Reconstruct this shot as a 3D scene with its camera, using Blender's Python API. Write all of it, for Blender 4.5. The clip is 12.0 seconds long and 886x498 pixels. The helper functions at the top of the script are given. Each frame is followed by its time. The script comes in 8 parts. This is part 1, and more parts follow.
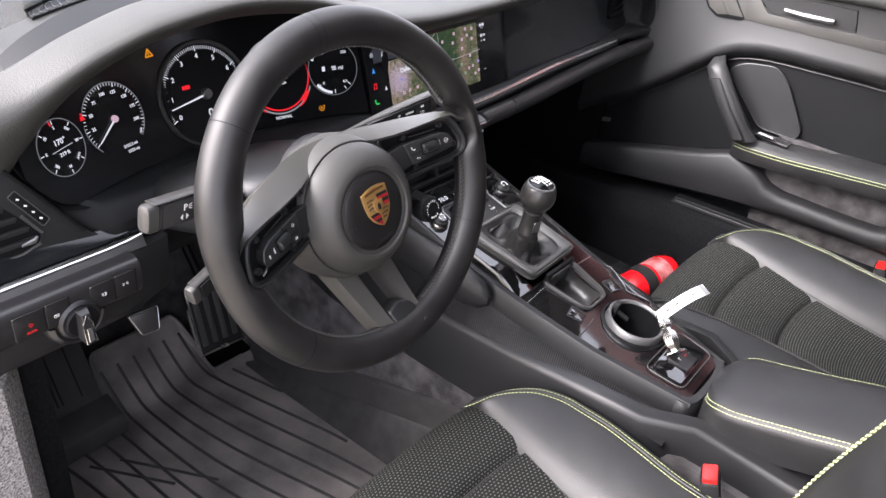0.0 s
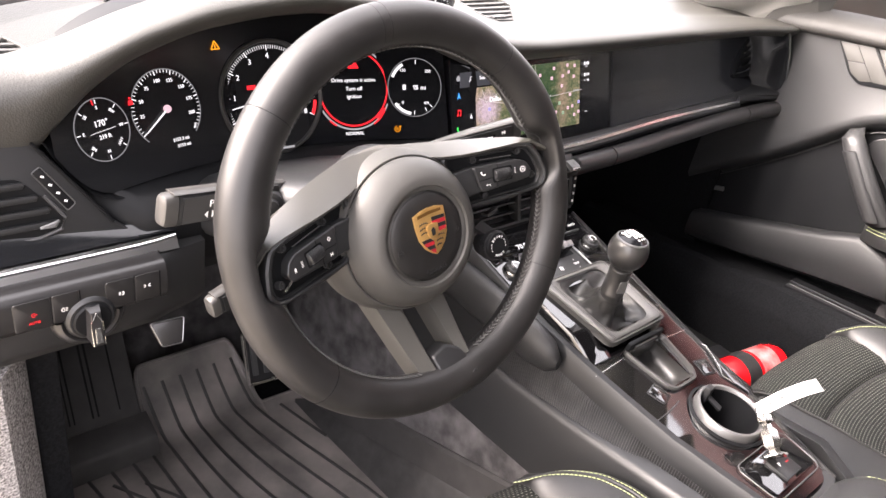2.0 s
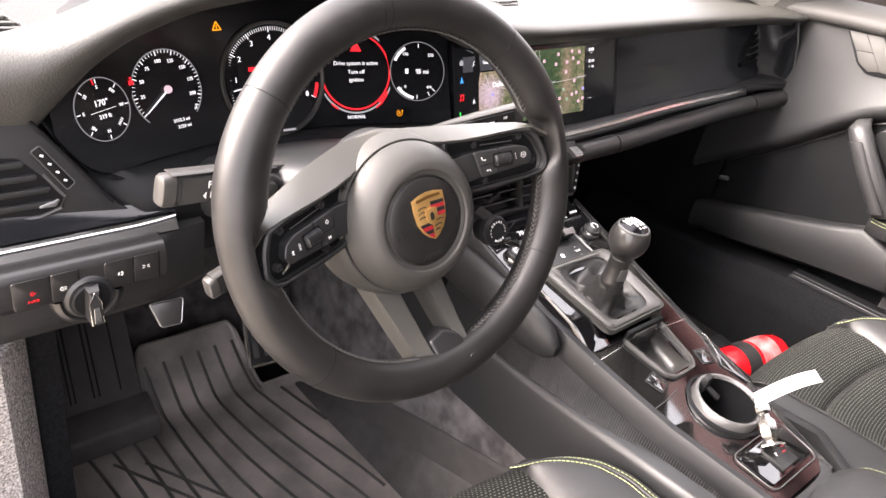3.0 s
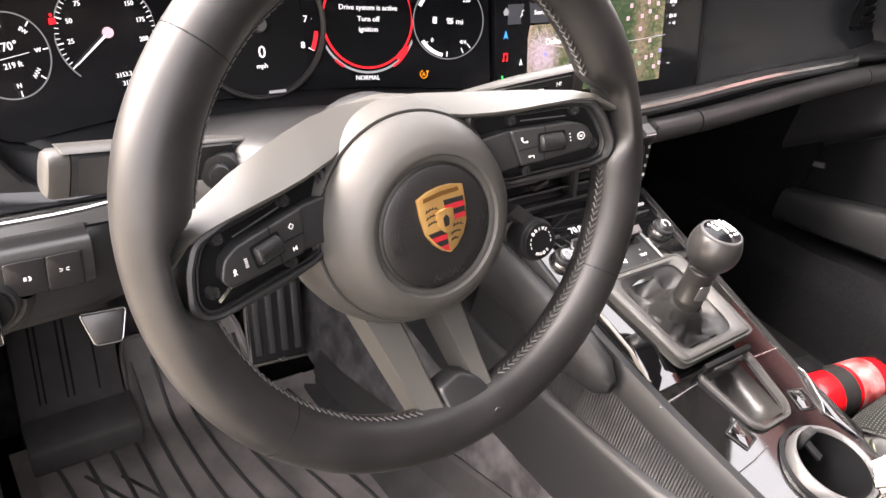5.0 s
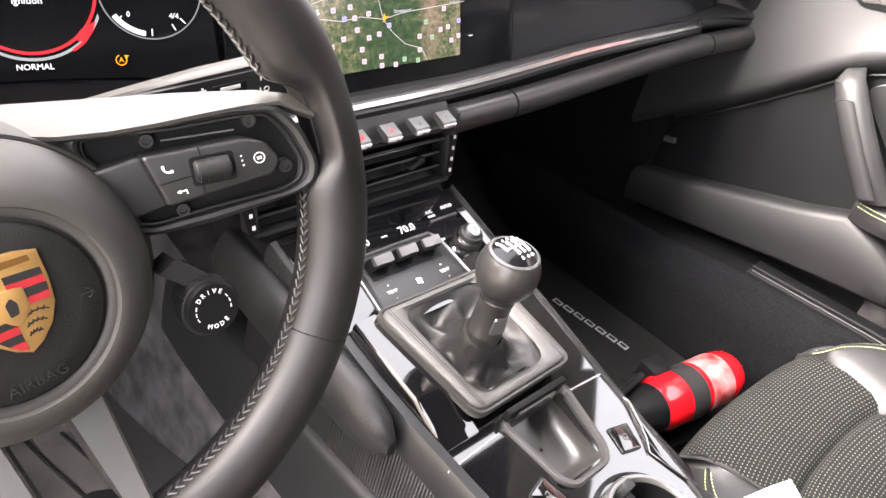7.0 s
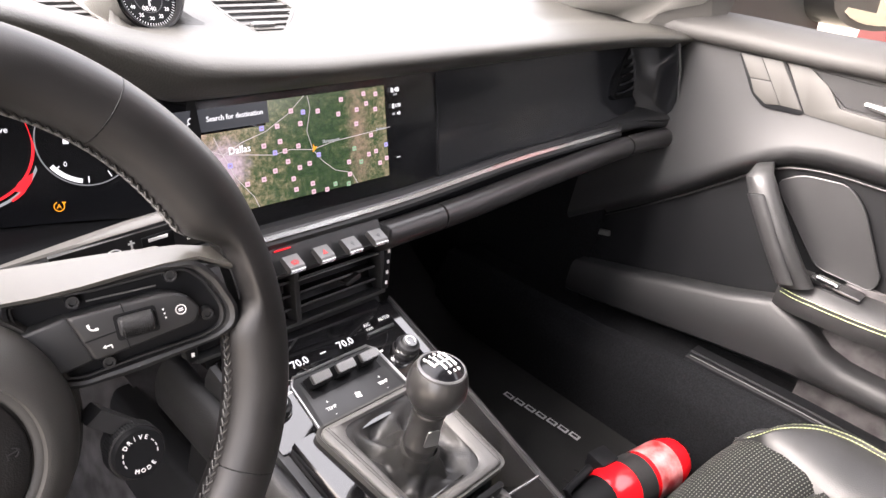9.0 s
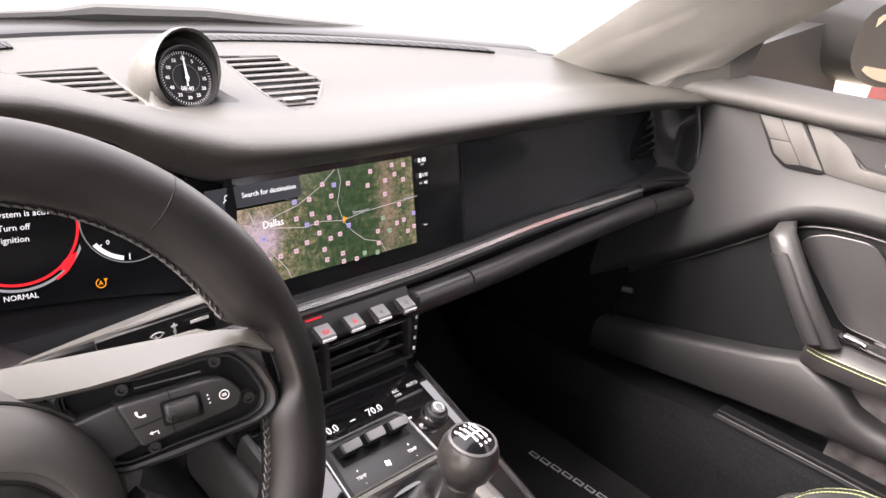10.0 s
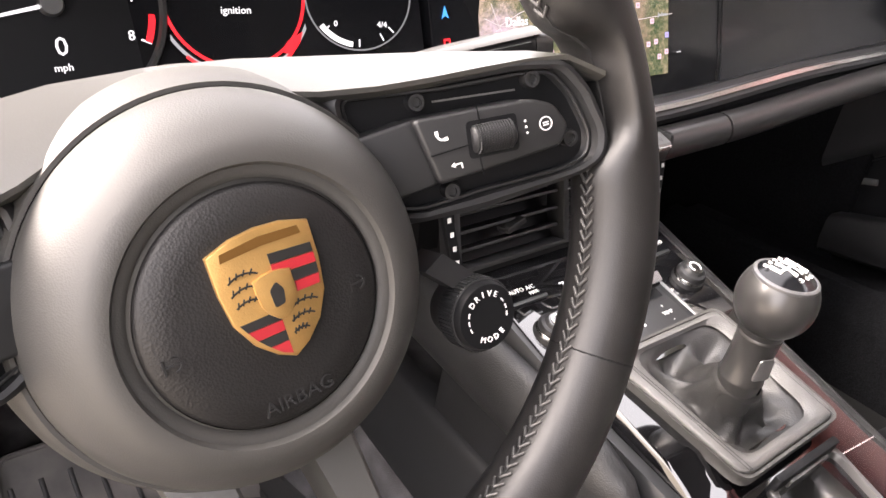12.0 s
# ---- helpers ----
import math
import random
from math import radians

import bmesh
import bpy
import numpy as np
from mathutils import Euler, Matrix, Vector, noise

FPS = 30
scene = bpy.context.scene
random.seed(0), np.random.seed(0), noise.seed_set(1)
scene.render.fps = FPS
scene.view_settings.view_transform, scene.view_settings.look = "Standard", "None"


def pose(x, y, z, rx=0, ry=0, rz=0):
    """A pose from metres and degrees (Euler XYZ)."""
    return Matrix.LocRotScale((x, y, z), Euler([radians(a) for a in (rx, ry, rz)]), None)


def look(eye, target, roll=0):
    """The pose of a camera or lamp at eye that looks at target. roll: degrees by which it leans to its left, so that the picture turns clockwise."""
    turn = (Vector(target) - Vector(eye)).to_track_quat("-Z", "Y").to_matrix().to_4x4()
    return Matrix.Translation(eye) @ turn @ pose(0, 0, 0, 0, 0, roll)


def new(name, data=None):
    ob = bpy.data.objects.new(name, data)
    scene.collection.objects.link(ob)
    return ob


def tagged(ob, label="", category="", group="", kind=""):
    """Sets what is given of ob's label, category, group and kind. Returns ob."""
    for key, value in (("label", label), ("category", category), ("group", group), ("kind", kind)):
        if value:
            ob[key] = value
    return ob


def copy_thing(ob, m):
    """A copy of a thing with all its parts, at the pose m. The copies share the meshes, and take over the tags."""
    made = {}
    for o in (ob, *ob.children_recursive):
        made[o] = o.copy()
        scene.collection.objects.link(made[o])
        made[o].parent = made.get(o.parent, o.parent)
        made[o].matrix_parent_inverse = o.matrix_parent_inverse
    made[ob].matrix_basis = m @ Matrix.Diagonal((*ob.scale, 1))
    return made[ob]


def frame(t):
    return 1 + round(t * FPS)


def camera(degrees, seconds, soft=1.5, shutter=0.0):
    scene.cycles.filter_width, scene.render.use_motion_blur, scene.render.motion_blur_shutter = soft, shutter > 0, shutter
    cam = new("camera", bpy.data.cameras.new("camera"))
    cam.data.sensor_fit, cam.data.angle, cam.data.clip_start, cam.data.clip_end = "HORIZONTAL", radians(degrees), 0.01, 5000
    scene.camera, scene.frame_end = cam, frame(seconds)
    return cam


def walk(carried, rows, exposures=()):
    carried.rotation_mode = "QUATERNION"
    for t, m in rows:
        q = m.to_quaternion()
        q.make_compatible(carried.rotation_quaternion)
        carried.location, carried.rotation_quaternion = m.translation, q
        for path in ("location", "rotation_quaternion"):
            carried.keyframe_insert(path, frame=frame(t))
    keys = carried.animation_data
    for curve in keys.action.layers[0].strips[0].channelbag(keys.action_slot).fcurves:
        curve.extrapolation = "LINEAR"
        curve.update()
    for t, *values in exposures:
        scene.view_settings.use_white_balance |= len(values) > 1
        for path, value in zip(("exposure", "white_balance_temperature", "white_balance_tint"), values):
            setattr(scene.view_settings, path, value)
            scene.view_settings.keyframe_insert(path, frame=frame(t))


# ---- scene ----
cam = camera(60.4, 12.0, shutter=0.0)
PATH = [
    (0, (-0.509, -0.478, 1.023), (0.863, 0.479, -0.073), 8.1),
    (0.5, (-0.437, -0.45, 0.953), (0.841, 0.673, -0.099), 8.9),
    (1, (-0.418, -0.465, 0.943), (0.838, 0.727, -0.056), 9.4),
    (1.5, (-0.42, -0.457, 0.946), (0.83, 0.757, -0.036), 9.6),
    (2, (-0.415, -0.46, 0.945), (0.827, 0.759, -0.042), 10.0),
    (2.5, (-0.415, -0.462, 0.946), (0.82, 0.754, -0.052), 10.3),
    (3, (-0.41, -0.464, 0.944), (0.813, 0.747, -0.075), 10.7),
    (3.5, (-0.406, -0.461, 0.952), (0.79, 0.749, -0.1), 11.0),
    (3.7, (-0.404, -0.462, 0.951), (0.781, 0.751, -0.11), 11.1),
    (5.3, (-0.239, -0.317, 0.865), (0.854, 0.924, -0.259), 11.2),
    (5.5, (-0.227, -0.311, 0.866), (0.883, 0.91, -0.265), 11.7),
    (6, (-0.145, -0.303, 0.876), (1.035, 0.853, -0.252), 12.7),
    (6.5, (-0.076, -0.292, 0.86), (1.148, 0.801, -0.284), 12.8),
    (6.7, (-0.063, -0.293, 0.851), (1.176, 0.763, -0.311), 13.5),
    (8.3, (-0.051, -0.318, 0.885), (1.3, 0.751, -0.13), 11.6),
    (8.5, (-0.048, -0.317, 0.897), (1.315, 0.749, -0.107), 11.6),
    (9, (-0.052, -0.323, 0.898), (1.332, 0.766, -0.05), 11.2),
    (9.5, (-0.058, -0.324, 0.902), (1.33, 0.804, 0.008), 10.5),
    (10, (-0.062, -0.314, 0.921), (1.317, 0.859, 0.071), 9.8),
    (10.5, (-0.066, -0.313, 0.922), (1.278, 0.902, 0.076), 9.3),
    (11, (-0.065, -0.316, 0.923), (1.226, 0.94, 0.055), 8.8),
    (11.5, (-0.086, -0.263, 0.853), (1.111, 1.037, -0.083), 7.6),
    (12, (-0.083, -0.217, 0.758), (1.019, 1.122, -0.237), 6.4),
]
walk(cam, [(t, look(eye, target, roll)) for t, eye, target, roll in PATH], exposures=[(0.0, 2.05, 6150, 18), (0.5, 2.63, 6500, 19), (1.5, 2.85, 6750, 19), (3.7, 2.90, 6750, 19), (5.5, 3.15, 6900, 18), (6.5, 3.27, 6750, 18), (8.5, 3.05, 6600, 18), (10.2, 2.55, 6750, 20), (11.0, 2.55, 6600, 20), (11.5, 3.03, 6350, 17), (12.0, 3.15, 6850, 19)])

# ---- daylight: a bright hazy sky, soft sun ahead of the driver's side ----
world = bpy.data.worlds.new("sky")
scene.world = world
world.use_nodes = True
wn = world.node_tree.nodes
sky = wn.new("ShaderNodeTexSky")
sky.sky_type = "NISHITA"
sky.sun_disc = False
sky.sun_elevation = radians(38)
sky.sun_rotation = radians(-59)
sky.dust_density = 6.0
sky.air_density = 1.0
soft_sky = wn.new("ShaderNodeMix")
soft_sky.data_type = "RGBA"
soft_sky.inputs["Factor"].default_value = 0.6
soft_sky.inputs[7].default_value = (8.2, 8.1, 8.0, 1)
world.node_tree.links.new(sky.outputs[0], soft_sky.inputs[6])
world.node_tree.links.new(soft_sky.outputs[2], wn["Background"].inputs[0])
wn["Background"].inputs[1].default_value = 0.17
sun = new("sun", bpy.data.lights.new("sun", "SUN"))
sun.data.energy, sun.data.angle, sun.data.color = 3.0, radians(50), (1.0, 0.955, 0.9)
sun.matrix_world = look((-6.9, 4.2, 6.1), (0, 0, 0))

# ---- materials ----
def mat(name, color, rough=0.5, metal=0.0, spec=0.5, grain=None, bump=0.0, vary=0.0, vary_scale=6.0, rough_vary=0.0, coat=0.0,
        emit=None, emit_strength=1.0, stain=None, grain_kind="NOISE", sheen=0.0):
    m = bpy.data.materials.new(name)
    m.use_nodes = True
    nt, b = m.node_tree, m.node_tree.nodes["Principled BSDF"]
    b.inputs["Base Color"].default_value = (*color, 1)
    b.inputs["Roughness"].default_value, b.inputs["Metallic"].default_value = rough, metal
    b.inputs["Specular IOR Level"].default_value = spec
    b.inputs["Coat Weight"].default_value = coat
    b.inputs["Coat Roughness"].default_value = 0.04
    b.inputs["Sheen Weight"].default_value = sheen
    if emit:
        b.inputs["Emission Color"].default_value = (*emit, 1)
        b.inputs["Emission Strength"].default_value = emit_strength
    co = nt.nodes.new("ShaderNodeTexCoord")
    if grain:
        if grain_kind == "VORONOI":
            tex = nt.nodes.new("ShaderNodeTexVoronoi")
            tex.feature = "F1"
            tex.inputs["Scale"].default_value = grain
            out = tex.outputs["Distance"]
        else:
            tex = nt.nodes.new("ShaderNodeTexNoise")
            tex.inputs["Scale"].default_value, tex.inputs["Detail"].default_value = grain, 3
            out = tex.outputs["Fac"]
        nt.links.new(co.outputs["Object"], tex.inputs["Vector"])
        bp = nt.nodes.new("ShaderNodeBump")
        bp.inputs["Strength"].default_value, bp.inputs["Distance"].default_value = bump, 0.001
        nt.links.new(out, bp.inputs["Height"])
        nt.links.new(bp.outputs["Normal"], b.inputs["Normal"])
    if vary or rough_vary or stain:
        n2 = nt.nodes.new("ShaderNodeTexNoise")
        n2.inputs["Scale"].default_value, n2.inputs["Detail"].default_value = vary_scale, 6
        nt.links.new(co.outputs["Object"], n2.inputs["Vector"])
        if vary or stain:
            r = nt.nodes.new("ShaderNodeValToRGB")
            lo = [max(0, c * (1 - vary)) for c in color]
            hi = list(stain) if stain else [min(1, c * (1 + vary)) for c in color]
            r.color_ramp.elements[0].position, r.color_ramp.elements[1].position = 0.35, 0.72
            r.color_ramp.elements[0].color, r.color_ramp.elements[1].color = (*lo, 1), (*hi, 1)
            nt.links.new(n2.outputs["Fac"], r.inputs["Fac"])
            nt.links.new(r.outputs["Color"], b.inputs["Base Color"])
        if rough_vary:
            mr = nt.nodes.new("ShaderNodeMapRange")
            mr.inputs["To Min"].default_value, mr.inputs["To Max"].default_value = rough - rough_vary, rough + rough_vary
            nt.links.new(n2.outputs["Fac"], mr.inputs["Value"])
            nt.links.new(mr.outputs["Result"], b.inputs["Roughness"])
    return m


LEATHER = mat("smooth_leather", (0.0132, 0.0135, 0.014), 0.48, spec=0.5, grain=900, bump=0.2, grain_kind="VORONOI", vary=0.2, rough_vary=0.05, vary_scale=20)
PAD = mat("grained_dash_skin", (0.028, 0.0274, 0.0245), 0.5, spec=0.5, grain=620, bump=0.2, grain_kind="VORONOI", vary=0.12, rough_vary=0.04, vary_scale=9)
WHEEL_LEATHER = mat("wheel_leather", (0.0105, 0.0101, 0.0101), 0.45, spec=0.4, grain=1600, bump=0.06, grain_kind="VORONOI", vary=0.3, rough_vary=0.08, vary_scale=30)
SATIN = mat("satin_plastic", (0.0106, 0.011, 0.0117), 0.43, spec=0.5, grain=2500, bump=0.06, rough_vary=0.05, vary_scale=15)
SPOKE = mat("satin_grey_spoke", (0.045, 0.0437, 0.0395), 0.38, spec=0.7, grain=1500, bump=0.05, rough_vary=0.04, vary_scale=25)
HUBCOVER = mat("grained_hub_cover", (0.038, 0.037, 0.0345), 0.54, spec=0.42, grain=1500, bump=0.07, grain_kind="VORONOI", rough_vary=0.04, vary_scale=25)
MATTE = mat("matte_black_plastic", (0.0114, 0.0116, 0.0123), 0.48, spec=0.4, grain=1800, bump=0.12, vary=0.2, vary_scale=12)
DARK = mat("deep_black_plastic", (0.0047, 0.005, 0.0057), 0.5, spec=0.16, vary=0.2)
GLOSS = mat("piano_black", (0.004, 0.004, 0.0045), 0.04, spec=0.8, coat=0.6, rough_vary=0.015, vary_scale=8)
GLASS_BLACK = mat("display_glass", (0.004, 0.0042, 0.005), 0.16, spec=0.32, rough_vary=0.03, vary_scale=5)
SILVER = mat("brushed_silver", (0.62, 0.62, 0.61), 0.22, metal=1.0, rough_vary=0.06, vary_scale=40)
PADDLE = mat("satin_silver_plastic", (0.17, 0.17, 0.168), 0.33, metal=0.85, rough_vary=0.05, vary_scale=40)
KNOB = mat("satin_dark_knob", (0.05, 0.049, 0.048), 0.3, metal=0.6, rough_vary=0.05, vary_scale=30)
CHROME = mat("bright_chrome", (0.75, 0.75, 0.74), 0.12, metal=1.0)
GALV = mat("galvano_grey", (0.3, 0.3, 0.3), 0.3, metal=0.9, rough_vary=0.05, vary_scale=30)
CUPRING = mat("satin_grey_ring", (0.2, 0.2, 0.2), 0.4, metal=0.8, rough_vary=0.05, vary_scale=30)
GUNMETAL = mat("satin_gunmetal", (0.09, 0.09, 0.092), 0.38, metal=0.55, rough_vary=0.05, vary_scale=30)
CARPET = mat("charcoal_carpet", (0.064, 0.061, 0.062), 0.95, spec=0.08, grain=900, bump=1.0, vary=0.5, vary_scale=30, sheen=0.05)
# brown dust on rubber, base tone also raised to stand for doorway light
RUBBER = mat("dusty_doorlit_rubber", (0.11, 0.104, 0.1), 0.48, spec=0.5, grain=900, bump=0.15, vary=0.3, stain=(0.23, 0.205, 0.19), vary_scale=11, rough_vary=0.1)
# speckled grey carpet, its colour lightened to stand for daylight at the doorway
DAYLIT_CARPET = mat("daylit_grey_carpet", (0.3, 0.287, 0.283), 0.95, spec=0.1, grain=700, bump=1.0, vary=0.7, vary_scale=420)
# charcoal carpet with the footwells' shade put into its colour
SHADED_CARPET = mat("shaded_carpet", (0.0064, 0.0067, 0.0076), 0.95, spec=0.08, grain=900, bump=1.0, vary=0.5, vary_scale=350)
RIB_RUBBER = mat("ribbed_rubber", (0.034, 0.033, 0.0325), 0.48, spec=0.5, grain=700, bump=0.15, vary=0.3, vary_scale=40, rough_vary=0.1)
STRIP = mat("bright_trim_silver", (0.75, 0.75, 0.75), 0.2, metal=1.0, rough_vary=0.04, vary_scale=40)
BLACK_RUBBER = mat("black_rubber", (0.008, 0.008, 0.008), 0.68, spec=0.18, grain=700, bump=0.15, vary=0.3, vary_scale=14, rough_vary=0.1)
FLANGE_RUBBER = mat("plain_grey_rubber", (0.034, 0.0325, 0.032), 0.55, spec=0.4, grain=700, bump=0.12, vary=0.2, vary_scale=30, rough_vary=0.08)
PILLAR = mat("grey_pillar_cover", (0.2, 0.195, 0.183), 0.7, spec=0.35, grain=1200, bump=0.12, grain_kind="VORONOI", vary=0.08, rough_vary=0.04, vary_scale=14)
TRIM_BLACK = mat("satin_black_trim", (0.0075, 0.008, 0.0092), 0.17, spec=0.5, rough_vary=0.03, vary_scale=6)
DOOR_SKIN = mat("smooth_door_skin", (0.0152, 0.0158, 0.0166), 0.47, spec=0.5, grain=1500, bump=0.05, grain_kind="VORONOI", vary=0.1, rough_vary=0.03, vary_scale=9)
POCKET = mat("satin_door_pocket", (0.0088, 0.0091, 0.0097), 0.55, spec=0.36, grain=2200, bump=0.05, rough_vary=0.04, vary_scale=10)
SOFT_GAITER = mat("soft_gaiter_leather", (0.017, 0.0168, 0.0162), 0.46, spec=0.5, grain=900, bump=0.2, grain_kind="VORONOI", vary=0.2, rough_vary=0.05, vary_scale=20)
BELT_SKIN = mat("grained_belt_skin", (0.034, 0.0333, 0.032), 0.66, spec=0.4, grain=900, bump=0.12, grain_kind="VORONOI", vary=0.1, rough_vary=0.04, vary_scale=9)
STALK_GREY = mat("satin_stalk_grey", (0.05, 0.049, 0.047), 0.4, metal=0.3, spec=0.5, rough_vary=0.05, vary_scale=30)
TRAY_SATIN = mat("satin_tray", (0.03, 0.0295, 0.0285), 0.33, spec=0.6, rough_vary=0.05, vary_scale=20)
BAR_SATIN = mat("satin_switch_bar", (0.013, 0.0125, 0.0128), 0.3, spec=0.55, grain=2500, bump=0.04, rough_vary=0.04, vary_scale=15)
HUB_DISC = mat("black_hub_disc", (0.0085, 0.0082, 0.0082), 0.5, spec=0.3, grain=1100, bump=0.15, grain_kind="VORONOI", vary=0.2, rough_vary=0.05, vary_scale=25)
STITCH = mat("lime_thread", (0.4, 0.44, 0.22), 0.7, vary=0.2, vary_scale=400)
THREAD = mat("grey_thread", (0.034, 0.033, 0.032), 0.45, vary=0.2, vary_scale=400)
BLACK_THREAD = mat("black_thread", (0.012, 0.012, 0.012), 0.6, vary=0.2, vary_scale=400)
RED = mat("red_plastic", (0.55, 0.012, 0.01), 0.35, rough_vary=0.05, vary_scale=20)
RED_PAINT = mat("red_gloss_paint", (0.62, 0.008, 0.012), 0.16, coat=0.5, vary=0.1, vary_scale=10)
LABEL = mat("scuffed_print", (0.5, 0.03, 0.03), 0.3, vary=0.5, stain=(0.62, 0.3, 0.3), vary_scale=45)
DARK_GOLD = mat("dark_gold", (0.22, 0.11, 0.03), 0.4, metal=0.8, vary=0.1)
GAITER = mat("supple_leather", (0.09, 0.088, 0.084), 0.45, spec=0.6, grain=900, bump=0.25, grain_kind="VORONOI", vary=0.2, rough_vary=0.05, vary_scale=20)
GOLD = mat("gold_enamel", (0.6, 0.36, 0.13), 0.34, metal=0.85, grain=1600, bump=0.14, vary=0.15, vary_scale=60)
CREST_RED = mat("crest_red", (0.27, 0.012, 0.018), 0.3, vary=0.1)
CREST_BLACK = mat("crest_black", (0.01, 0.01, 0.01), 0.3, vary=0.1)
WHITE_PRINT = mat("white_print", (0.7, 0.7, 0.69), 0.5)
PAPER = mat("white_tag", (0.62, 0.61, 0.58), 0.5, vary=0.08, vary_scale=60)
PRINT_GREY = mat("grey_rubber_print", (0.3, 0.3, 0.3), 0.5, vary=0.2, vary_scale=60)
STEEL = mat("worn_steel", (0.5, 0.48, 0.45), 0.25, metal=1.0, rough_vary=0.1, vary_scale=60)
HEADLINER = mat("headliner_cloth", (0.012, 0.012, 0.0125), 0.9, grain=800, bump=0.4, vary=0.1)
CONCRETE = mat("pale_concrete", (0.36, 0.32, 0.25), 0.85, grain=60, bump=0.4, vary=0.12, vary_scale=1.5)
BODY = mat("dark_grey_paint", (0.018, 0.0177, 0.017), 0.35, spec=0.45, rough_vary=0.03)
CLADDING = mat("dark_red_cladding", (0.055, 0.005, 0.0055), 0.6, vary=0.25, vary_scale=0.6)
FACADE = mat("pale_render", (0.5, 0.46, 0.4), 0.8, vary=0.15, vary_scale=0.8)
LIT_WHITE = mat("lit_white", (0.02, 0.02, 0.02), 0.4, emit=(0.95, 0.97, 1.0), emit_strength=0.205)
LIT_GREY = mat("lit_grey", (0.02, 0.02, 0.02), 0.4, emit=(0.55, 0.57, 0.6), emit_strength=0.108)
LIT_DIM = mat("lit_dim_ring", (0.02, 0.02, 0.02), 0.4, emit=(0.5, 0.52, 0.55), emit_strength=0.0648)
LIT_RED = mat("lit_red", (0.03, 0.0, 0.0), 0.4, emit=(1.0, 0.02, 0.03), emit_strength=0.216)
LIT_ORANGE = mat("lit_orange", (0.03, 0.01, 0.0), 0.4, emit=(1.0, 0.36, 0.01), emit_strength=0.216)
LIT_GREEN = mat("lit_green", (0.0, 0.02, 0.0), 0.4, emit=(0.02, 0.8, 0.12), emit_strength=0.194)
LIT_BLUE = mat("lit_blue", (0.0, 0.0, 0.02), 0.4, emit=(0.05, 0.4, 0.95), emit_strength=0.194)
LIT_PINK = mat("lit_pink", (0.02, 0.02, 0.02), 0.4, emit=(0.88, 0.6, 0.68), emit_strength=0.16)
LIT_MAUVE = mat("lit_mauve", (0.02, 0.02, 0.02), 0.4, emit=(0.5, 0.25, 0.34), emit_strength=0.13)
LIT_VIOLET = mat("lit_violet", (0.02, 0.02, 0.02), 0.4, emit=(0.42, 0.4, 0.85), emit_strength=0.17)
LIT_PALE_GREEN = mat("lit_pale_green", (0.02, 0.02, 0.02), 0.4, emit=(0.3, 0.55, 0.32), emit_strength=0.15)
LIT_ROAD = mat("lit_road", (0.02, 0.02, 0.02), 0.4, emit=(0.8, 0.72, 0.72), emit_strength=0.13)
LIT_PANEL = mat("lit_panel", (0.01, 0.01, 0.012), 0.3, emit=(0.02, 0.024, 0.03), emit_strength=0.216)
GLASS = bpy.data.materials.new("clear_glass")
GLASS.use_nodes = True
_g = GLASS.node_tree.nodes["Principled BSDF"]
_g.inputs["Transmission Weight"].default_value, _g.inputs["Roughness"].default_value, _g.inputs["IOR"].default_value = 1.0, 0.0, 1.01
_g.inputs["Base Color"].default_value = (0.93, 0.96, 0.95, 1)
MIRROR = mat("mirror_glass", (0.3, 0.28, 0.25), 0.01, metal=1.0)


def weave_material(name, thread, fleck, size):
    """Woven seat cloth: dark yarn with pale flecks in offset rows, raised yarn bumps."""
    m = mat(name, thread, 0.9, spec=0.15)
    nt, b = m.node_tree, m.node_tree.nodes["Principled BSDF"]
    uv = nt.nodes.new("ShaderNodeTexCoord")
    br = nt.nodes.new("ShaderNodeTexBrick")
    br.offset = 0.5
    br.inputs["Color1"].default_value = br.inputs["Color2"].default_value = (*fleck, 1)
    br.inputs["Mortar"].default_value = (*thread, 1)
    br.inputs["Scale"].default_value = 1.0 / size
    br.inputs["Mortar Size"].default_value = 0.3
    br.inputs["Mortar Smooth"].default_value = 0.2
    br.inputs["Brick Width"].default_value, br.inputs["Row Height"].default_value = 1.0, 0.74
    no = nt.nodes.new("ShaderNodeTexNoise")
    no.inputs["Scale"].default_value, no.inputs["Detail"].default_value = 180, 4
    mix = nt.nodes.new("ShaderNodeMix")
    mix.data_type = "RGBA"
    mix.inputs[6].default_value = (*thread, 1)
    ramp = nt.nodes.new("ShaderNodeValToRGB")
    ramp.color_ramp.elements[0].position, ramp.color_ramp.elements[1].position = 0.16, 0.5
    bump = nt.nodes.new("ShaderNodeBump")
    bump.inputs["Strength"].default_value, bump.inputs["Distance"].default_value = 0.7, 0.0015
    nt.links.new(uv.outputs["UV"], br.inputs["Vector"])
    nt.links.new(uv.outputs["UV"], no.inputs["Vector"])
    nt.links.new(no.outputs["Fac"], ramp.inputs["Fac"])
    nt.links.new(ramp.outputs["Color"], mix.inputs["Factor"])
    nt.links.new(br.outputs["Color"], mix.inputs[7])
    nt.links.new(mix.outputs[2], b.inputs["Base Color"])
    nt.links.new(br.outputs["Color"], bump.inputs["Height"])
    nt.links.new(bump.outputs["Normal"], b.inputs["Normal"])
    return m


CLOTH = weave_material("flecked_seat_cloth", (0.0085, 0.0088, 0.0085), (0.095, 0.098, 0.086), 0.0055)


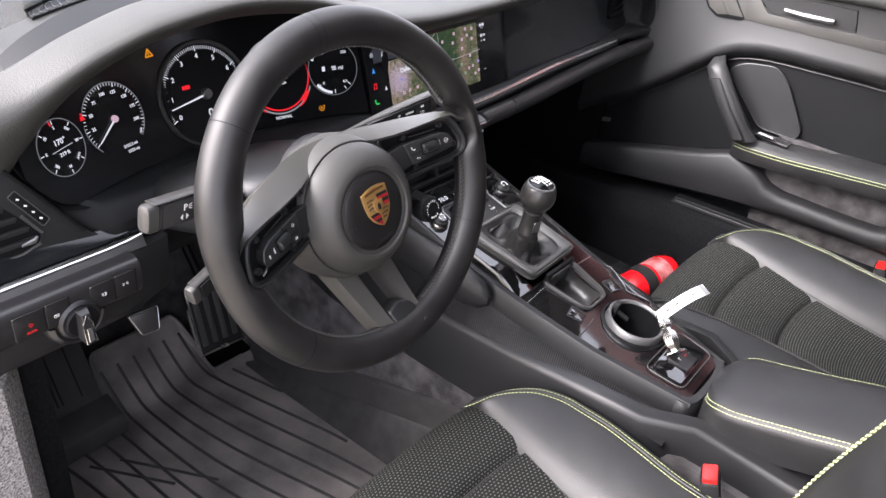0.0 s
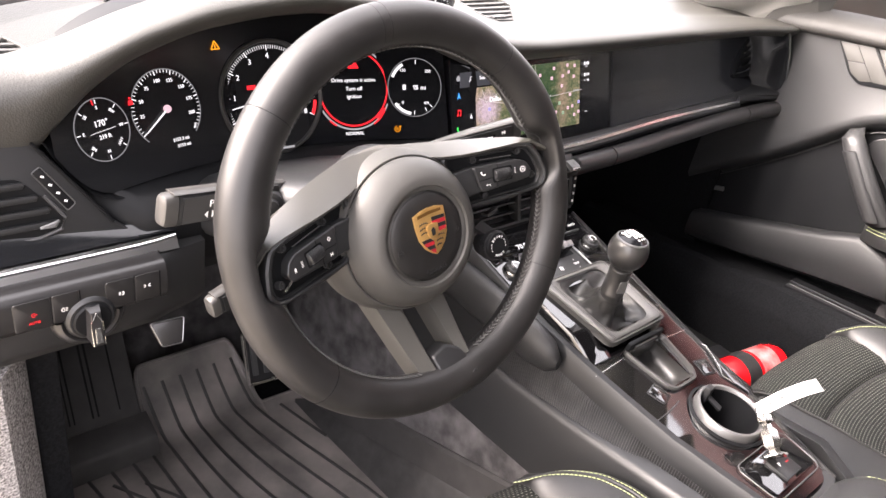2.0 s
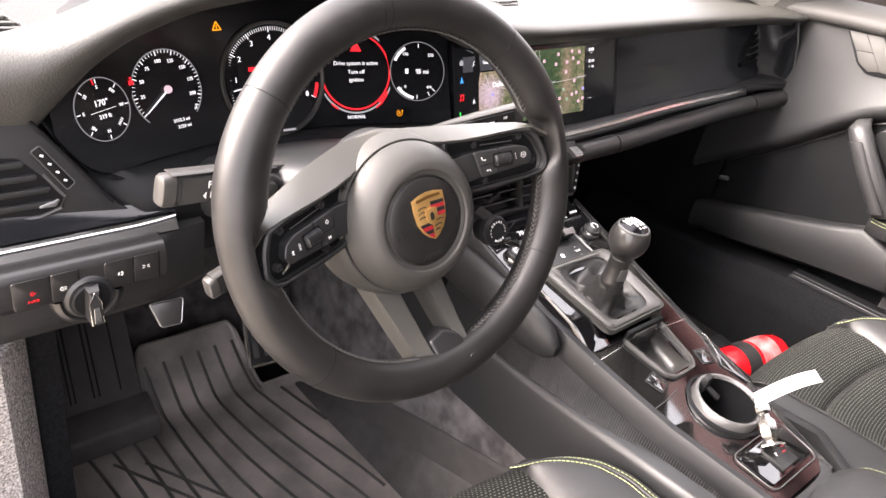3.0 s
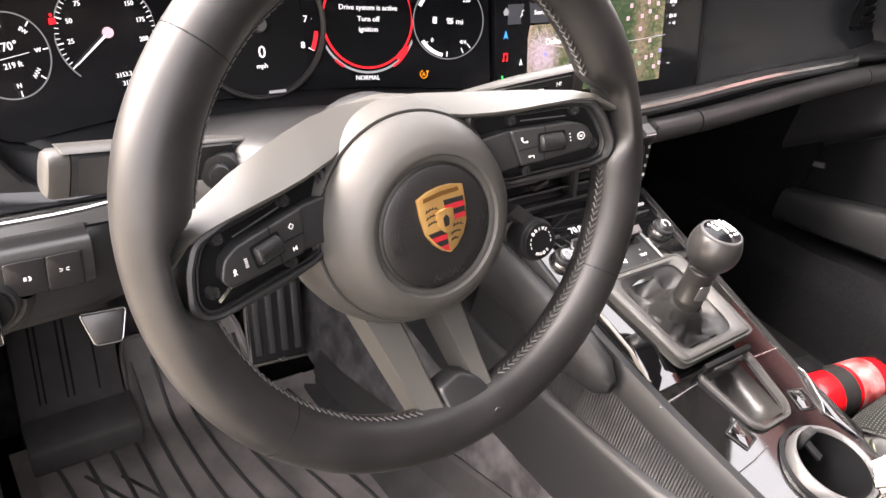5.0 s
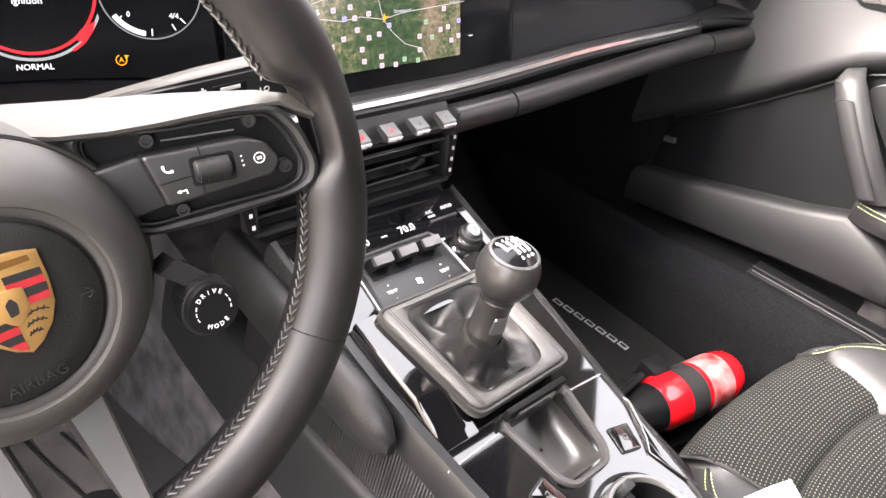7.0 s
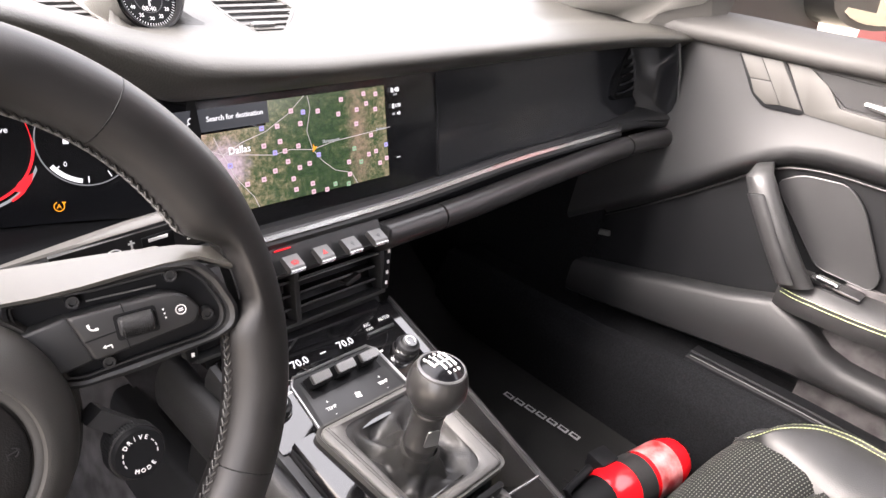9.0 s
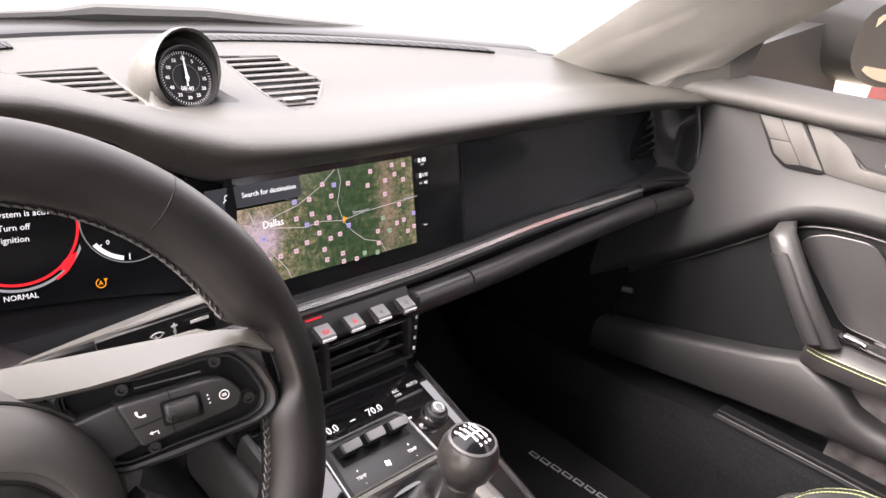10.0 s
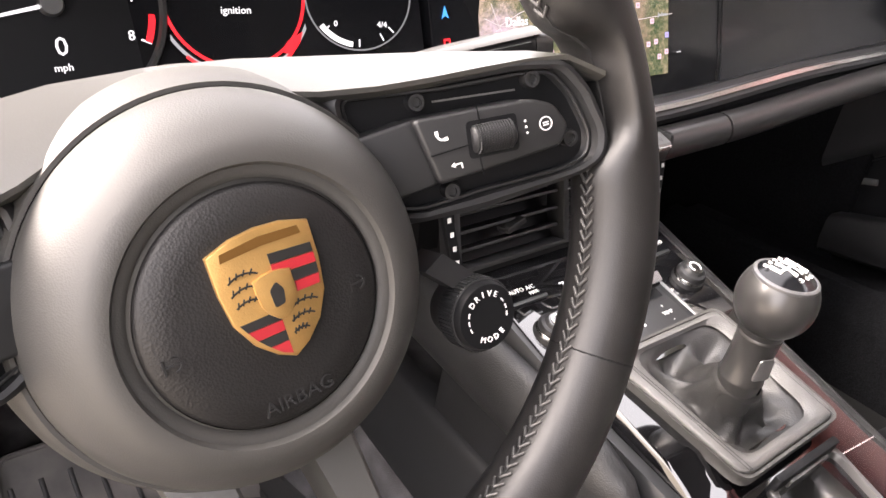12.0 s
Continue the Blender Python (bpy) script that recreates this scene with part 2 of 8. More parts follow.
def satellite_material():
    """The map screen's own picture: green forest, tan river land and pale towns."""
    m = bpy.data.materials.new("satellite_map")
    m.use_nodes = True
    nt, b = m.node_tree, m.node_tree.nodes["Principled BSDF"]
    uv = nt.nodes.new("ShaderNodeTexCoord")
    n1, n2 = nt.nodes.new("ShaderNodeTexNoise"), nt.nodes.new("ShaderNodeTexNoise")
    n1.inputs["Scale"].default_value, n1.inputs["Detail"].default_value, n1.inputs["Roughness"].default_value = 11.0, 12, 0.9
    n2.inputs["Scale"].default_value, n2.inputs["Detail"].default_value, n2.inputs["Roughness"].default_value = 22.0, 8, 0.75
    nt.links.new(uv.outputs["UV"], n1.inputs["Vector"])
    nt.links.new(uv.outputs["UV"], n2.inputs["Vector"])
    sep = nt.nodes.new("ShaderNodeSeparateXYZ")
    nt.links.new(uv.outputs["UV"], sep.inputs[0])
    side = nt.nodes.new("ShaderNodeMath")          # drier land towards both edges
    side.operation = "ABSOLUTE"
    off = nt.nodes.new("ShaderNodeMath")
    off.operation, off.inputs[1].default_value = "SUBTRACT", 1.25
    nt.links.new(sep.outputs[0], off.inputs[0])
    nt.links.new(off.outputs[0], side.inputs[0])
    add = nt.nodes.new("ShaderNodeMath")
    add.operation, add.inputs[2].default_value = "MULTIPLY_ADD", -0.02
    add.inputs[1].default_value = 0.16
    nt.links.new(side.outputs[0], add.inputs[0])
    tot = nt.nodes.new("ShaderNodeMath")
    tot.operation = "ADD"
    nt.links.new(n1.outputs["Fac"], tot.inputs[0])
    nt.links.new(add.outputs[0], tot.inputs[1])
    r = nt.nodes.new("ShaderNodeValToRGB")
    e = r.color_ramp.elements
    e[0].position, e[0].color = 0.38, (0.012, 0.036, 0.016, 1)
    e[1].position, e[1].color = 0.72, (0.4, 0.3, 0.23, 1)
    mid = e.new(0.55)
    mid.color = (0.05, 0.085, 0.036, 1)
    mid = e.new(0.64)
    mid.color = (0.2, 0.18, 0.1, 1)
    nt.links.new(tot.outputs[0], r.inputs["Fac"])
    def blotch(u, v, ru, rv, scale, lo, hi, color, below):
        """Land of another colour round (u, v), broken up by noise."""
        mp = nt.nodes.new("ShaderNodeMapping")
        mp.inputs["Location"].default_value = (-u / ru, -v / rv, 0)
        mp.inputs["Scale"].default_value = (1 / ru, 1 / rv, 0)
        nt.links.new(uv.outputs["UV"], mp.inputs["Vector"])
        gr = nt.nodes.new("ShaderNodeTexGradient")
        gr.gradient_type = "SPHERICAL"
        nt.links.new(mp.outputs[0], gr.inputs[0])
        n3 = nt.nodes.new("ShaderNodeTexNoise")
        n3.inputs["Scale"].default_value, n3.inputs["Detail"].default_value, n3.inputs["Roughness"].default_value = scale, 9, 0.75
        nt.links.new(uv.outputs["UV"], n3.inputs["Vector"])
        pr = nt.nodes.new("ShaderNodeMath")
        pr.operation = "MULTIPLY"
        nt.links.new(gr.outputs["Fac"], pr.inputs[0])
        nt.links.new(n3.outputs["Fac"], pr.inputs[1])
        mr = nt.nodes.new("ShaderNodeMapRange")
        mr.inputs["From Min"].default_value, mr.inputs["From Max"].default_value = lo, hi
        nt.links.new(pr.outputs[0], mr.inputs["Value"])
        mx = nt.nodes.new("ShaderNodeMix")
        mx.data_type = "RGBA"
        mx.inputs[7].default_value = (*color, 1)
        nt.links.new(mr.outputs[0], mx.inputs["Factor"])
        nt.links.new(below, mx.inputs[6])
        return mx.outputs[2]
    land = blotch(1.72, 0.5, 0.34, 1.6, 14.0, 0.26, 0.5, (0.27, 0.2, 0.14), r.outputs["Color"])
    land = blotch(0.2, 0.42, 0.42, 0.4, 16.0, 0.16, 0.4, (0.5, 0.4, 0.46), land)
    mul = nt.nodes.new("ShaderNodeMix")
    mul.data_type, mul.blend_type = "RGBA", "OVERLAY"
    mul.inputs["Factor"].default_value = 0.9
    nt.links.new(land, mul.inputs[6])
    nt.links.new(n2.outputs["Fac"], mul.inputs[7])
    nt.links.new(mul.outputs[2], b.inputs["Emission Color"])
    b.inputs["Emission Strength"].default_value = 0.2
    b.inputs["Base Color"].default_value, b.inputs["Roughness"].default_value = (0.005, 0.005, 0.006, 1), 0.14
    return m


MAP = satellite_material()

# ---- shape helpers ----
def smooth(bm, angle=40):
    for f in bm.faces:
        f.smooth = True
    cut = radians(angle)
    for e in bm.edges:
        if len(e.link_faces) == 2 and e.calc_face_angle(0) > cut:
            e.smooth = False
    return bm


def part(name, bm, material, parent=None, label="", angle=40, at=None):
    """Links a bmesh as one mesh object under a thing or a part; at: its pose in the parent's space."""
    if isinstance(bm, bpy.types.Mesh):
        me = bm
    else:
        smooth(bm, angle)
        me = bpy.data.meshes.new(name)
        bm.to_mesh(me)
        bm.free()
    if not me.materials:
        me.materials.append(material)
    ob = new(name, me)
    if parent:
        ob.parent = parent
    if at is not None:
        ob.matrix_basis = at
    return tagged(ob, label)


def thing(name, label, category, at=None, group="", kind=""):
    ob = new(name)
    ob.empty_display_size = 0.05
    if at is not None:
        ob.matrix_basis = at
    return tagged(ob, label, category, group, kind)


def box(sx, sy, sz, bev=0.0, at=None, seg=2):
    bm = bmesh.new()
    bmesh.ops.create_cube(bm, size=1, matrix=Matrix.Diagonal((sx, sy, sz, 1)))
    if bev:
        bmesh.ops.bevel(bm, geom=bm.edges[:], offset=bev, segments=seg, affect="EDGES", profile=0.6)
    if at is not None:
        bm.transform(at)
    return bm


def merge(*bms):
    out = bmesh.new()
    for b in bms:
        me = bpy.data.meshes.new("tmp")
        b.to_mesh(me)
        out.from_mesh(me)
        bpy.data.meshes.remove(me)
        b.free()
    return out


def prism(poly, lo, hi, bev=0.0, seg=2, at=None):
    """A 2D outline (x, y) given depth from z=lo to z=hi, rim edges rounded."""
    bm = bmesh.new()
    vs = [bm.verts.new((x, y, lo)) for x, y in poly]
    f = bm.faces.new(vs)
    r = bmesh.ops.extrude_face_region(bm, geom=[f])
    top = [v for v in r["geom"] if isinstance(v, bmesh.types.BMVert)]
    bmesh.ops.translate(bm, verts=top, vec=(0, 0, hi - lo))
    bmesh.ops.recalc_face_normals(bm, faces=bm.faces[:])
    if bev:
        edges = [e for e in bm.edges if e.calc_face_angle(0) > radians(50) and all(abs(v.co.z - hi) < 1e-6 for v in e.verts)]
        bmesh.ops.bevel(bm, geom=edges, offset=bev, segments=seg, affect="EDGES", profile=0.5, clamp_overlap=True)
    if at is not None:
        bm.transform(at)
    return bm


def rounded(poly, r, n=4):
    """Rounds the corners of an outline."""
    out, m = [], len(poly)
    for i in range(m):
        p, a, b = Vector(poly[i]), Vector(poly[i - 1]), Vector(poly[(i + 1) % m])
        da, db = (a - p), (b - p)
        k = min(r, da.length * 0.45, db.length * 0.45)
        s, e = p + da.normalized() * k, p + db.normalized() * k
        for j in range(n + 1):
            t = j / n
            out.append(tuple((1 - t) ** 2 * s + 2 * t * (1 - t) * p + t * t * e))
    return out


def loft(rings, closed=True, caps=True, loop=False):
    """A skin over rings of equal length; closed: each ring is a loop; loop: last ring joins the first."""
    bm = bmesh.new()
    rows = [[bm.verts.new(p) for p in ring] for ring in rings]
    n = len(rows[0])
    pairs = list(zip(rows, rows[1:] + ([rows[0]] if loop else []))) if loop else list(zip(rows, rows[1:]))
    for a, b in pairs:
        for i in range(n if closed else n - 1):
            j = (i + 1) % n
            try:
                bm.faces.new((a[i], a[j], b[j], b[i]))
            except ValueError:
                pass
    if caps and closed and not loop:
        bm.faces.new(rows[0][::-1])
        bm.faces.new(rows[-1])
    bmesh.ops.recalc_face_normals(bm, faces=bm.faces[:])
    return bm


def lathe(profile, n=48, at=None, caps=False):
    """Turns (radius, height) pairs round z."""
    bm = bmesh.new()
    rows = []
    for r, h in profile:
        if r < 1e-6:
            rows.append([bm.verts.new((0, 0, h))])
        else:
            rows.append([bm.verts.new((r * math.cos(2 * math.pi * i / n), r * math.sin(2 * math.pi * i / n), h)) for i in range(n)])
    for a, b in zip(rows, rows[1:]):
        for i in range(n):
            j = (i + 1) % n
            if len(a) == 1 and len(b) == 1:
                continue
            if len(a) == 1:
                bm.faces.new((a[0], b[j], b[i]))
            elif len(b) == 1:
                bm.faces.new((a[i], a[j], b[0]))
            else:
                bm.faces.new((a[i], a[j], b[j], b[i]))
    bmesh.ops.recalc_face_normals(bm, faces=bm.faces[:])
    if at is not None:
        bm.transform(at)
    return bm


def tube(points, r, n=8, loop=False, flat=1.0):
    """A round rod along a line of points."""
    pts = [Vector(p) for p in points]
    m = len(pts)
    rings, up = [], Vector((0, 0, 1))
    for i, p in enumerate(pts):
        a, b = pts[i - 1] if (i or loop) else p, pts[(i + 1) % m] if (i < m - 1 or loop) else p
        d = (b - a).normalized()
        s = d.cross(up)
        if s.length < 0.05:
            s = d.cross(Vector((0, 1, 0)))
        s.normalize()
        u = s.cross(d)
        rr = r[i] if isinstance(r, (list, tuple)) else r
        rings.append([p + s * rr * math.cos(2 * math.pi * k / n) + u * rr * flat * math.sin(2 * math.pi * k / n) for k in range(n)])
    return loft(rings, loop=loop)


def stitches(points, length, gap, r, lift=None):
    """Separate small thread stitches laid end to end along a line of points."""
    pts = [Vector(p) for p in points]
    run = [0.0]
    for a, b in zip(pts, pts[1:]):
        run.append(run[-1] + (b - a).length)

    def along(s):
        k = 0
        while k < len(run) - 2 and run[k + 1] < s:
            k += 1
        return pts[k].lerp(pts[k + 1], (s - run[k]) / max(1e-9, run[k + 1] - run[k]))
    bm = bmesh.new()
    s = 0.0
    while s + length <= run[-1]:
        p, q = along(s), along(s + length)
        w = (q - p).normalized()
        side = w.cross(Vector((0.3, 0.2, 1))).normalized()
        up = side.cross(w)
        vs = []
        for c, k in ((p, 0.4), (along(s + length / 2), 1.0), (q, 0.4)):
            vs.append([bm.verts.new(c + (side * math.cos(t) + up * math.sin(t)) * r * k) for t in (0, 1.57, 3.14, 4.71)])
        for x, y in zip(vs, vs[1:]):
            for i in range(4):
                bm.faces.new((x[i], x[(i + 1) % 4], y[(i + 1) % 4], y[i]))
        s += length + gap
    return bm


def flat(poly, z=0.0, at=None):
    """A thin printed mark of an outline."""
    return prism(poly, z, z + 0.0002, at=at)


def arc_band(r0, r1, a0, a1, n=24, z=0.0, h=0.0003):
    """A flat band between two radii, angles in degrees from +x, anticlockwise."""
    bm = bmesh.new()
    rows = []
    for i in range(n + 1):
        t = radians(a0 + (a1 - a0) * i / n)
        rows.append([bm.verts.new((r * math.cos(t), r * math.sin(t), z + hh)) for r, hh in ((r0, 0), (r0, h), (r1, h), (r1, 0))])
    for a, b in zip(rows, rows[1:]):
        for i in range(4):
            bm.faces.new((a[i], a[(i + 1) % 4], b[(i + 1) % 4], b[i]))
    bmesh.ops.recalc_face_normals(bm, faces=bm.faces[:])
    return bm


_texts = {}


def text_mesh(words, size, depth=0.0003, align="CENTER"):
    """The words as a mesh in Blender's own font, centred on the origin."""
    key = (words, size, depth, align)
    if key not in _texts:
        cu = bpy.data.curves.new("words", "FONT")
        cu.body, cu.size, cu.extrude, cu.align_x, cu.align_y = words, size, depth, align, "CENTER"
        cu.resolution_u = 2
        ob = new("words", cu)
        bpy.context.view_layer.update()
        me = bpy.data.meshes.new_from_object(ob.evaluated_get(bpy.context.evaluated_depsgraph_get()))
        bpy.data.objects.remove(ob)
        _texts[key] = me
    return _texts[key].copy()


def words(name, text, size, material, parent, at, depth=0.0003, label=""):
    me = text_mesh(text, size, depth)
    me.materials.clear()
    me.materials.append(material)
    return part(name, me, material, parent, label, at=at)


def lerp(a, b, t):
    return a + (b - a) * t


def interp(x, table):
    """Piecewise-smooth value of x in a table of (x, value)."""
    n = len(table)
    if x <= table[0][0]:
        return table[0][1]
    if x >= table[-1][0]:
        return table[-1][1]
    i = max(k for k in range(n - 1) if table[k][0] <= x)
    rise = [(table[k + 1][1] - table[k][1]) / (table[k + 1][0] - table[k][0]) for k in range(n - 1)]

    def slope(k):
        if k == 0 or k == n - 1:
            return rise[0] if k == 0 else rise[-1]
        a, b = rise[k - 1], rise[k]
        return 0.0 if a * b <= 0 else 2 * a * b / (a + b)
    (x0, v0), (x1, v1) = table[i], table[i + 1]
    h, t = x1 - x0, (x - x0) / (x1 - x0)
    return (v0 * (1 + 2 * t) * (1 - t) ** 2 + h * slope(i) * t * (1 - t) ** 2 + v1 * t * t * (3 - 2 * t) + h * slope(i + 1) * t * t * (t - 1))


def grid_uv(ob, uv):
    """UVs in metres for a mesh, by a function of the vertex."""
    me = ob.data
    lay = me.uv_layers.new(name="UVMap")
    for lp in me.loops:
        lay.data[lp.index].uv = uv(me.vertices[lp.vertex_index].co)
    return ob

# ---- the place outside: forecourt, pale building ----
def ground():
    bm = bmesh.new()
    bmesh.ops.create_grid(bm, x_segments=8, y_segments=8, size=1500)
    bm.transform(pose(0.35, 0, -0.22))
    tagged(part("ground", bm, CONCRETE), "pale sunlit concrete forecourt", "ground", kind="structure")


ground()


def far_building(x, y, w, d, h, turn, skin=FACADE, label="pale flat-roofed building with tall glazing across the forecourt"):
    b = thing("showroom_building", label, "building", pose(x, y, -0.22, 0, 0, turn))
    part("wall", box(w, d, h, 0.05, pose(0, 0, h / 2)), skin, b)
    part("roof", box(w + 0.6, d + 0.6, 0.4, 0.05, pose(0, 0, h + 0.2)), skin, b)
    n = int(w / 2.4)
    for i in range(n):
        win = part("window", box(1.8, 0.1, h * 0.7, 0.01, pose((i + 0.5 - n / 2) * 2.4, -d / 2 - 0.02, h * 0.45)), BODY, b)
        part("mullion", box(0.08, 0.06, h * 0.7, 0.01, pose((i + 0.5 - n / 2) * 2.4, -d / 2 - 0.09, h * 0.45)), FACADE, win)


far_building(10, 38, 46, 10, 5.5, 0)
far_building(4, -30, 40, 8, 5.0, 180)
far_building(11, -3.8, 10.5, 8, 5.9, -90, CLADDING, "dark red clad building with tall glazing beside the car")


# ---- body shell ----
def shell():
    """Floor pan, tunnel, firewall, sills, roof and rear close the cabin; the driver's doorway stays open."""
    tagged(part("floor", box(1.42, 1.75, 0.04, 0.0, pose(0.35, -0.18, -0.03)), SHADED_CARPET), "charcoal carpeted cabin floor", "floor", kind="structure")
    toe = loft([[(x, 0.5, -0.02), (x, 0.62, 0.1), (x, 0.72, 0.3), (x, 0.74, 0.6), (x, 0.78, 0.6), (x, 0.78, -0.05), (x, 0.5, -0.05)] for x in (-0.36, 1.06)])
    tagged(part("wall_front", toe, CARPET), "charcoal carpeted firewall and toe board", "wall", kind="structure")
    prof = [(0.19, -0.02), (0.215, 0.14), (0.225, 0.24), (0.25, 0.3), (0.46, 0.3), (0.485, 0.24), (0.495, 0.14), (0.52, -0.02)]
    tunnel = loft([[(x, y, z + (0.05 if y > 0.4 else 0)) for x, z in prof] for y in (-1.0, -0.4, 0.1, 0.45, 0.73)])
    tagged(part("centre_tunnel", tunnel, CARPET), "charcoal carpeted centre tunnel", "tunnel", kind="structure")
    # passenger sill with its plastic cover
    rise = lambda y: interp(-y, [(-0.45, -0.03), (-0.11, -0.008), (-0.04, 0.004), (0.02, 0.012), (0.19, 0.022), (0.95, 0.04)])
    sill = loft([[(0.945, y, -0.02), (0.93, y, 0.195 + rise(y)), (0.934, y, 0.215 + rise(y)), (0.95, y, 0.246 + rise(y)), (0.965, y, 0.25 + rise(y)), (0.972, y, 0.235 + rise(y)), (1.1, y, 0.235 + rise(y)), (1.1, y, -0.1), (0.96, y, -0.1)] for y in (-0.95, -0.5, -0.2, -0.02, 0.04, 0.11, 0.25, 0.45)])
    tagged(part("sill_passenger", sill, SHADED_CARPET), "carpeted passenger door sill", "sill", kind="structure")
    cover = loft([[(0.967, y, 0.24 + rise(y)), (0.968, y, 0.254 + rise(y)), (0.972, y, 0.257 + rise(y)), (0.984, y, 0.2565 + rise(y)), (0.985, y, 0.259 + rise(y)), (1.01, y, 0.2575 + rise(y)), (1.01, y, 0.24 + rise(y))] for y in (-0.95, -0.5, -0.2, -0.025)])
    tagged(part("trim_sill_line", tube([(0.972, y, 0.2572 + rise(y)) for y in (-0.95, -0.5, -0.2, -0.03)], 0.0008, 6), SATIN), "thin satin line along the sill cover", "trim", kind="structure")
    tagged(part("sill_trim", cover, DARK), "dark satin plastic sill cover", "trim", kind="structure")
    # driver's sill and kick panel carry the doorway's daylight in their colour
    lsill = loft([[(-0.30, y, -0.02), (-0.295, y, 0.14), (-0.31, y, 0.19), (-0.36, y, 0.2), (-0.44, y, 0.18), (-0.46, y, -0.1), (-0.3, y, -0.1)] for y in (-0.95, -0.3, 0.2, 0.5)])
    tagged(part("sill_driver", lsill, DAYLIT_CARPET), "grey carpeted driver door sill", "sill", kind="structure")
    kick = loft([[(-0.256, 0.42, z), (-0.258, 0.34, z), (-0.266, 0.27, z), (-0.286, 0.2, z), (-0.315, 0.165, z), (-0.42, 0.15, z), (-0.42, 0.5, z), (-0.27, 0.5, z)] for z in (0.0, 0.16, 0.3, 0.44)])
    tagged(part("kick_panel", kick, DAYLIT_CARPET), "grey carpeted kick panel by the driver's doorway", "panel", kind="structure")
    roof = loft([[(x, y, 1.21 - 0.1 * ((x - 0.35) / 0.55) ** 4 - (0.0 if y < -0.25 else 0.12 * ((y + 0.25) / 0.2) ** 2) - (0.16 * ((-0.8 - y) / 0.6) ** 2 if y < -0.8 else 0) + h)
                  for x, h in [(-0.25, 0.06), (-0.16, 0.0), (0.0, 0), (0.35, 0), (0.7, 0), (0.86, 0), (0.86, 0.03), (0.7, 0.03), (0.35, 0.03), (0.0, 0.03), (-0.16, 0.03), (-0.25, 0.08)]] for y in (-1.35, -1.1, -0.8, -0.5, -0.25, -0.12, -0.05)])
    tagged(part("ceiling", roof, HEADLINER), "dark cloth headliner", "ceiling", kind="structure")
    for x, nm in ((1.05, "right"), (-0.27, "left")):
        tagged(part("wall_footwell_" + nm, box(0.03, 0.62, 0.68, 0.0, pose(x, 0.52, 0.29)), SHADED_CARPET), "carpeted footwell side", "wall", kind="structure")
    rear = box(1.5, 0.05, 1.1, 0.0, pose(0.35, -1.3, 0.5))
    tagged(part("wall_rear", rear, HEADLINER), "dark cloth rear bulkhead", "wall", kind="structure")
    qp = loft([[(1.03, y, 0.15), (1.03, y, 0.72), (1.0, y, 0.74), (1.02, y, 0.76), (1.1, y, 0.74), (1.1, y, 0.15)] for y in (-1.3, -0.82)])
    ql = loft([[(-0.33, y, 0.15), (-0.33, y, 0.74), (-0.17, y, 1.15), (-0.23, y, 1.15), (-0.42, y, 0.74), (-0.42, y, 0.15)] for y in (-1.33, -0.72)])
    tagged(part("wall_rear_left", ql, HEADLINER), "dark trimmed rear quarter beside the open doorway", "wall", kind="structure")
    tagged(part("wall_rear_quarter", qp, HEADLINER), "dark trimmed rear quarter panel", "wall", kind="structure")


shell()


def pillars():
    """Right windscreen pillar: broad grained cover rising rearwards."""
    base = [((0.915, 0.37, 0.712), (0.99, 0.27, 0.705), (1.02, 0.2, 0.70)), ((0.905, 0.215, 0.845), (0.985, 0.16, 0.79), (1.03, 0.115, 0.79)),
            ((0.89, 0.085, 0.945), (0.965, 0.04, 0.89), (1.01, 0.0, 0.885)), ((0.81, -0.06, 1.02), (0.9, -0.08, 0.99), (0.95, -0.13, 0.98)), ((0.77, -0.14, 1.07), (0.83, -0.18, 1.05), (0.87, -0.25, 1.04))]
    rings = []
    for a, b, c in base:
        rings.append([Vector(a), Vector(a).lerp(Vector(b), 0.5) + Vector((-0.012, -0.012, -0.004)), Vector(b), Vector(b).lerp(Vector(c), 0.5) + Vector((-0.008, -0.006, 0)), Vector(c),
                      Vector(c) + Vector((0.05, 0.04, -0.01)), Vector(a) + Vector((0.06, 0.045, -0.015))])
    tagged(part("pillar_right", loft(rings), PILLAR), "dark grained windscreen pillar trim", "pillar", kind="structure")
    # black corner cover ahead of the passenger window
    tri = loft([[(1.0, 0.215, 0.70), (1.045, 0.13, 0.70), (1.06, 0.112, 0.815), (1.015, 0.155, 0.815)], [(1.03, 0.24, 0.70), (1.075, 0.15, 0.70), (1.085, 0.13, 0.815), (1.04, 0.18, 0.815)]])
    tagged(part("corner_trim", tri, HUBCOVER), "black plastic corner cover at the mirror", "trim", kind="structure")


pillars()


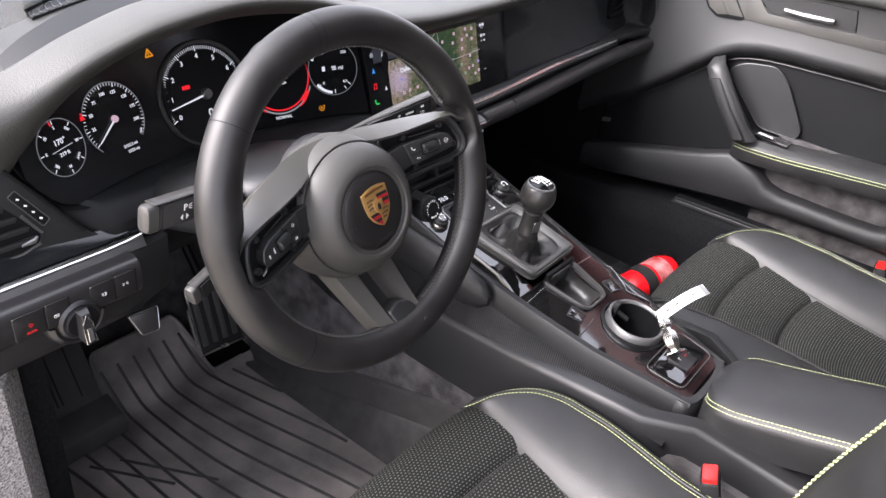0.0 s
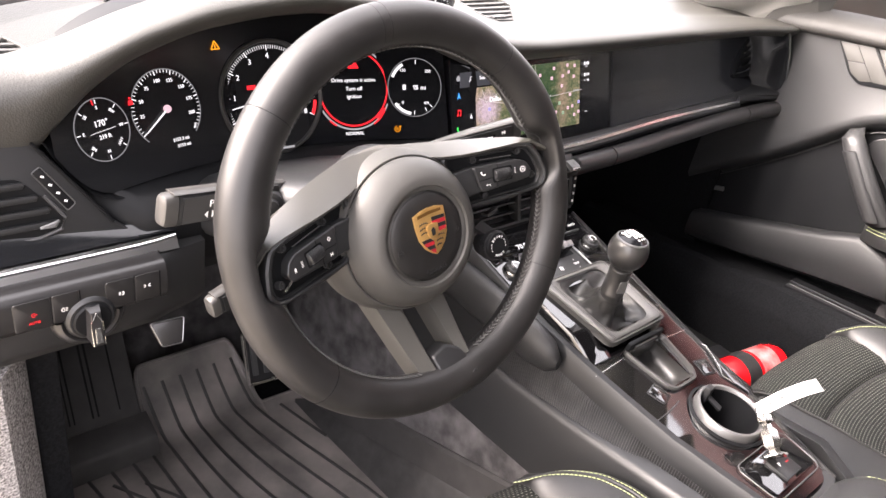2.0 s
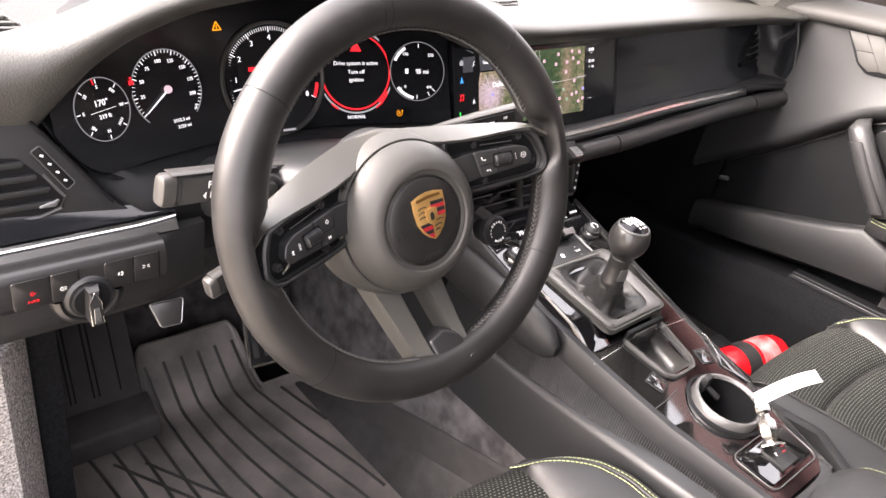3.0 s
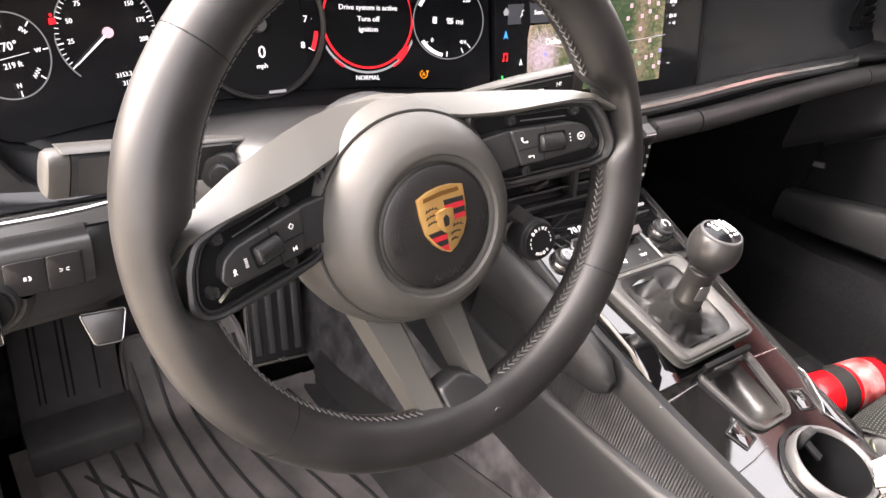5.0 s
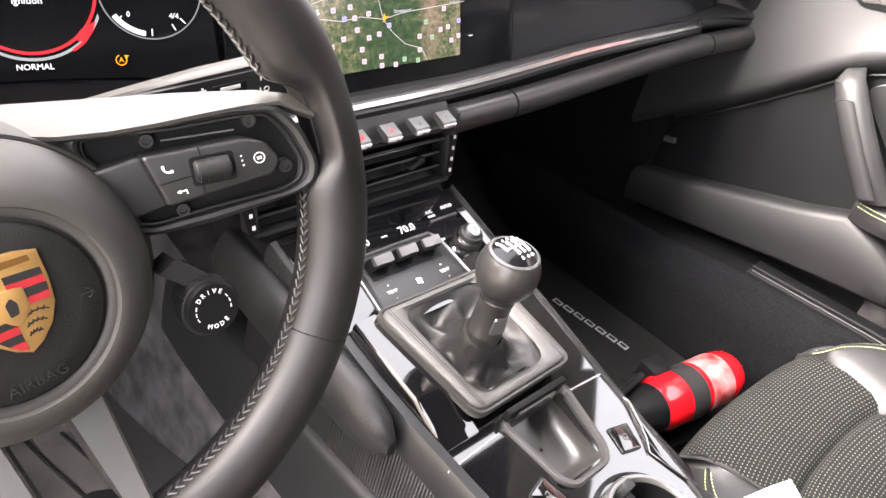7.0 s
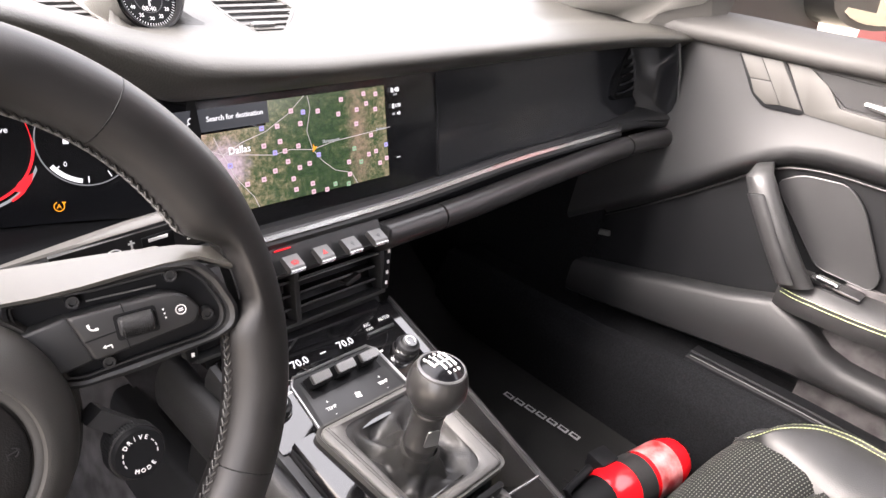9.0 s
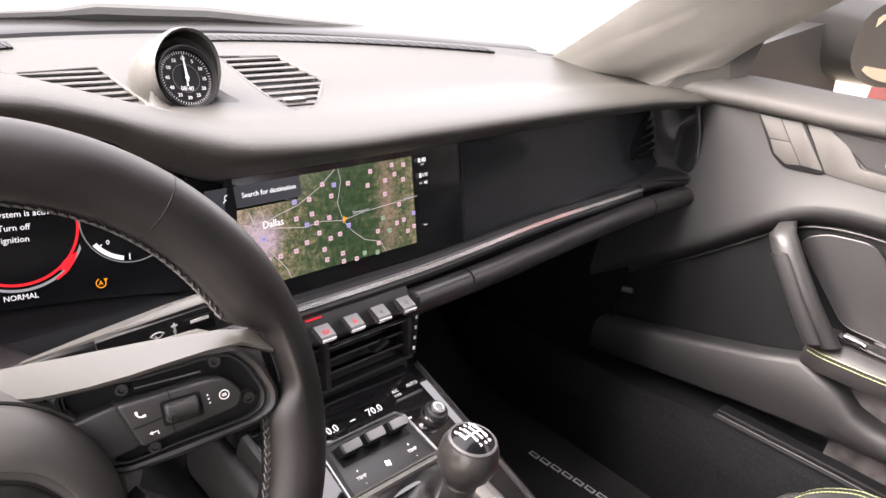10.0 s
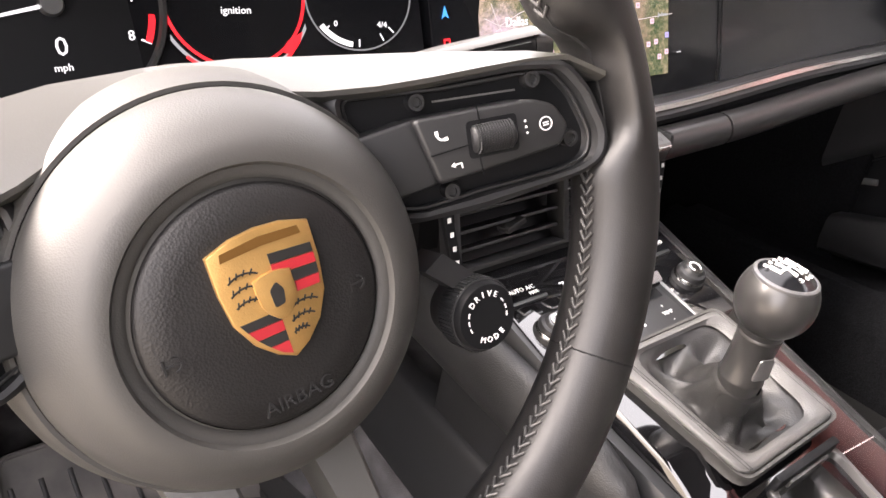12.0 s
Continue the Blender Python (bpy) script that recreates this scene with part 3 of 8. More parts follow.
def windscreen():
    rows = []
    for j in range(9):
        v = j / 8
        row = []
        for i in range(13):
            s = -1 + 2 * i / 12
            x = 0.35 + s * (0.66 - 0.12 * v)
            y = 0.563 - 0.25 * s * s * (1 - 0.5 * v) - 0.683 * v
            z = 0.69 + 0.43 * v ** 0.92 - 0.03 * s * s * v
            row.append((x, y, z))
        rows.append(row)
    bm = loft(rows, closed=False, caps=False)
    w = tagged(part("window_front", bm, GLASS), "clear raked windscreen glass", "windscreen", kind="structure")
    w.visible_shadow = False
    # black ceramic edge and gasket along the lower glass
    band = loft([[Vector(p) + Vector((0, dy, dz)) for dy, dz in ((0.0, 0.0), (-0.012, 0.022), (-0.006, 0.026), (0.01, 0.004))] for p in rows[0]])
    tagged(part("trim_windscreen", band, DARK), "black windscreen gasket", "trim", kind="structure")
    # cowl and front lid outside
    rings = []
    for j in range(7):
        v = j / 6
        rings.append([(0.35 + s * (0.8 - 0.05 * v), 0.585 + 0.9 * v - 0.25 * s * s, 0.675 - 0.16 * v ** 1.6 - 0.05 * s * s + (0.05 * max(0, abs(s) - 0.6) / 0.4 if v < 1 else 0)) for s in [-1 + i / 6 for i in range(13)]])
    lid = loft(rings, closed=False, caps=False)
    bmesh.ops.solidify(lid, geom=lid.faces[:], thickness=0.02)
    hood = thing("car_bonnet", "pale painted front lid beyond the windscreen", "car body")
    part("panel", lid, FACADE, hood)
    cowl = []
    for x in [-0.3 + 0.065 * k for k in range(20)]:
        g = 0.538 - 0.5 * (x - 0.36) ** 2
        cowl.append([(x, g + 0.03, 0.69), (x, g + 0.034, 0.709), (x, g + 0.04, 0.712), (x, g + 0.075, 0.716), (x, g + 0.082, 0.712), (x, g + 0.084, 0.69)])
    part("cowl", loft(cowl), BODY, hood, "dark plastic cowl strip", angle=50)
    wip = thing("windscreen_wiper", "grey wiper blade resting at the foot of the windscreen", "wiper")
    part("blade", tube([(0.08, 0.6, 0.713), (0.29, 0.61, 0.719), (0.33, 0.61, 0.722), (0.47, 0.605, 0.72), (0.69, 0.565, 0.711), (0.86, 0.5, 0.7)], [0.005, 0.006, 0.01, 0.01, 0.007, 0.004], 8), SPOKE, wip)
    part("arm", tube([(0.14, 0.61, 0.68), (0.25, 0.62, 0.695), (0.36, 0.62, 0.71)], 0.006, 6), DARK, wip)


windscreen()


def door():
    """Passenger door: padded belt, upper panel, dark recess, pocket and armrest."""
    d = thing("passenger_door", "closed black leather-trimmed passenger door with lime stitching", "car door")
    ys = [0.27, 0.24, 0.2, 0.16, 0.12, 0.08, 0.05, 0.02, -0.01, -0.04, -0.08, -0.12, -0.16, -0.2, -0.26, -0.33, -0.4, -0.5, -0.6, -0.82]
    top = lambda y: interp(-y, [(-0.27, 0.706), (-0.156, 0.714), (-0.08, 0.721), (0.019, 0.728), (0.105, 0.737), (0.4, 0.755), (0.82, 0.765)])
    low = lambda y: interp(-y, [(-0.27, 0.365), (-0.106, 0.488), (-0.03, 0.552), (0.006, 0.583), (0.05, 0.604), (0.1, 0.614), (0.142, 0.617), (0.3, 0.624), (0.82, 0.636)])
    # belt roll along the window
    belt = loft([[(1.085, y, top(y) + 0.024), (1.064, y, top(y) + 0.028), (1.045, y, top(y) + 0.025), (1.028, y, top(y) + 0.018), (1.015, y, top(y) + 0.009), (1.01, y, top(y) - 0.001), (1.014, y, top(y) - 0.009), (1.022, y, top(y) - 0.0145), (1.032, y, top(y) - 0.016), (1.085, y, top(y) - 0.02)] for y in [0.27 - 0.03 * i for i in range(37)]])
    part("belt_pad", belt, BELT_SKIN, d, angle=80)
    up = []
    for y in ys:
        t, l = top(y) - 0.014, low(y)
        up.append([(1.031, y, t), (1.033, y, lerp(t, l, 0.35)), (1.029, y, lerp(t, l, 0.7)), (1.024, y, lerp(t, l, 0.9)), (1.0225, y, l + 0.004), (1.0245, y, l - 0.003), (1.03, y, l - 0.01), (1.039, y, l - 0.017), (1.05, y, l - 0.024), (1.08, y, l - 0.024), (1.08, y, t)])
    part("upper_panel", loft(up), DOOR_SKIN, d, "smooth black leather upper panel", angle=60)
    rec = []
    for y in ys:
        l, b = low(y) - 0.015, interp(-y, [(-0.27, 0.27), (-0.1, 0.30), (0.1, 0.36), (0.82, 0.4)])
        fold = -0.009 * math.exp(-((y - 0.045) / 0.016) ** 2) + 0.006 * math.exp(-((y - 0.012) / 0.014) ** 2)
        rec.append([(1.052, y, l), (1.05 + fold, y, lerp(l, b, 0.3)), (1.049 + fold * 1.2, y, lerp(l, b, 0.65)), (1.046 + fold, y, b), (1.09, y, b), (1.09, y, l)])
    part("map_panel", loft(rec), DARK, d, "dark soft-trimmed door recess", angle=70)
    # welt along the top of the recess
    part("piping", tube([(1.0455, y, low(y) - 0.027) for y in [0.22 - 0.02 * i for i in range(50)]], 0.0014, 6), SATIN, d)
    part("lower_shell", box(0.03, 1.3, 0.42, 0.0, pose(1.09, -0.2, 0.19)), DARK, d)
    # lower pocket shell
    pk = []
    for y in [0.22, 0.18, 0.14, 0.08, 0.02, -0.04, -0.1, -0.16, -0.19, -0.22, -0.26, -0.34, -0.4, -0.44, -0.5, -0.6, -0.82]:
        z = interp(-y, [(-0.26, 0.29), (-0.14, 0.324), (-0.045, 0.353), (0.04, 0.379), (0.105, 0.403), (0.14, 0.398), (0.165, 0.379), (0.19, 0.362), (0.22, 0.355), (0.38, 0.357), (0.44, 0.37), (0.52, 0.42), (0.82, 0.44)])
        z = max(z, 0.3)
        zb = interp(-y, [(-0.26, 0.235), (-0.158, 0.25), (0.098, 0.296), (0.229, 0.312), (0.5, 0.325), (0.82, 0.335)])
        pk.append([(1.04, y, z - 0.004), (1.006, y, z), (0.999, y, z - 0.004), (0.995, y, z - 0.01), (0.993, y, lerp(z, zb, 0.6)), (0.998, y, zb + 0.006), (1.012, y, zb - 0.004), (1.05, y, zb - 0.006)])
    part("pocket_shell", loft(pk), POCKET, d, "dark satin plastic door pocket")
    part("pocket_back", box(0.01, 0.32, 0.2, 0.0, pose(1.045, -0.33, 0.36)), CARPET, d)
    # armrest
    ar = []
    for y, dz in [(-0.1, 0), (-0.13, 0.002), (-0.2, 0.006), (-0.3, 0.018), (-0.42, 0.03), (-0.6, 0.035), (-0.8, 0.035)]:
        z = 0.432 + dz
        w = 0.985 if y < -0.12 else 0.993
        ar.append([(1.06, y, z + 0.012), (1.02, y, z + 0.012), (w + 0.012, y, z + 0.008), (w, y, z - 0.004), (w, y, z - 0.022), (w + 0.008, y, z - 0.036), (1.02, y, z - 0.042), (1.06, y, z - 0.042)])
    arm = part("armrest", loft(ar), LEATHER, d)
    for o in (-0.003, -0.009):
        line = [(interp(-y, [(0.1, 0.9925), (0.13, 0.9845), (0.8, 0.9845)]), y, 0.432 + o + interp(-y, [(0.1, 0), (0.2, 0.006), (0.3, 0.018), (0.42, 0.03), (0.8, 0.035)])) for y in [-0.105 - 0.01 * i for i in range(68)]]
        part("stitching", stitches(line, 0.0044, 0.0006, 0.0008), STITCH, arm, "lime green stitching")
    # slanted pull handle
    a, b = Vector((0.985, -0.012, 0.578)), Vector((0.985, -0.122, 0.44))
    rings = []
    for i in range(13):
        t = i / 12
        p = a.lerp(b, t) + Vector((0.012 * (1 - 4 * (t - 0.5) ** 2) * -1 + 0.006, 0, 0))
        if i == 0:
            p = p + Vector((0.03, 0.0, -0.004))
        w = (0.021 + 0.004 * t) * (0.6, 0.92)[i] if i < 2 else 0.021 + 0.004 * t
        ring = []
        for k in range(12):
            an = 2 * math.pi * k / 12
            ring.append(p + Vector((0.016 * math.sin(an), -w * math.cos(an) * 0.86, -w * math.cos(an) * -0.35)))
        rings.append(ring)
    h = part("pull_handle", loft(rings), LEATHER, d, "slanted leather-covered pull handle", angle=60)
    ins = [a.lerp(b, 0.22) + Vector((-0.022, 0.004, 0)), a.lerp(b, 0.95) + Vector((-0.02, 0.004, 0))]
    part("grip_insert", loft([[p + Vector((0.004 * math.sin(t), -0.011 * math.cos(t), 0.004 * math.cos(t))) for t in [2 * math.pi * k / 10 for k in range(10)]] for p in (ins[0], ins[0].lerp(ins[1], 0.5) + Vector((-0.003, 0, 0)), ins[1])]), MATTE, h)
    # speaker cover behind the handle
    sp = rounded([(-0.03, 0.55), (-0.06, 0.572), (-0.12, 0.582), (-0.15, 0.56), (-0.205, 0.478), (-0.2, 0.458), (-0.125, 0.458)], 0.015)
    m = Matrix(((0, 0, 1, 1.042), (1, 0, 0, 0), (0, 1, 0, 0), (0, 0, 0, 1)))
    cov = part("speaker_cover", prism(sp, -0.003, 0.004, at=m), MATTE, d, "fine black speaker mesh")
    part("frame", tube([(1.04, y, z) for y, z in sp], 0.0014, 6, loop=True), SATIN, cov)
    # window switch in the armrest
    sw = part("window_switch", box(0.03, 0.07, 0.012, 0.004, pose(1.02, -0.165, 0.45)), GLOSS, d)
    part("lever", box(0.016, 0.03, 0.004, 0.0015, pose(1.014, -0.152, 0.4575, 0, 10, 0)), GALV, sw)
    part("lit_mark", lathe([(0, 0.0003), (0.0014, 0.0003)], 10, pose(1.006, -0.165, 0.4585, 0, -30, 0)), WHITE_PRINT, sw)
    # seat memory buttons and latch surround
    def plate(name, poly, lo, hi, material, label="", r=0.0015):
        mm = Matrix(((0, 0, -1, 1.031), (1, 0, 0, 0), (0, 1, 0, 0), (0, 0, 0, 1)))
        return part(name, prism(rounded(poly, r), lo, hi, 0.0005, at=mm), material, d, label)
    plate("button_bezel", [(0.081, 0.7045), (0.0165, 0.7115), (-0.0335, 0.6555), (-0.028, 0.649), (0.022, 0.643), (0.043, 0.655)], 0.0, 0.0025, DARK, r=0.006)
    for poly in ([(0.0768, 0.7035), (0.0475, 0.7057), (0.0248, 0.6799), (0.0532, 0.6759)], [(0.0523, 0.6749), (0.0238, 0.6789), (0.0015, 0.6536), (0.0208, 0.6485), (0.0405, 0.658)],
                 [(0.0466, 0.7058), (0.0195, 0.7098), (-0.0285, 0.6563), (0.0006, 0.6536)]):
        plate("memory_button", poly, 0.002, 0.0035, HUBCOVER, "satin grey push button")
    plate("latch_plate", [(0.0135, 0.7115), (-0.017, 0.7125), (-0.05, 0.696), (-0.072, 0.674), (-0.3, 0.684), (-0.3, 0.664), (-0.0335, 0.6535)], 0.0, 0.0035, HUBCOVER, "satin grey latch surround", r=0.004)
    part("latch_bowl", loft([[(1.034, -0.022, 0.712), (1.034, -0.22, 0.722), (1.034, -0.23, 0.684), (1.034, -0.076, 0.676)], [(1.0295, -0.024, 0.711), (1.0295, -0.218, 0.72), (1.0295, -0.228, 0.685), (1.0295, -0.078, 0.678)]]), MATTE, d)
    part("door_latch", tube([(1.025, -0.1, 0.69), (1.016, -0.14, 0.692), (1.018, -0.19, 0.695)], [0.004, 0.006, 0.005], 8), CUPRING, d, "silver-grey inner door latch")
    # small badge plate low at the hinge end
    part("speaker_badge", box(0.006, 0.042, 0.0095, 0.0015, pose(1.0425, 0.211, 0.3505, -15, 0, 0)), CUPRING, d, "small plain metal badge plate")
    return d


door()


def side_glass():
    w = loft([[(1.07, y, 0.72), (1.03, y, 0.88), (0.88, y, 1.06)] for y in (0.13, -0.2, -0.5, -0.85)], closed=False, caps=False)
    g = tagged(part("window_passenger", w, GLASS), "clear passenger side window", "window", kind="structure")
    g.visible_shadow = False


side_glass()


def door_mirror():
    mth = thing("door_mirror", "dark grey door mirror outside the passenger window", "mirror")
    c = Vector((1.455, 0.05, 0.797))
    rings = []
    for dx, dy, k in ((-0.15, 0.33, 0.3), (-0.14, 0.3, 0.7), (-0.11, 0.22, 1.0), (-0.065, 0.13, 1.1), (-0.03, 0.06, 1.08), (0.0, -0.02, 1.02)):
        rings.append([c + Vector((dx + 0.115 * k * math.copysign(abs(math.cos(t)) ** 0.7, math.cos(t)), dy - (0.05 if dy < 0.1 else 0.03) * math.cos(t), 0.002 + 0.073 * k * math.copysign(abs(math.sin(t)) ** 0.7, math.sin(t)))) for t in [2 * math.pi * q / 24 for q in range(24)]])
    part("housing", loft(rings), BODY, mth)
    ring = [c + Vector((0.1 * math.copysign(abs(math.cos(t)) ** 0.65, math.cos(t)), -0.027 - 0.05 * math.cos(t), 0.062 * math.copysign(abs(math.sin(t)) ** 0.65, math.sin(t)))) for t in [2 * math.pi * q / 28 for q in range(28)]]
    bm = bmesh.new()
    bm.faces.new([bm.verts.new(p) for p in ring])
    bmesh.ops.recalc_face_normals(bm, faces=bm.faces[:])
    part("mirror_glass", bm, MIRROR, mth)
    part("foot", loft([[(1.1, 0.14, 0.70), (1.1, 0.26, 0.70), (1.1, 0.25, 0.775), (1.1, 0.15, 0.775)], [(1.4, 0.1, 0.69), (1.4, 0.19, 0.69), (1.4, 0.18, 0.83), (1.4, 0.12, 0.83)]]), BODY, mth)


door_mirror()

# ---- dashboard ----
EDGE_Z = [(-0.34, 0.628), (-0.262, 0.636), (-0.238, 0.66), (-0.2, 0.697), (-0.16, 0.722), (-0.09, 0.745), (0.0, 0.755), (0.08, 0.748), (0.16, 0.727), (0.19, 0.707), (0.25, 0.683), (0.32, 0.682), (0.5, 0.682), (0.8, 0.686), (1.02, 0.689)]
TOP_Z = [(-0.34, 0.70), (-0.25, 0.715), (-0.15, 0.752), (-0.08, 0.77), (0.0, 0.777), (0.1, 0.766), (0.2, 0.736), (0.28, 0.714), (0.4, 0.706), (1.02, 0.708)]
EDGE_Y = [(-0.34, 0.2), (-0.2, 0.19), (0.0, 0.185), (0.3, 0.187), (0.6, 0.186), (0.9, 0.176), (1.02, 0.15)]


DASH_VENTS = [[(0.18, 0.43), (0.257, 0.437), (0.258, 0.277), (0.245, 0.276), (0.178, 0.345)],
              [(0.4, 0.456), (0.475, 0.449), (0.477, 0.365), (0.41, 0.288), (0.379, 0.28)],
              [(-0.335, 0.335), (-0.246, 0.315), (-0.231, 0.293), (-0.24, 0.262), (-0.262, 0.254), (-0.335, 0.254)]]


def inside(poly, x, y):
    """Whether (x, y) lies within an outline."""
    hit = False
    for (xa, ya), (xb, yb) in zip(poly, poly[1:] + poly[:1]):
        if (ya > y) != (yb > y) and x < lerp(xa, xb, (y - ya) / (yb - ya)):
            hit = not hit
    return hit


def screen_y(x, z):
    """The face line of the dash below the brow, leaning back; it bends forward at the passenger's end."""
    return 0.186 + 0.008 * max(0, (x - 0.5) / 0.5) ** 1.5 + (z - 0.577) * 0.3


def strip_rise(x):
    """The silver strip climbs slightly towards the passenger's door."""
    return interp(x, [(0.19, 0), (0.46, 0), (0.7, 0.009), (0.95, 0.013), (1.05, 0.016)])


def glass_base_y(x):
    return 0.538 - 0.5 * (x - 0.36) ** 2


def dash_top(x, t):
    """Height and depth of the upper pad behind the brow, t from 0 at the brow to 1 at the windscreen."""
    y0, y1 = interp(x, EDGE_Y) + 0.05, glass_base_y(x)
    z0, z1 = interp(x, TOP_Z), 0.717
    s = min(1, t * 2.6)
    s = s * s * (3 - 2 * s)
    return lerp(y0, y1, t), lerp(z0, lerp(0.694, z1, t), s)


def dash():
    d = thing("dashboard", "dark grey grained dashboard with a silver trim strip", "dashboard")
    xs = [-0.34 + 1.36 * i / 272 for i in range(273)]
    rings = []
    for x in xs:
        e, t, y = interp(x, EDGE_Z), interp(x, TOP_Z), interp(x, EDGE_Y)
        h = t - e
        prof = [(y + 0.09, e - 0.004), (y + 0.03, e - 0.003), (y + 0.012, e - 0.003), (y + 0.008, e + 0.04 * h), (y + 0.002, e + 0.3 * h), (y - 0.003, e + 0.58 * h), (y - 0.002, e + 0.76 * h), (y + 0.005, e + 0.9 * h), (y + 0.016, e + 0.97 * h), (y + 0.03, e + 0.995 * h)]
        prof += [dash_top(x, k / 60) for k in range(61)]
        prof += [(glass_base_y(x) + 0.02, 0.66), (y + 0.15, 0.62)]
        rings.append([(x, a, b) for a, b in prof])
    pad = loft(rings)
    holes = []
    for f in pad.faces:
        p = f.calc_center_median()
        if p.z > 0.67 and f.normal.z > 0.3 and any(inside(o, p.x, p.y) for o in DASH_VENTS):
            holes.append(f)
    bmesh.ops.delete(pad, geom=holes, context="FACES")
    part("upper_pad", pad, PAD, d, "grey grained soft upper pad", angle=70)

    # face behind the screens: black housing with the instrument bowl
    rings = []
    for x in [-0.27 + 0.54 * i / 54 for i in range(55)]:
        e, y = interp(x, EDGE_Z) + 0.006, interp(x, EDGE_Y)
        yb = 0.272 - 0.95 * x * x
        lo = 0.583 + 0.06 * max(0, (-x - 0.185) / 0.06) ** 2
        rings.append([(x, y + 0.02, e), (x, max(y + 0.02, yb + (e - 0.65) * 0.4), e - 0.004), (x, yb + 0.0, 0.65), (x, max(yb - 0.024, y + 0.012), lo + 0.004), (x, y + 0.01, lo), (x, 0.32, lo - 0.01), (x, 0.32, e)])
    part("instrument_bowl", loft(rings), DARK, d)

    # ledge and knee panel under the instruments
    rings = []
    for x in [-0.25, -0.24, -0.23, -0.22, -0.21, -0.2, -0.17, -0.14, -0.08, 0.0, 0.1, 0.2, 0.27]:
        k = 0.055 * max(0, (-x - 0.185) / 0.055) ** 2
        o = 0.03 * min(1, max(0, (-x - 0.175) / 0.03))
        rings.append([(x, 0.202 + o * 0.6, 0.586 + k), (x, 0.19 + o, 0.58 + k * 0.9), (x, 0.178 + o, 0.566 + k * 0.4), (x, 0.178 + o, 0.54), (x, 0.2, 0.5), (x, 0.26, 0.44), (x, 0.45, 0.4), (x, 0.45, 0.58)])
    part("knee_panel", loft(rings), DARK, d)

    # passenger trim face
    rings = []
    for x in [0.555 + 0.45 * i / 28 for i in range(29)]:
        h = strip_rise(x)
        rings.append([(x, screen_y(x, z) + o, z) for z, o in ((0.69, 0.012), (0.686, 0.0), (0.65, 0.006), (0.625, 0.01), (0.6, 0.008), (0.568 + h, 0.0), (0.557 + h, 0.0), (0.55, 0.05), (0.69, 0.08))])
    part("passenger_trim", loft(rings), TRIM_BLACK, d, "smooth dark trim panel", angle=60)
    part("trim_joint", prism([(0.5575, 0.556), (0.5585, 0.556), (0.5585, 0.684), (0.5575, 0.684)], 0, 0.001, at=Matrix(((1, 0, 0, 0), (0, 0.3, -1, 0.0135), (0, 1, 0.3, 0), (0, 0, 0, 1)))), DARK, d)

    # passenger end vent: pocket, dark slats and a cheek that wraps to the door
    v = part("end_vent", loft([[(0.935, 0.235, 0.56), (1.04, 0.235, 0.57), (1.02, 0.235, 0.695), (0.935, 0.235, 0.695)], [(0.935, 0.3, 0.556), (1.05, 0.3, 0.57), (1.04, 0.3, 0.695), (0.935, 0.3, 0.695)]]), DARK, d)
    on_trim = lambda x, z, o: (x, screen_y(x, z) + 0.007 - o, z)
    part("vent_mouth", loft([[on_trim(x0, z, 0.004), on_trim(1.002, z, 0.004), on_trim(1.002, z, -0.004), on_trim(x0, z, -0.004)] for x0, z in ((0.952, 0.6), (0.944, 0.606), (0.97, 0.65), (0.99, 0.672))]), DARK, v, "dark vent mouth")
    for i in range(5):
        z = 0.608 + 0.0115 * i
        part("slat", loft([[on_trim(x, z + dz, 0.0085), on_trim(x, z + dz + 0.0022, 0.008), on_trim(x, z + dz + 0.003, 0.002), on_trim(x, z + dz - 0.001, 0.002)] for x, dz in ((0.949 + 0.0075 * i, 0), (0.975 + 0.003 * i, 0.0015), (1.0, 0.004))]), TRIM_BLACK, v)
    ca = [(1.037, 0.146, 0.581), (1.034, 0.147, 0.61), (1.02, 0.151, 0.655), (1.0, 0.156, 0.694)]
    cb = [(1.0, 0.225, 0.568), (1.002, 0.225, 0.605), (0.995, 0.225, 0.65), (0.985, 0.225, 0.694)]
    part("vent_cheek", loft([[b, Vector(b).lerp(Vector(a), 0.5) + Vector((0.008, 0, 0)), Vector(a) + Vector((-0.004, 0.003, 0)), a, Vector(a) + Vector((0.01, 0.004, 0)), (1.06, 0.24, a[2]), (1.05, 0.26, b[2])] for a, b in zip(ca, cb)]), TRIM_BLACK, v, angle=50)
    # lighter thin tube stands for the highlight on the cheek's front edge
    part("cheek_edge_highlight", tube(ca, 0.0016, 6), GUNMETAL, v)
    part("vent_floor", loft([[(x, y, z), (x, y - 0.004, z - 0.004), (x, y, z - 0.012), (x, 0.29, z - 0.012), (x, 0.29, z + 0.002)] for x, y, z in ((0.86, 0.19, 0.572), (0.93, 0.187, 0.575), (0.985, 0.174, 0.579), (1.02, 0.157, 0.582), (1.038, 0.147, 0.584))]), MATTE, v, angle=50)

    # silver strip and dark rail
    rx = [0.19 + 0.75 * i / 40 for i in range(41)]
    sy = lambda x: 0.171 + 0.007 * min(1, max(0, (x - 0.42) / 0.3))
    part("silver_strip", loft([[(x, sy(x) + a, z + strip_rise(x)) for a, z in ((0.006, 0.5545), (-0.001, 0.554), (-0.0042, 0.5512), (-0.0042, 0.5507), (0.006, 0.5502))] for x in rx]), STRIP, d, "thin bright silver trim strip", angle=25)
    part("strip_carrier", loft([[(x, sy(x) + a, z + strip_rise(x)) for a, z in ((0.02, 0.561), (0.005, 0.559), (0.003, 0.5545), (-0.006, 0.547), (-0.006, 0.5425), (0.02, 0.54))] for x in rx]), SATIN, d)
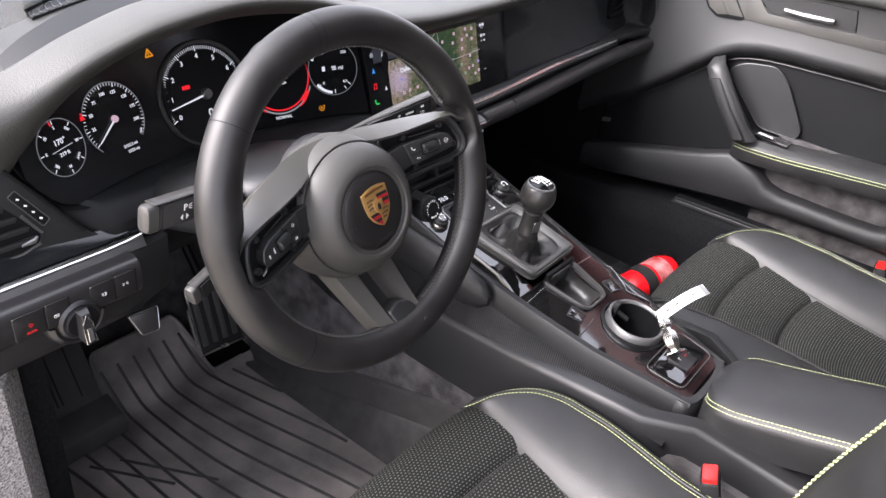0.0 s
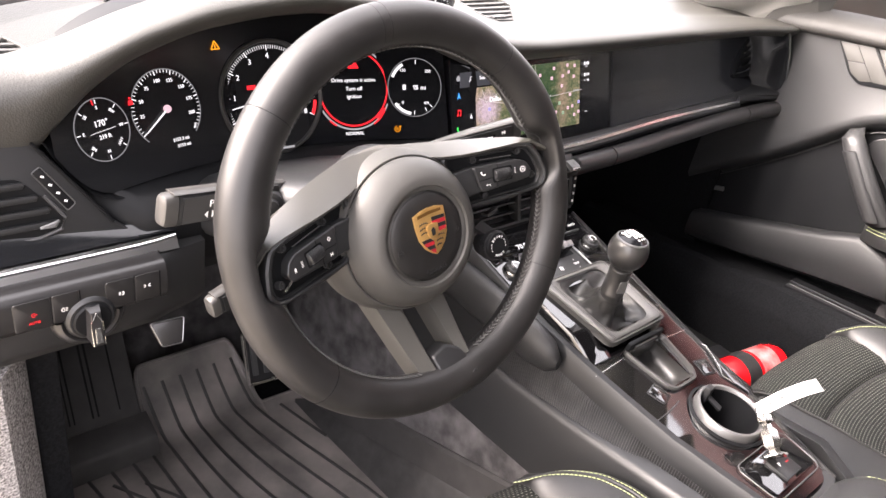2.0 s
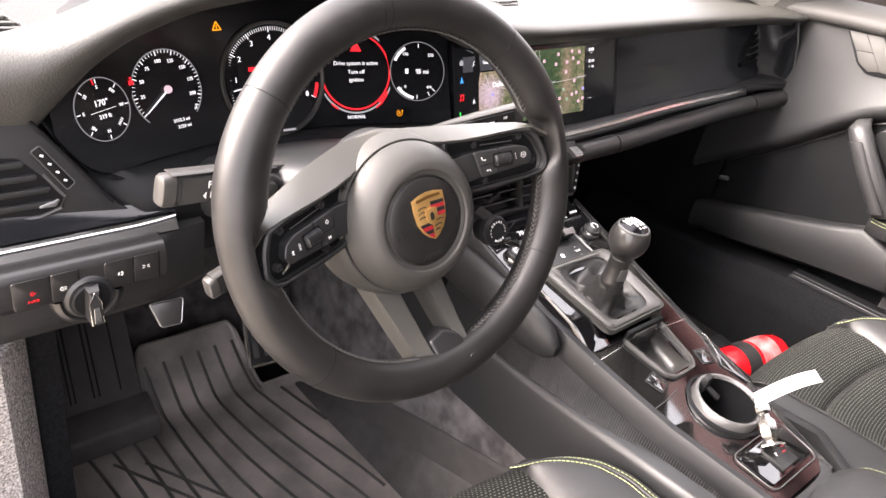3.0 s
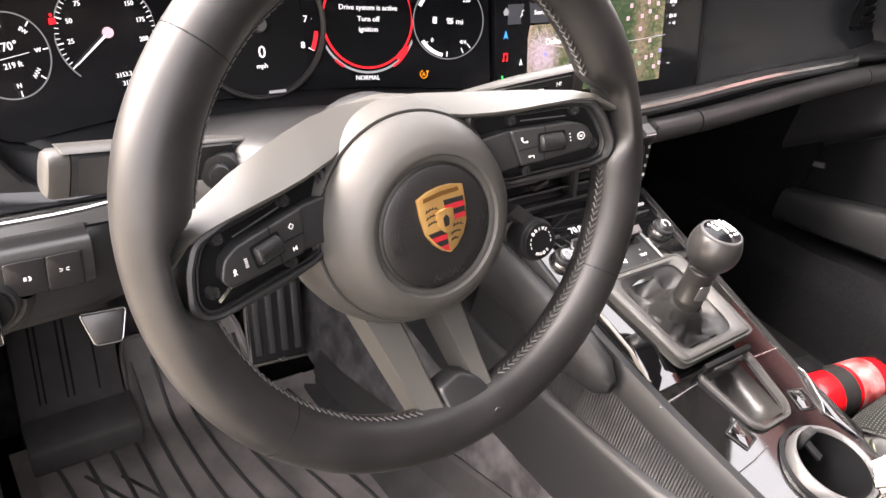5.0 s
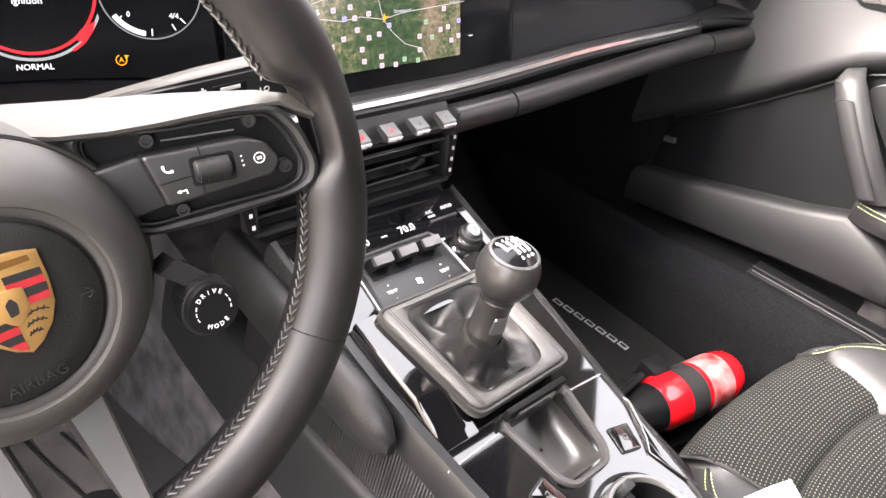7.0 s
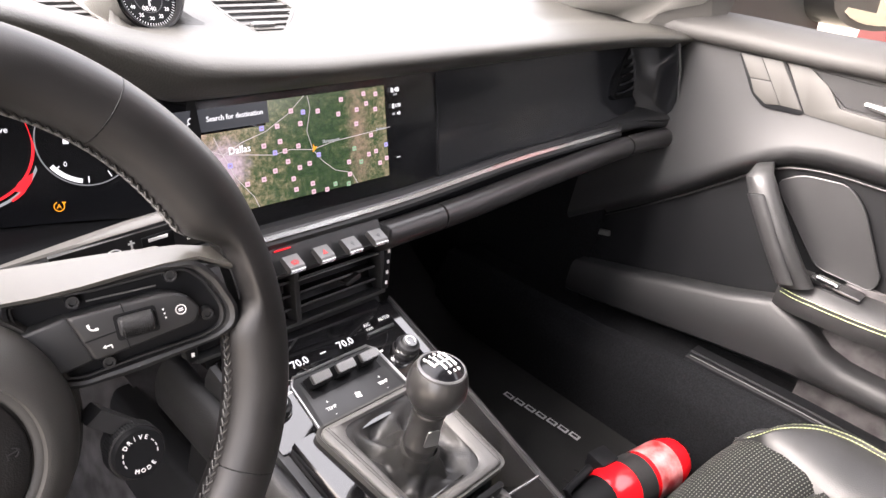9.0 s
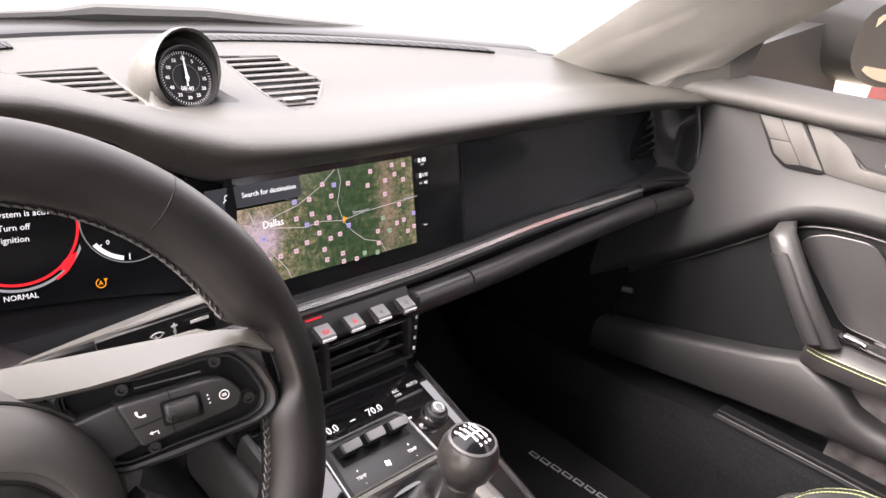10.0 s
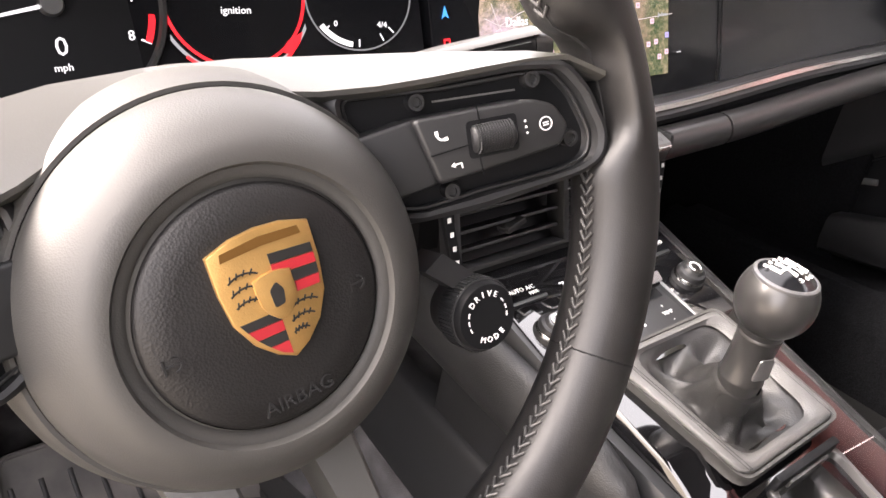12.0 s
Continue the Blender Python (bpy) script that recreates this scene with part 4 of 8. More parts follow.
    rail_y = lambda x: interp(x, [(0.45, 0.159), (0.7, 0.157), (0.9, 0.157), (1.0, 0.152), (1.05, 0.142)])
    rail_z = lambda x: interp(x, [(0.45, 0.5235), (0.56, 0.5265), (0.7, 0.5355), (0.85, 0.5435), (1.05, 0.55)])
    def rail(x0, x1, r):
        xs = [x0 + (x1 - x0) * i / 20 for i in range(21)]
        return loft([[(x, rail_y(x) + r * math.cos(a), rail_z(x) + r * 1.05 * math.sin(a)) for a in [2 * math.pi * k / 16 for k in range(16)]] for x in xs])
    part("rail", rail(0.452, 0.54, 0.0145), BAR_SATIN, d)
    part("rail", rail(0.543, 0.932, 0.0145), BAR_SATIN, d)
    part("rail", rail(0.935, 1.085, 0.0145), BAR_SATIN, d)
    part("strip_carrier", tube([(0.94, sy(0.94) + 0.005, 0.565), (0.985, 0.178, 0.5675), (1.02, 0.165, 0.571), (1.045, 0.15, 0.573)], [0.009, 0.009, 0.009, 0.009], 10), SATIN, d)
    # under-dash on the passenger side
    rings = [[(x, sy(x) + 0.0, 0.535 + strip_rise(x)), (x, sy(x) + 0.004, 0.52), (x, sy(x) + 0.05, 0.49), (x, 0.42, 0.42), (x, 0.5, 0.4), (x, 0.5, 0.55), (x, 0.2, 0.555)] for x in (0.46, 0.6, 0.8, 1.0)]
    part("under_dash", loft(rings), DARK, d)

    # left end: panel with a slatted vent, a lit thumbwheel strip and a seam against the instrument surround
    E = Matrix(((1, 0, 0, 0), (0, 0.18, -1, 0.082), (0, 1, 0.18, 0), (0, 0, 0, 1)))        # local: x, up, outwards
    part("left_end_panel", prism([(-0.4, 0.552), (-0.175, 0.552), (-0.199, 0.57), (-0.2575, 0.651), (-0.27, 0.662), (-0.4, 0.672)], -0.06, 0.0, 0.0015, at=E), MATTE, d, "matte black end panel")
    lv = part("left_vent", prism(rounded([(-0.4, 0.636), (-0.272, 0.622), (-0.256, 0.604), (-0.241, 0.583), (-0.243, 0.574), (-0.262, 0.569), (-0.4, 0.567)], 0.004), -0.002, 0.0008, at=E), DARK, d)
    for i in range(4):
        z = 0.5765 + 0.0125 * i
        x1 = (-0.247, -0.2525, -0.261, -0.27)[i]
        part("slat", prism([(-0.4, z + 0.002), (x1, z), (x1 + 0.002, z + 0.0035), (x1, z + 0.0055), (-0.4, z + 0.0075)], 0.0008, 0.0052, 0.0012, at=E), SATIN, lv)
    part("vent_lip", tube([E @ Vector(q) for q in ((-0.4, 0.5655, 0.001), (-0.262, 0.5675, 0.001), (-0.2435, 0.5725, 0.001), (-0.2395, 0.5825, 0.001), (-0.254, 0.6045, 0.001))], 0.0018, 6), GUNMETAL, lv, "thin satin lip")
    part("vent_tip", tube([E @ Vector(q) for q in ((-0.262, 0.5775, 0.0045), (-0.25, 0.5785, 0.005), (-0.2455, 0.5815, 0.004))], [0.0015, 0.0028, 0.0012], 8), GALV, lv)
    part("vent_tab", box(0.016, 0.01, 0.01, 0.002, E @ pose(-0.302, 0.598, 0.007)), SATIN, lv)
    tw = part("thumbwheel_strip", prism(rounded([(-0.2605, 0.6255), (-0.2535, 0.6295), (-0.2295, 0.5935), (-0.2365, 0.5885)], 0.002), 0, 0.0016, 0.0006, at=E), DARK, d)
    part("strip_edge", tube([E @ Vector((*q, 0.0012)) for q in rounded([(-0.2612, 0.6255), (-0.2535, 0.6302), (-0.2288, 0.5935), (-0.2365, 0.5878)], 0.002)], 0.0006, 6, loop=True), GUNMETAL, tw)
    for i in range(4):
        t = (i + 0.75) / 4.5
        part("lit_mark", box(0.0028, 0.0017, 0.0006, 0.0, E @ pose(lerp(-0.257, -0.233, t), lerp(0.6275, 0.591, t), 0.002, 0, 0, -25)), WHITE_PRINT, tw)
    part("panel_seam", tube([E @ Vector((-0.2575, 0.6515, 0.0005)), E @ Vector((-0.228, 0.6105, 0.0005)), E @ Vector((-0.1985, 0.5695, 0.0005))], 0.0016, 6), DARK, d)
    wedge = loft([[(x, 0.186, 0.575 - 0.12 * (x + 0.3)), (x, 0.176, 0.566 - 0.1 * (x + 0.3)), (x, 0.172, 0.553), (x, 0.2, 0.552)] for x in (-0.345, -0.25, -0.18, -0.142)])
    part("gloss_wedge", wedge, TRIM_BLACK, d)
    lx = [-0.345 + 0.2 * i / 10 for i in range(11)]
    cl = lambda x: 0.006 * max(0, (x + 0.19) / 0.05) ** 2
    part("silver_strip", loft([[(x, 0.18, 0.551), (x, 0.166 + cl(x), 0.551), (x, 0.1645 + cl(x), 0.5498), (x, 0.166 + cl(x), 0.5482), (x, 0.18, 0.548)] for x in lx]), STRIP, d, "thin bright silver trim strip")
    part("strip_carrier", loft([[(x, 0.19, 0.548), (x, 0.163 + cl(x), 0.5475), (x, 0.16 + cl(x), 0.541), (x, 0.162, 0.5385), (x, 0.19, 0.538)] for x in lx]), GALV, d)
    low = []
    for x in [-0.35, -0.3, -0.22, -0.17, -0.14, -0.115]:
        k = max(0, (x + 0.18) / 0.065)
        low.append([(x, 0.2, 0.538), (x, 0.158 + 0.012 * k, 0.536), (x, 0.15 + 0.02 * k, 0.525), (x, 0.146 + 0.025 * k, 0.5), (x, 0.15 + 0.02 * k, 0.475), (x, 0.165 + 0.02 * k, 0.455), (x, 0.22, 0.445), (x, 0.4, 0.43), (x, 0.4, 0.54)])
    part("lower_left_panel", loft(low), MATTE, d, angle=60)
    return d


dash()


def switch_bar():
    s = thing("light_switch_bar", "satin black light switch bar with a silver-edged rotary switch", "switch panel")
    bar = loft([[(x, 0.165, 0.542), (x, 0.148, 0.5415), (x, 0.1415, 0.5385), (x, 0.1385, 0.532), (x, 0.1375, 0.522), (x, 0.1385, 0.51), (x, 0.142, 0.502), (x, 0.165, 0.497)] for x in (-0.345, -0.335, -0.175, -0.171, -0.168)])
    part("bar", bar, BAR_SATIN, s, "satin black rounded bar", angle=60)
    M = Matrix(((1, 0, 0, 0), (0, 0, -1, 0.1382), (0, 1, 0, 0), (0, 0, 0, 1)))
    for x0, x1 in ((-0.302, -0.272), (-0.271, -0.248), (-0.2255, -0.2), (-0.199, -0.176)):
        part("push_button", prism(rounded([(x0, 0.506), (x1, 0.506), (x1, 0.535), (x0, 0.535)], 0.003), 0, 0.0009, 0.0005, at=M), BAR_SATIN, s)
        part("joint", box(0.0009, 0.029, 0.0008, 0, M @ pose(x1 + 0.0005, 0.5205, 0.0006)), DARK, s)
    R = M @ pose(-0.24, 0.503, 0)
    part("dial_flare", loft([[R @ Vector((r * math.cos(t), r * math.sin(t) - d, z)) for t in [math.pi + math.pi * k / 24 for k in range(25)]] for r, d, z in ((0.034, -0.002, -0.014), (0.0325, 0.0, -0.006), (0.029, 0.0005, -0.0012), (0.0255, 0.0, 0.0006), (0.0225, 0.0, -0.002))], closed=False, caps=False), BAR_SATIN, s, "flared lower surround", angle=60)
    part("dial_base", lathe([(0.0, 0.004), (0.019, 0.004), (0.021, 0.002), (0.0225, 0.0), (0.0225, -0.01)], 40, R), SATIN, s)
    dial = part("dial", lathe([(0.0, 0.0075), (0.0155, 0.0075), (0.017, 0.006), (0.0175, 0.0)], 40, R), DARK, s)
    at_r = lambda pts: [R @ Vector(p) for p in pts]
    lever = part("lever", loft([at_r([(-0.0075, -0.016, 0.006), (0.0075, -0.016, 0.006), (0.006, 0.016, 0.006), (-0.006, 0.016, 0.006)]), at_r([(-0.0056, -0.019, 0.019), (0.0056, -0.019, 0.019), (0.0046, 0.014, 0.014), (-0.0046, 0.014, 0.014)]), at_r([(-0.0046, -0.0185, 0.0208), (0.0046, -0.0185, 0.0208), (0.0036, 0.012, 0.0155), (-0.0036, 0.012, 0.0155)])]), BAR_SATIN, dial, "satin black switch lever")
    part("lever_face", loft([at_r([(-0.0032, -0.0165, 0.0208), (0.0032, -0.0165, 0.0208), (0.0026, -0.001, 0.0181), (-0.0026, -0.001, 0.0181)]), at_r([(-0.0028, -0.0155, 0.0216), (0.0028, -0.0155, 0.0216), (0.0022, -0.002, 0.0189), (-0.0022, -0.002, 0.0189)])]), SILVER, lever, "bright metal inlay")
    part("lever_edge", tube(at_r([(-0.0054, -0.0188, 0.0196), (-0.0048, 0.004, 0.0165), (0, 0.0128, 0.0155), (0.0048, 0.004, 0.0165), (0.0054, -0.0188, 0.0196)]), 0.0007, 6, loop=True), CHROME, lever, "bright metal edge")
    # symbols
    words("marking", "AUTO", 0.0034, LIT_RED, s, M @ pose(-0.286, 0.513, 0.0013))
    part("marking", merge(arc_band(0.0022, 0.0031, 60, 300, 10), box(0.004, 0.0009, 0.0003, 0, pose(0.002, 0.0, 0))), LIT_RED, s, at=M @ pose(-0.286, 0.521, 0.0013) @ Matrix.Scale(0.68, 4))
    part("marking", merge(arc_band(0.0021, 0.003, 90, 270, 10), box(0.0008, 0.006, 0.0003, 0, pose(0.0006, 0, 0)), *[box(0.003, 0.0007, 0.0003, 0, pose(0.0035, -0.002 + 0.002 * i, 0)) for i in range(3)]), WHITE_PRINT, s, at=M @ pose(-0.262, 0.519, 0.0013) @ Matrix.Scale(0.68, 4))
    part("marking", merge(arc_band(0.0016, 0.0034, -80, 80, 10), *[box(0.003, 0.0007, 0.0003, 0, pose(-0.0025, -0.002 + 0.0013 * i, 0)) for i in range(4)]), WHITE_PRINT, s, at=M @ pose(-0.2115, 0.5205, 0.0013) @ Matrix.Scale(0.68, 4))
    part("marking", merge(*[box(0.0035, 0.0008, 0.0003, 0, pose(sx * 0.0032, sy * 0.0014, 0, 0, 0, sx * sy * 22)) for sx in (-1, 1) for sy in (-1, 1)]), WHITE_PRINT, s, at=M @ pose(-0.188, 0.522, 0.0013) @ Matrix.Scale(0.68, 4))


switch_bar()


def release_handle():
    h = thing("release_handle", "small bright metal-faced release handle under the dash", "handle")
    M = pose(-0.163, 0.153, 0.449, 60, 0, -6)
    part("body", prism(rounded([(-0.017, 0.012), (0.017, 0.012), (0.011, -0.014), (-0.009, -0.014)], 0.003), -0.004, 0.004, 0.001, at=M), DARK, h)
    part("face", prism(rounded([(-0.016, 0.011), (0.016, 0.011), (0.0105, -0.013), (-0.0085, -0.013)], 0.003), 0.0042, 0.005, 0.0004, at=M), BAR_SATIN, h)
    part("rim", tube([M @ Vector((*q, 0.0046)) for q in rounded([(-0.017, 0.012), (0.017, 0.012), (0.011, -0.014), (-0.009, -0.014)], 0.003)], 0.0005, 6, loop=True), GALV, h, "bright rim")


release_handle()


# ---- instruments ----
def face(u, z, out=0.0):
    """A pose on the curved instrument display; local x right, y up, z towards the driver."""
    y = 0.26 - 0.95 * u * u + (z - 0.65) * 0.36
    yaw = math.degrees(math.atan(-1.9 * u))
    return pose(u, y, z, 70, 0, yaw) @ pose(0, 0, out)


def ticks(r0, r1, angles, w, z=0.0005):
    return merge(*[box(r1 - r0, w, 0.0003, 0, pose(0, 0, z, 0, 0, a) @ pose((r0 + r1) / 2, 0, 0)) for a in angles])


def tick_marks(r0, r1, angles, w, material, parent, z=0.0005):
    for a in angles:
        part("tick", ticks(r0, r1, [a], w, z), material, parent)


def instruments():
    c = thing("instrument_cluster", "curved black instrument cluster with five lit round gauges", "instrument cluster")
    # display sheet
    rings = []
    for i in range(49):
        u = -0.238 + 0.462 * i / 48
        hi = min(interp(u, EDGE_Z) - 0.002, 0.75)
        lo = 0.588 + 0.05 * max(0, (-u - 0.185) / 0.055) ** 2
        rings.append([face(u, lerp(lo, hi, k / 6), -0.001).translation for k in range(7)])
    part("display", loft(rings, closed=False, caps=False), GLASS_BLACK, c, angle=80)

    def ring(name, at, r, mat_, w=0.0008, a0=0, a1=360, parent=c):
        return part(name, arc_band(r - w, r, a0, a1, 64), mat_, parent, at=at)

    # compass
    at = face(-0.189, 0.644)
    g = part("compass_gauge", arc_band(0.0285, 0.0295, 0, 360, 64), LIT_DIM, c, at=at)
    tick_marks(0.024, 0.028, [0, 45, 90, 135, 180, 225, 270, 315], 0.0008, LIT_WHITE, g)
    part("tick", ticks(0.0235, 0.0285, [97], 0.0012, 0.0008), LIT_RED, g)
    part("line", box(0.028, 0.0004, 0.0002, 0, pose(0, -0.001, 0.0004, 0, 0, 3)), LIT_WHITE, g)
    words("digits", "170\u00b0", 0.0082, LIT_WHITE, g, pose(0, 0.006, 0.0004))
    words("digits", "219 ft", 0.0056, LIT_WHITE, g, pose(0.0005, -0.0065, 0.0004))
    for a, t in ((90, "S"), (0, "W"), (270, "N"), (180, "E"), (45, "SW"), (315, "NW"), (135, "SE"), (225, "NE")):
        words("letter", t, 0.0045 if len(t) == 1 else 0.0042, LIT_WHITE, g, pose(0.0205 * math.cos(radians(a)), 0.0205 * math.sin(radians(a)), 0.0004, 0, 0, a - 90 if len(t) == 2 else 0))
    # speed
    at = face(-0.1185, 0.648)
    g = part("speed_gauge", arc_band(0.0385, 0.0395, -45, 225, 64), LIT_DIM, c, at=at)
    ang = [214 - 254 * i / 44 for i in range(45)]
    part("tick", ticks(0.0355, 0.0385, ang, 0.0005), LIT_WHITE, g)
    tick_marks(0.034, 0.0385, [214 - 254 * 25 * i / 220 for i in range(9)], 0.0009, LIT_WHITE, g)
    for i, t in enumerate(("25", "50", "75", "100", "125", "150", "175", "200")):
        a = radians(214 - 254 * 25 * (i + 1) / 220)
        words("digits", t, 0.0050, LIT_WHITE, g, pose(0.0285 * math.cos(a), 0.0285 * math.sin(a), 0.0004))
    words("letter", "mph", 0.0036, LIT_WHITE, g, pose(0.0275, -0.022, 0.0004, 0, 0, 60))
    nd = part("needle", prism([(-0.001, -0.0009), (0.034, -0.0004), (0.034, 0.0004), (-0.001, 0.0009)], 0.0012, 0.002, at=pose(0, 0, 0, 0, 0, 214)), LIT_WHITE, g)
    part("hub", lathe([(0, 0.003), (0.0035, 0.003), (0.004, 0.001), (0.004, 0)], 24), LIT_PINK, nd)
    words("digits", "3153.3 mi", 0.0048, LIT_WHITE, g, pose(0.008, -0.032, 0.0004))
    words("digits", "3153 mi", 0.0048, LIT_WHITE, g, pose(0.010, -0.0385, 0.0004))
    # rev counter, proud ring
    at = face(0.006, 0.643) @ Matrix.Scale(1.13, 4)
    g = part("rev_counter", lathe([(0.052, -0.001), (0.052, 0.003), (0.0532, 0.0045), (0.0552, 0.0045), (0.056, 0.003), (0.056, -0.001)], 72), KNOB, c, "dark metal bezel", at=at)
    part("dial_face", lathe([(0, 0.0005), (0.052, 0.0005)], 48), DARK, g)
    rv = lambda n: 206 - 232 * n / 8
    part("tick", ticks(0.0465, 0.050, [rv(i / 10) for i in range(81)], 0.0004, 0.001), LIT_WHITE, g)
    tick_marks(0.0445, 0.050, [rv(i) for i in range(9)], 0.0009, LIT_WHITE, g, 0.001)
    part("red_zone", arc_band(0.0465, 0.05, rv(8), rv(7.4), 10, 0.0012), LIT_RED, g)
    for i in range(9):
        a = radians(rv(i))
        words("digits", str(i), 0.0073, LIT_WHITE, g, pose(0.0395 * math.cos(a), 0.0395 * math.sin(a), 0.0009))
    part("needle", prism([(-0.002, -0.001), (0.045, -0.0004), (0.045, 0.0004), (-0.002, 0.001)], 0.003, 0.004, at=pose(0.0, 0, 0, 0, 0, 190)), LIT_WHITE, g)
    part("hub", lathe([(0, 0.006), (0.005, 0.006), (0.006, 0.003), (0.006, 0.001)], 24), GALV, g)
    words("digits", "0", 0.0129, LIT_WHITE, g, pose(0.001, -0.0205, 0.0009))
    words("letter", "mph", 0.0052, LIT_WHITE, g, pose(0.0, -0.0305, 0.0009))
    part("warning_mark", box(0.009, 0.004, 0.0004, 0, pose(-0.021, 0.011, 0.001)), LIT_RED, g)
    part("lower_print", box(0.014, 0.0022, 0.0003, 0, pose(0.008, -0.05, 0.0065)), LIT_GREY, g)
    # message gauge with a red ring
    at = face(0.1095, 0.646)
    g = part("message_gauge", arc_band(0.0465, 0.0485, 0, 360, 72), LIT_GREY, c, "pale outer ring", at=at)
    part("red_ring", arc_band(0.0423, 0.0443, 0, 360, 72, 0.0003), LIT_RED, g)
    part("red_wedge", prism([(0.031, -0.028), (0.041, -0.0225), (0.039, -0.029), (0.033, -0.037), (0.026, -0.0345)], 0.0003, 0.0007), LIT_RED, g)
    for a0 in (228, 300):
        part("red_arc", arc_band(0.0475, 0.0495, a0, a0 + 12, 8, 0.0005), LIT_RED, g)
    part("triangle", prism(rounded([(-0.0072, 0.0235), (0.0072, 0.0235), (0, 0.037)], 0.001, 2), 0.0003, 0.0007), LIT_RED, g)
    words("message", "Drive system is active", 0.0064, LIT_WHITE, g, pose(0, 0.010, 0.0004))
    words("message", "Turn off", 0.0064, LIT_WHITE, g, pose(0, 0.0, 0.0004))
    words("message", "ignition", 0.0064, LIT_WHITE, g, pose(0, -0.009, 0.0004))
    words("message", "NORMAL", 0.0057, LIT_WHITE, g, pose(-0.001, -0.0525, 0.0004))
    # fuel and temperature
    at = face(0.186, 0.6475)
    g = part("fuel_gauge", arc_band(0.0345, 0.0355, 0, 360, 64), LIT_DIM, c, at=at)
    tick_marks(0.028, 0.033, [90, 225, 270, 300, 315], 0.0008, LIT_WHITE, g)
    for a0, a1 in ((218, 262), (122, 158)):
        part("level_bar", arc_band(0.030, 0.0335, a0, a1, 12, 0.0003), LIT_WHITE, g)
    words("digits", "95 mi", 0.0076, LIT_WHITE, g, pose(0.006, 0.0, 0.0004))
    part("pump", merge(box(0.004, 0.006, 0.0003, 0, pose(-0.014, 0, 0.0004)), arc_band(0.002, 0.0027, -90, 90, 8)), LIT_WHITE, g)
    words("digits", "0", 0.0053, LIT_WHITE, g, pose(-0.0155, -0.0185, 0.0004))
    words("digits", "4/4", 0.0053, LIT_WHITE, g, pose(0.0155, -0.0185, 0.0004))
    words("digits", "150", 0.0052, LIT_WHITE, g, pose(-0.0165, 0.020, 0.0004))
    words("digits", "250", 0.0052, LIT_WHITE, g, pose(0.0165, 0.020, 0.0004))
    # tell-tales
    tri = merge(*[box(0.0098, 0.0013, 0.0004, 0, pose(0.0045 * math.cos(radians(a)) * 0.62, 0.0045 * math.sin(radians(a)) * 0.62, 0, 0, 0, a + 90)) for a in (-90, 30, 150)], box(0.001, 0.004, 0.0004, 0))
    part("warning_triangle", tri, LIT_ORANGE, c, at=face(-0.054, 0.6985, 0.001))
    part("belt_warning", merge(lathe([(0, 0.0004), (0.0016, 0.0004)], 12, pose(0, 0.0035, 0)), prism([(-0.0028, 0.001), (0.0028, 0.001), (0.0034, -0.0045), (-0.0034, -0.0045)], 0, 0.0004)), LIT_RED, c, at=face(-0.157, 0.662, 0.001) @ Matrix.Scale(0.8, 4))
    sm = part("stop_start_mark", merge(arc_band(0.0038, 0.0046, 110, 400, 20), prism([(0.0022, 0.004), (0.006, 0.004), (0.0042, 0.0015)], 0, 0.0003)), LIT_ORANGE, c, at=face(0.1595, 0.6, 0.001) @ Matrix.Scale(0.85, 4))
    words("letter", "A", 0.006, LIT_ORANGE, sm, pose(0, 0, 0))
    return c


instruments()


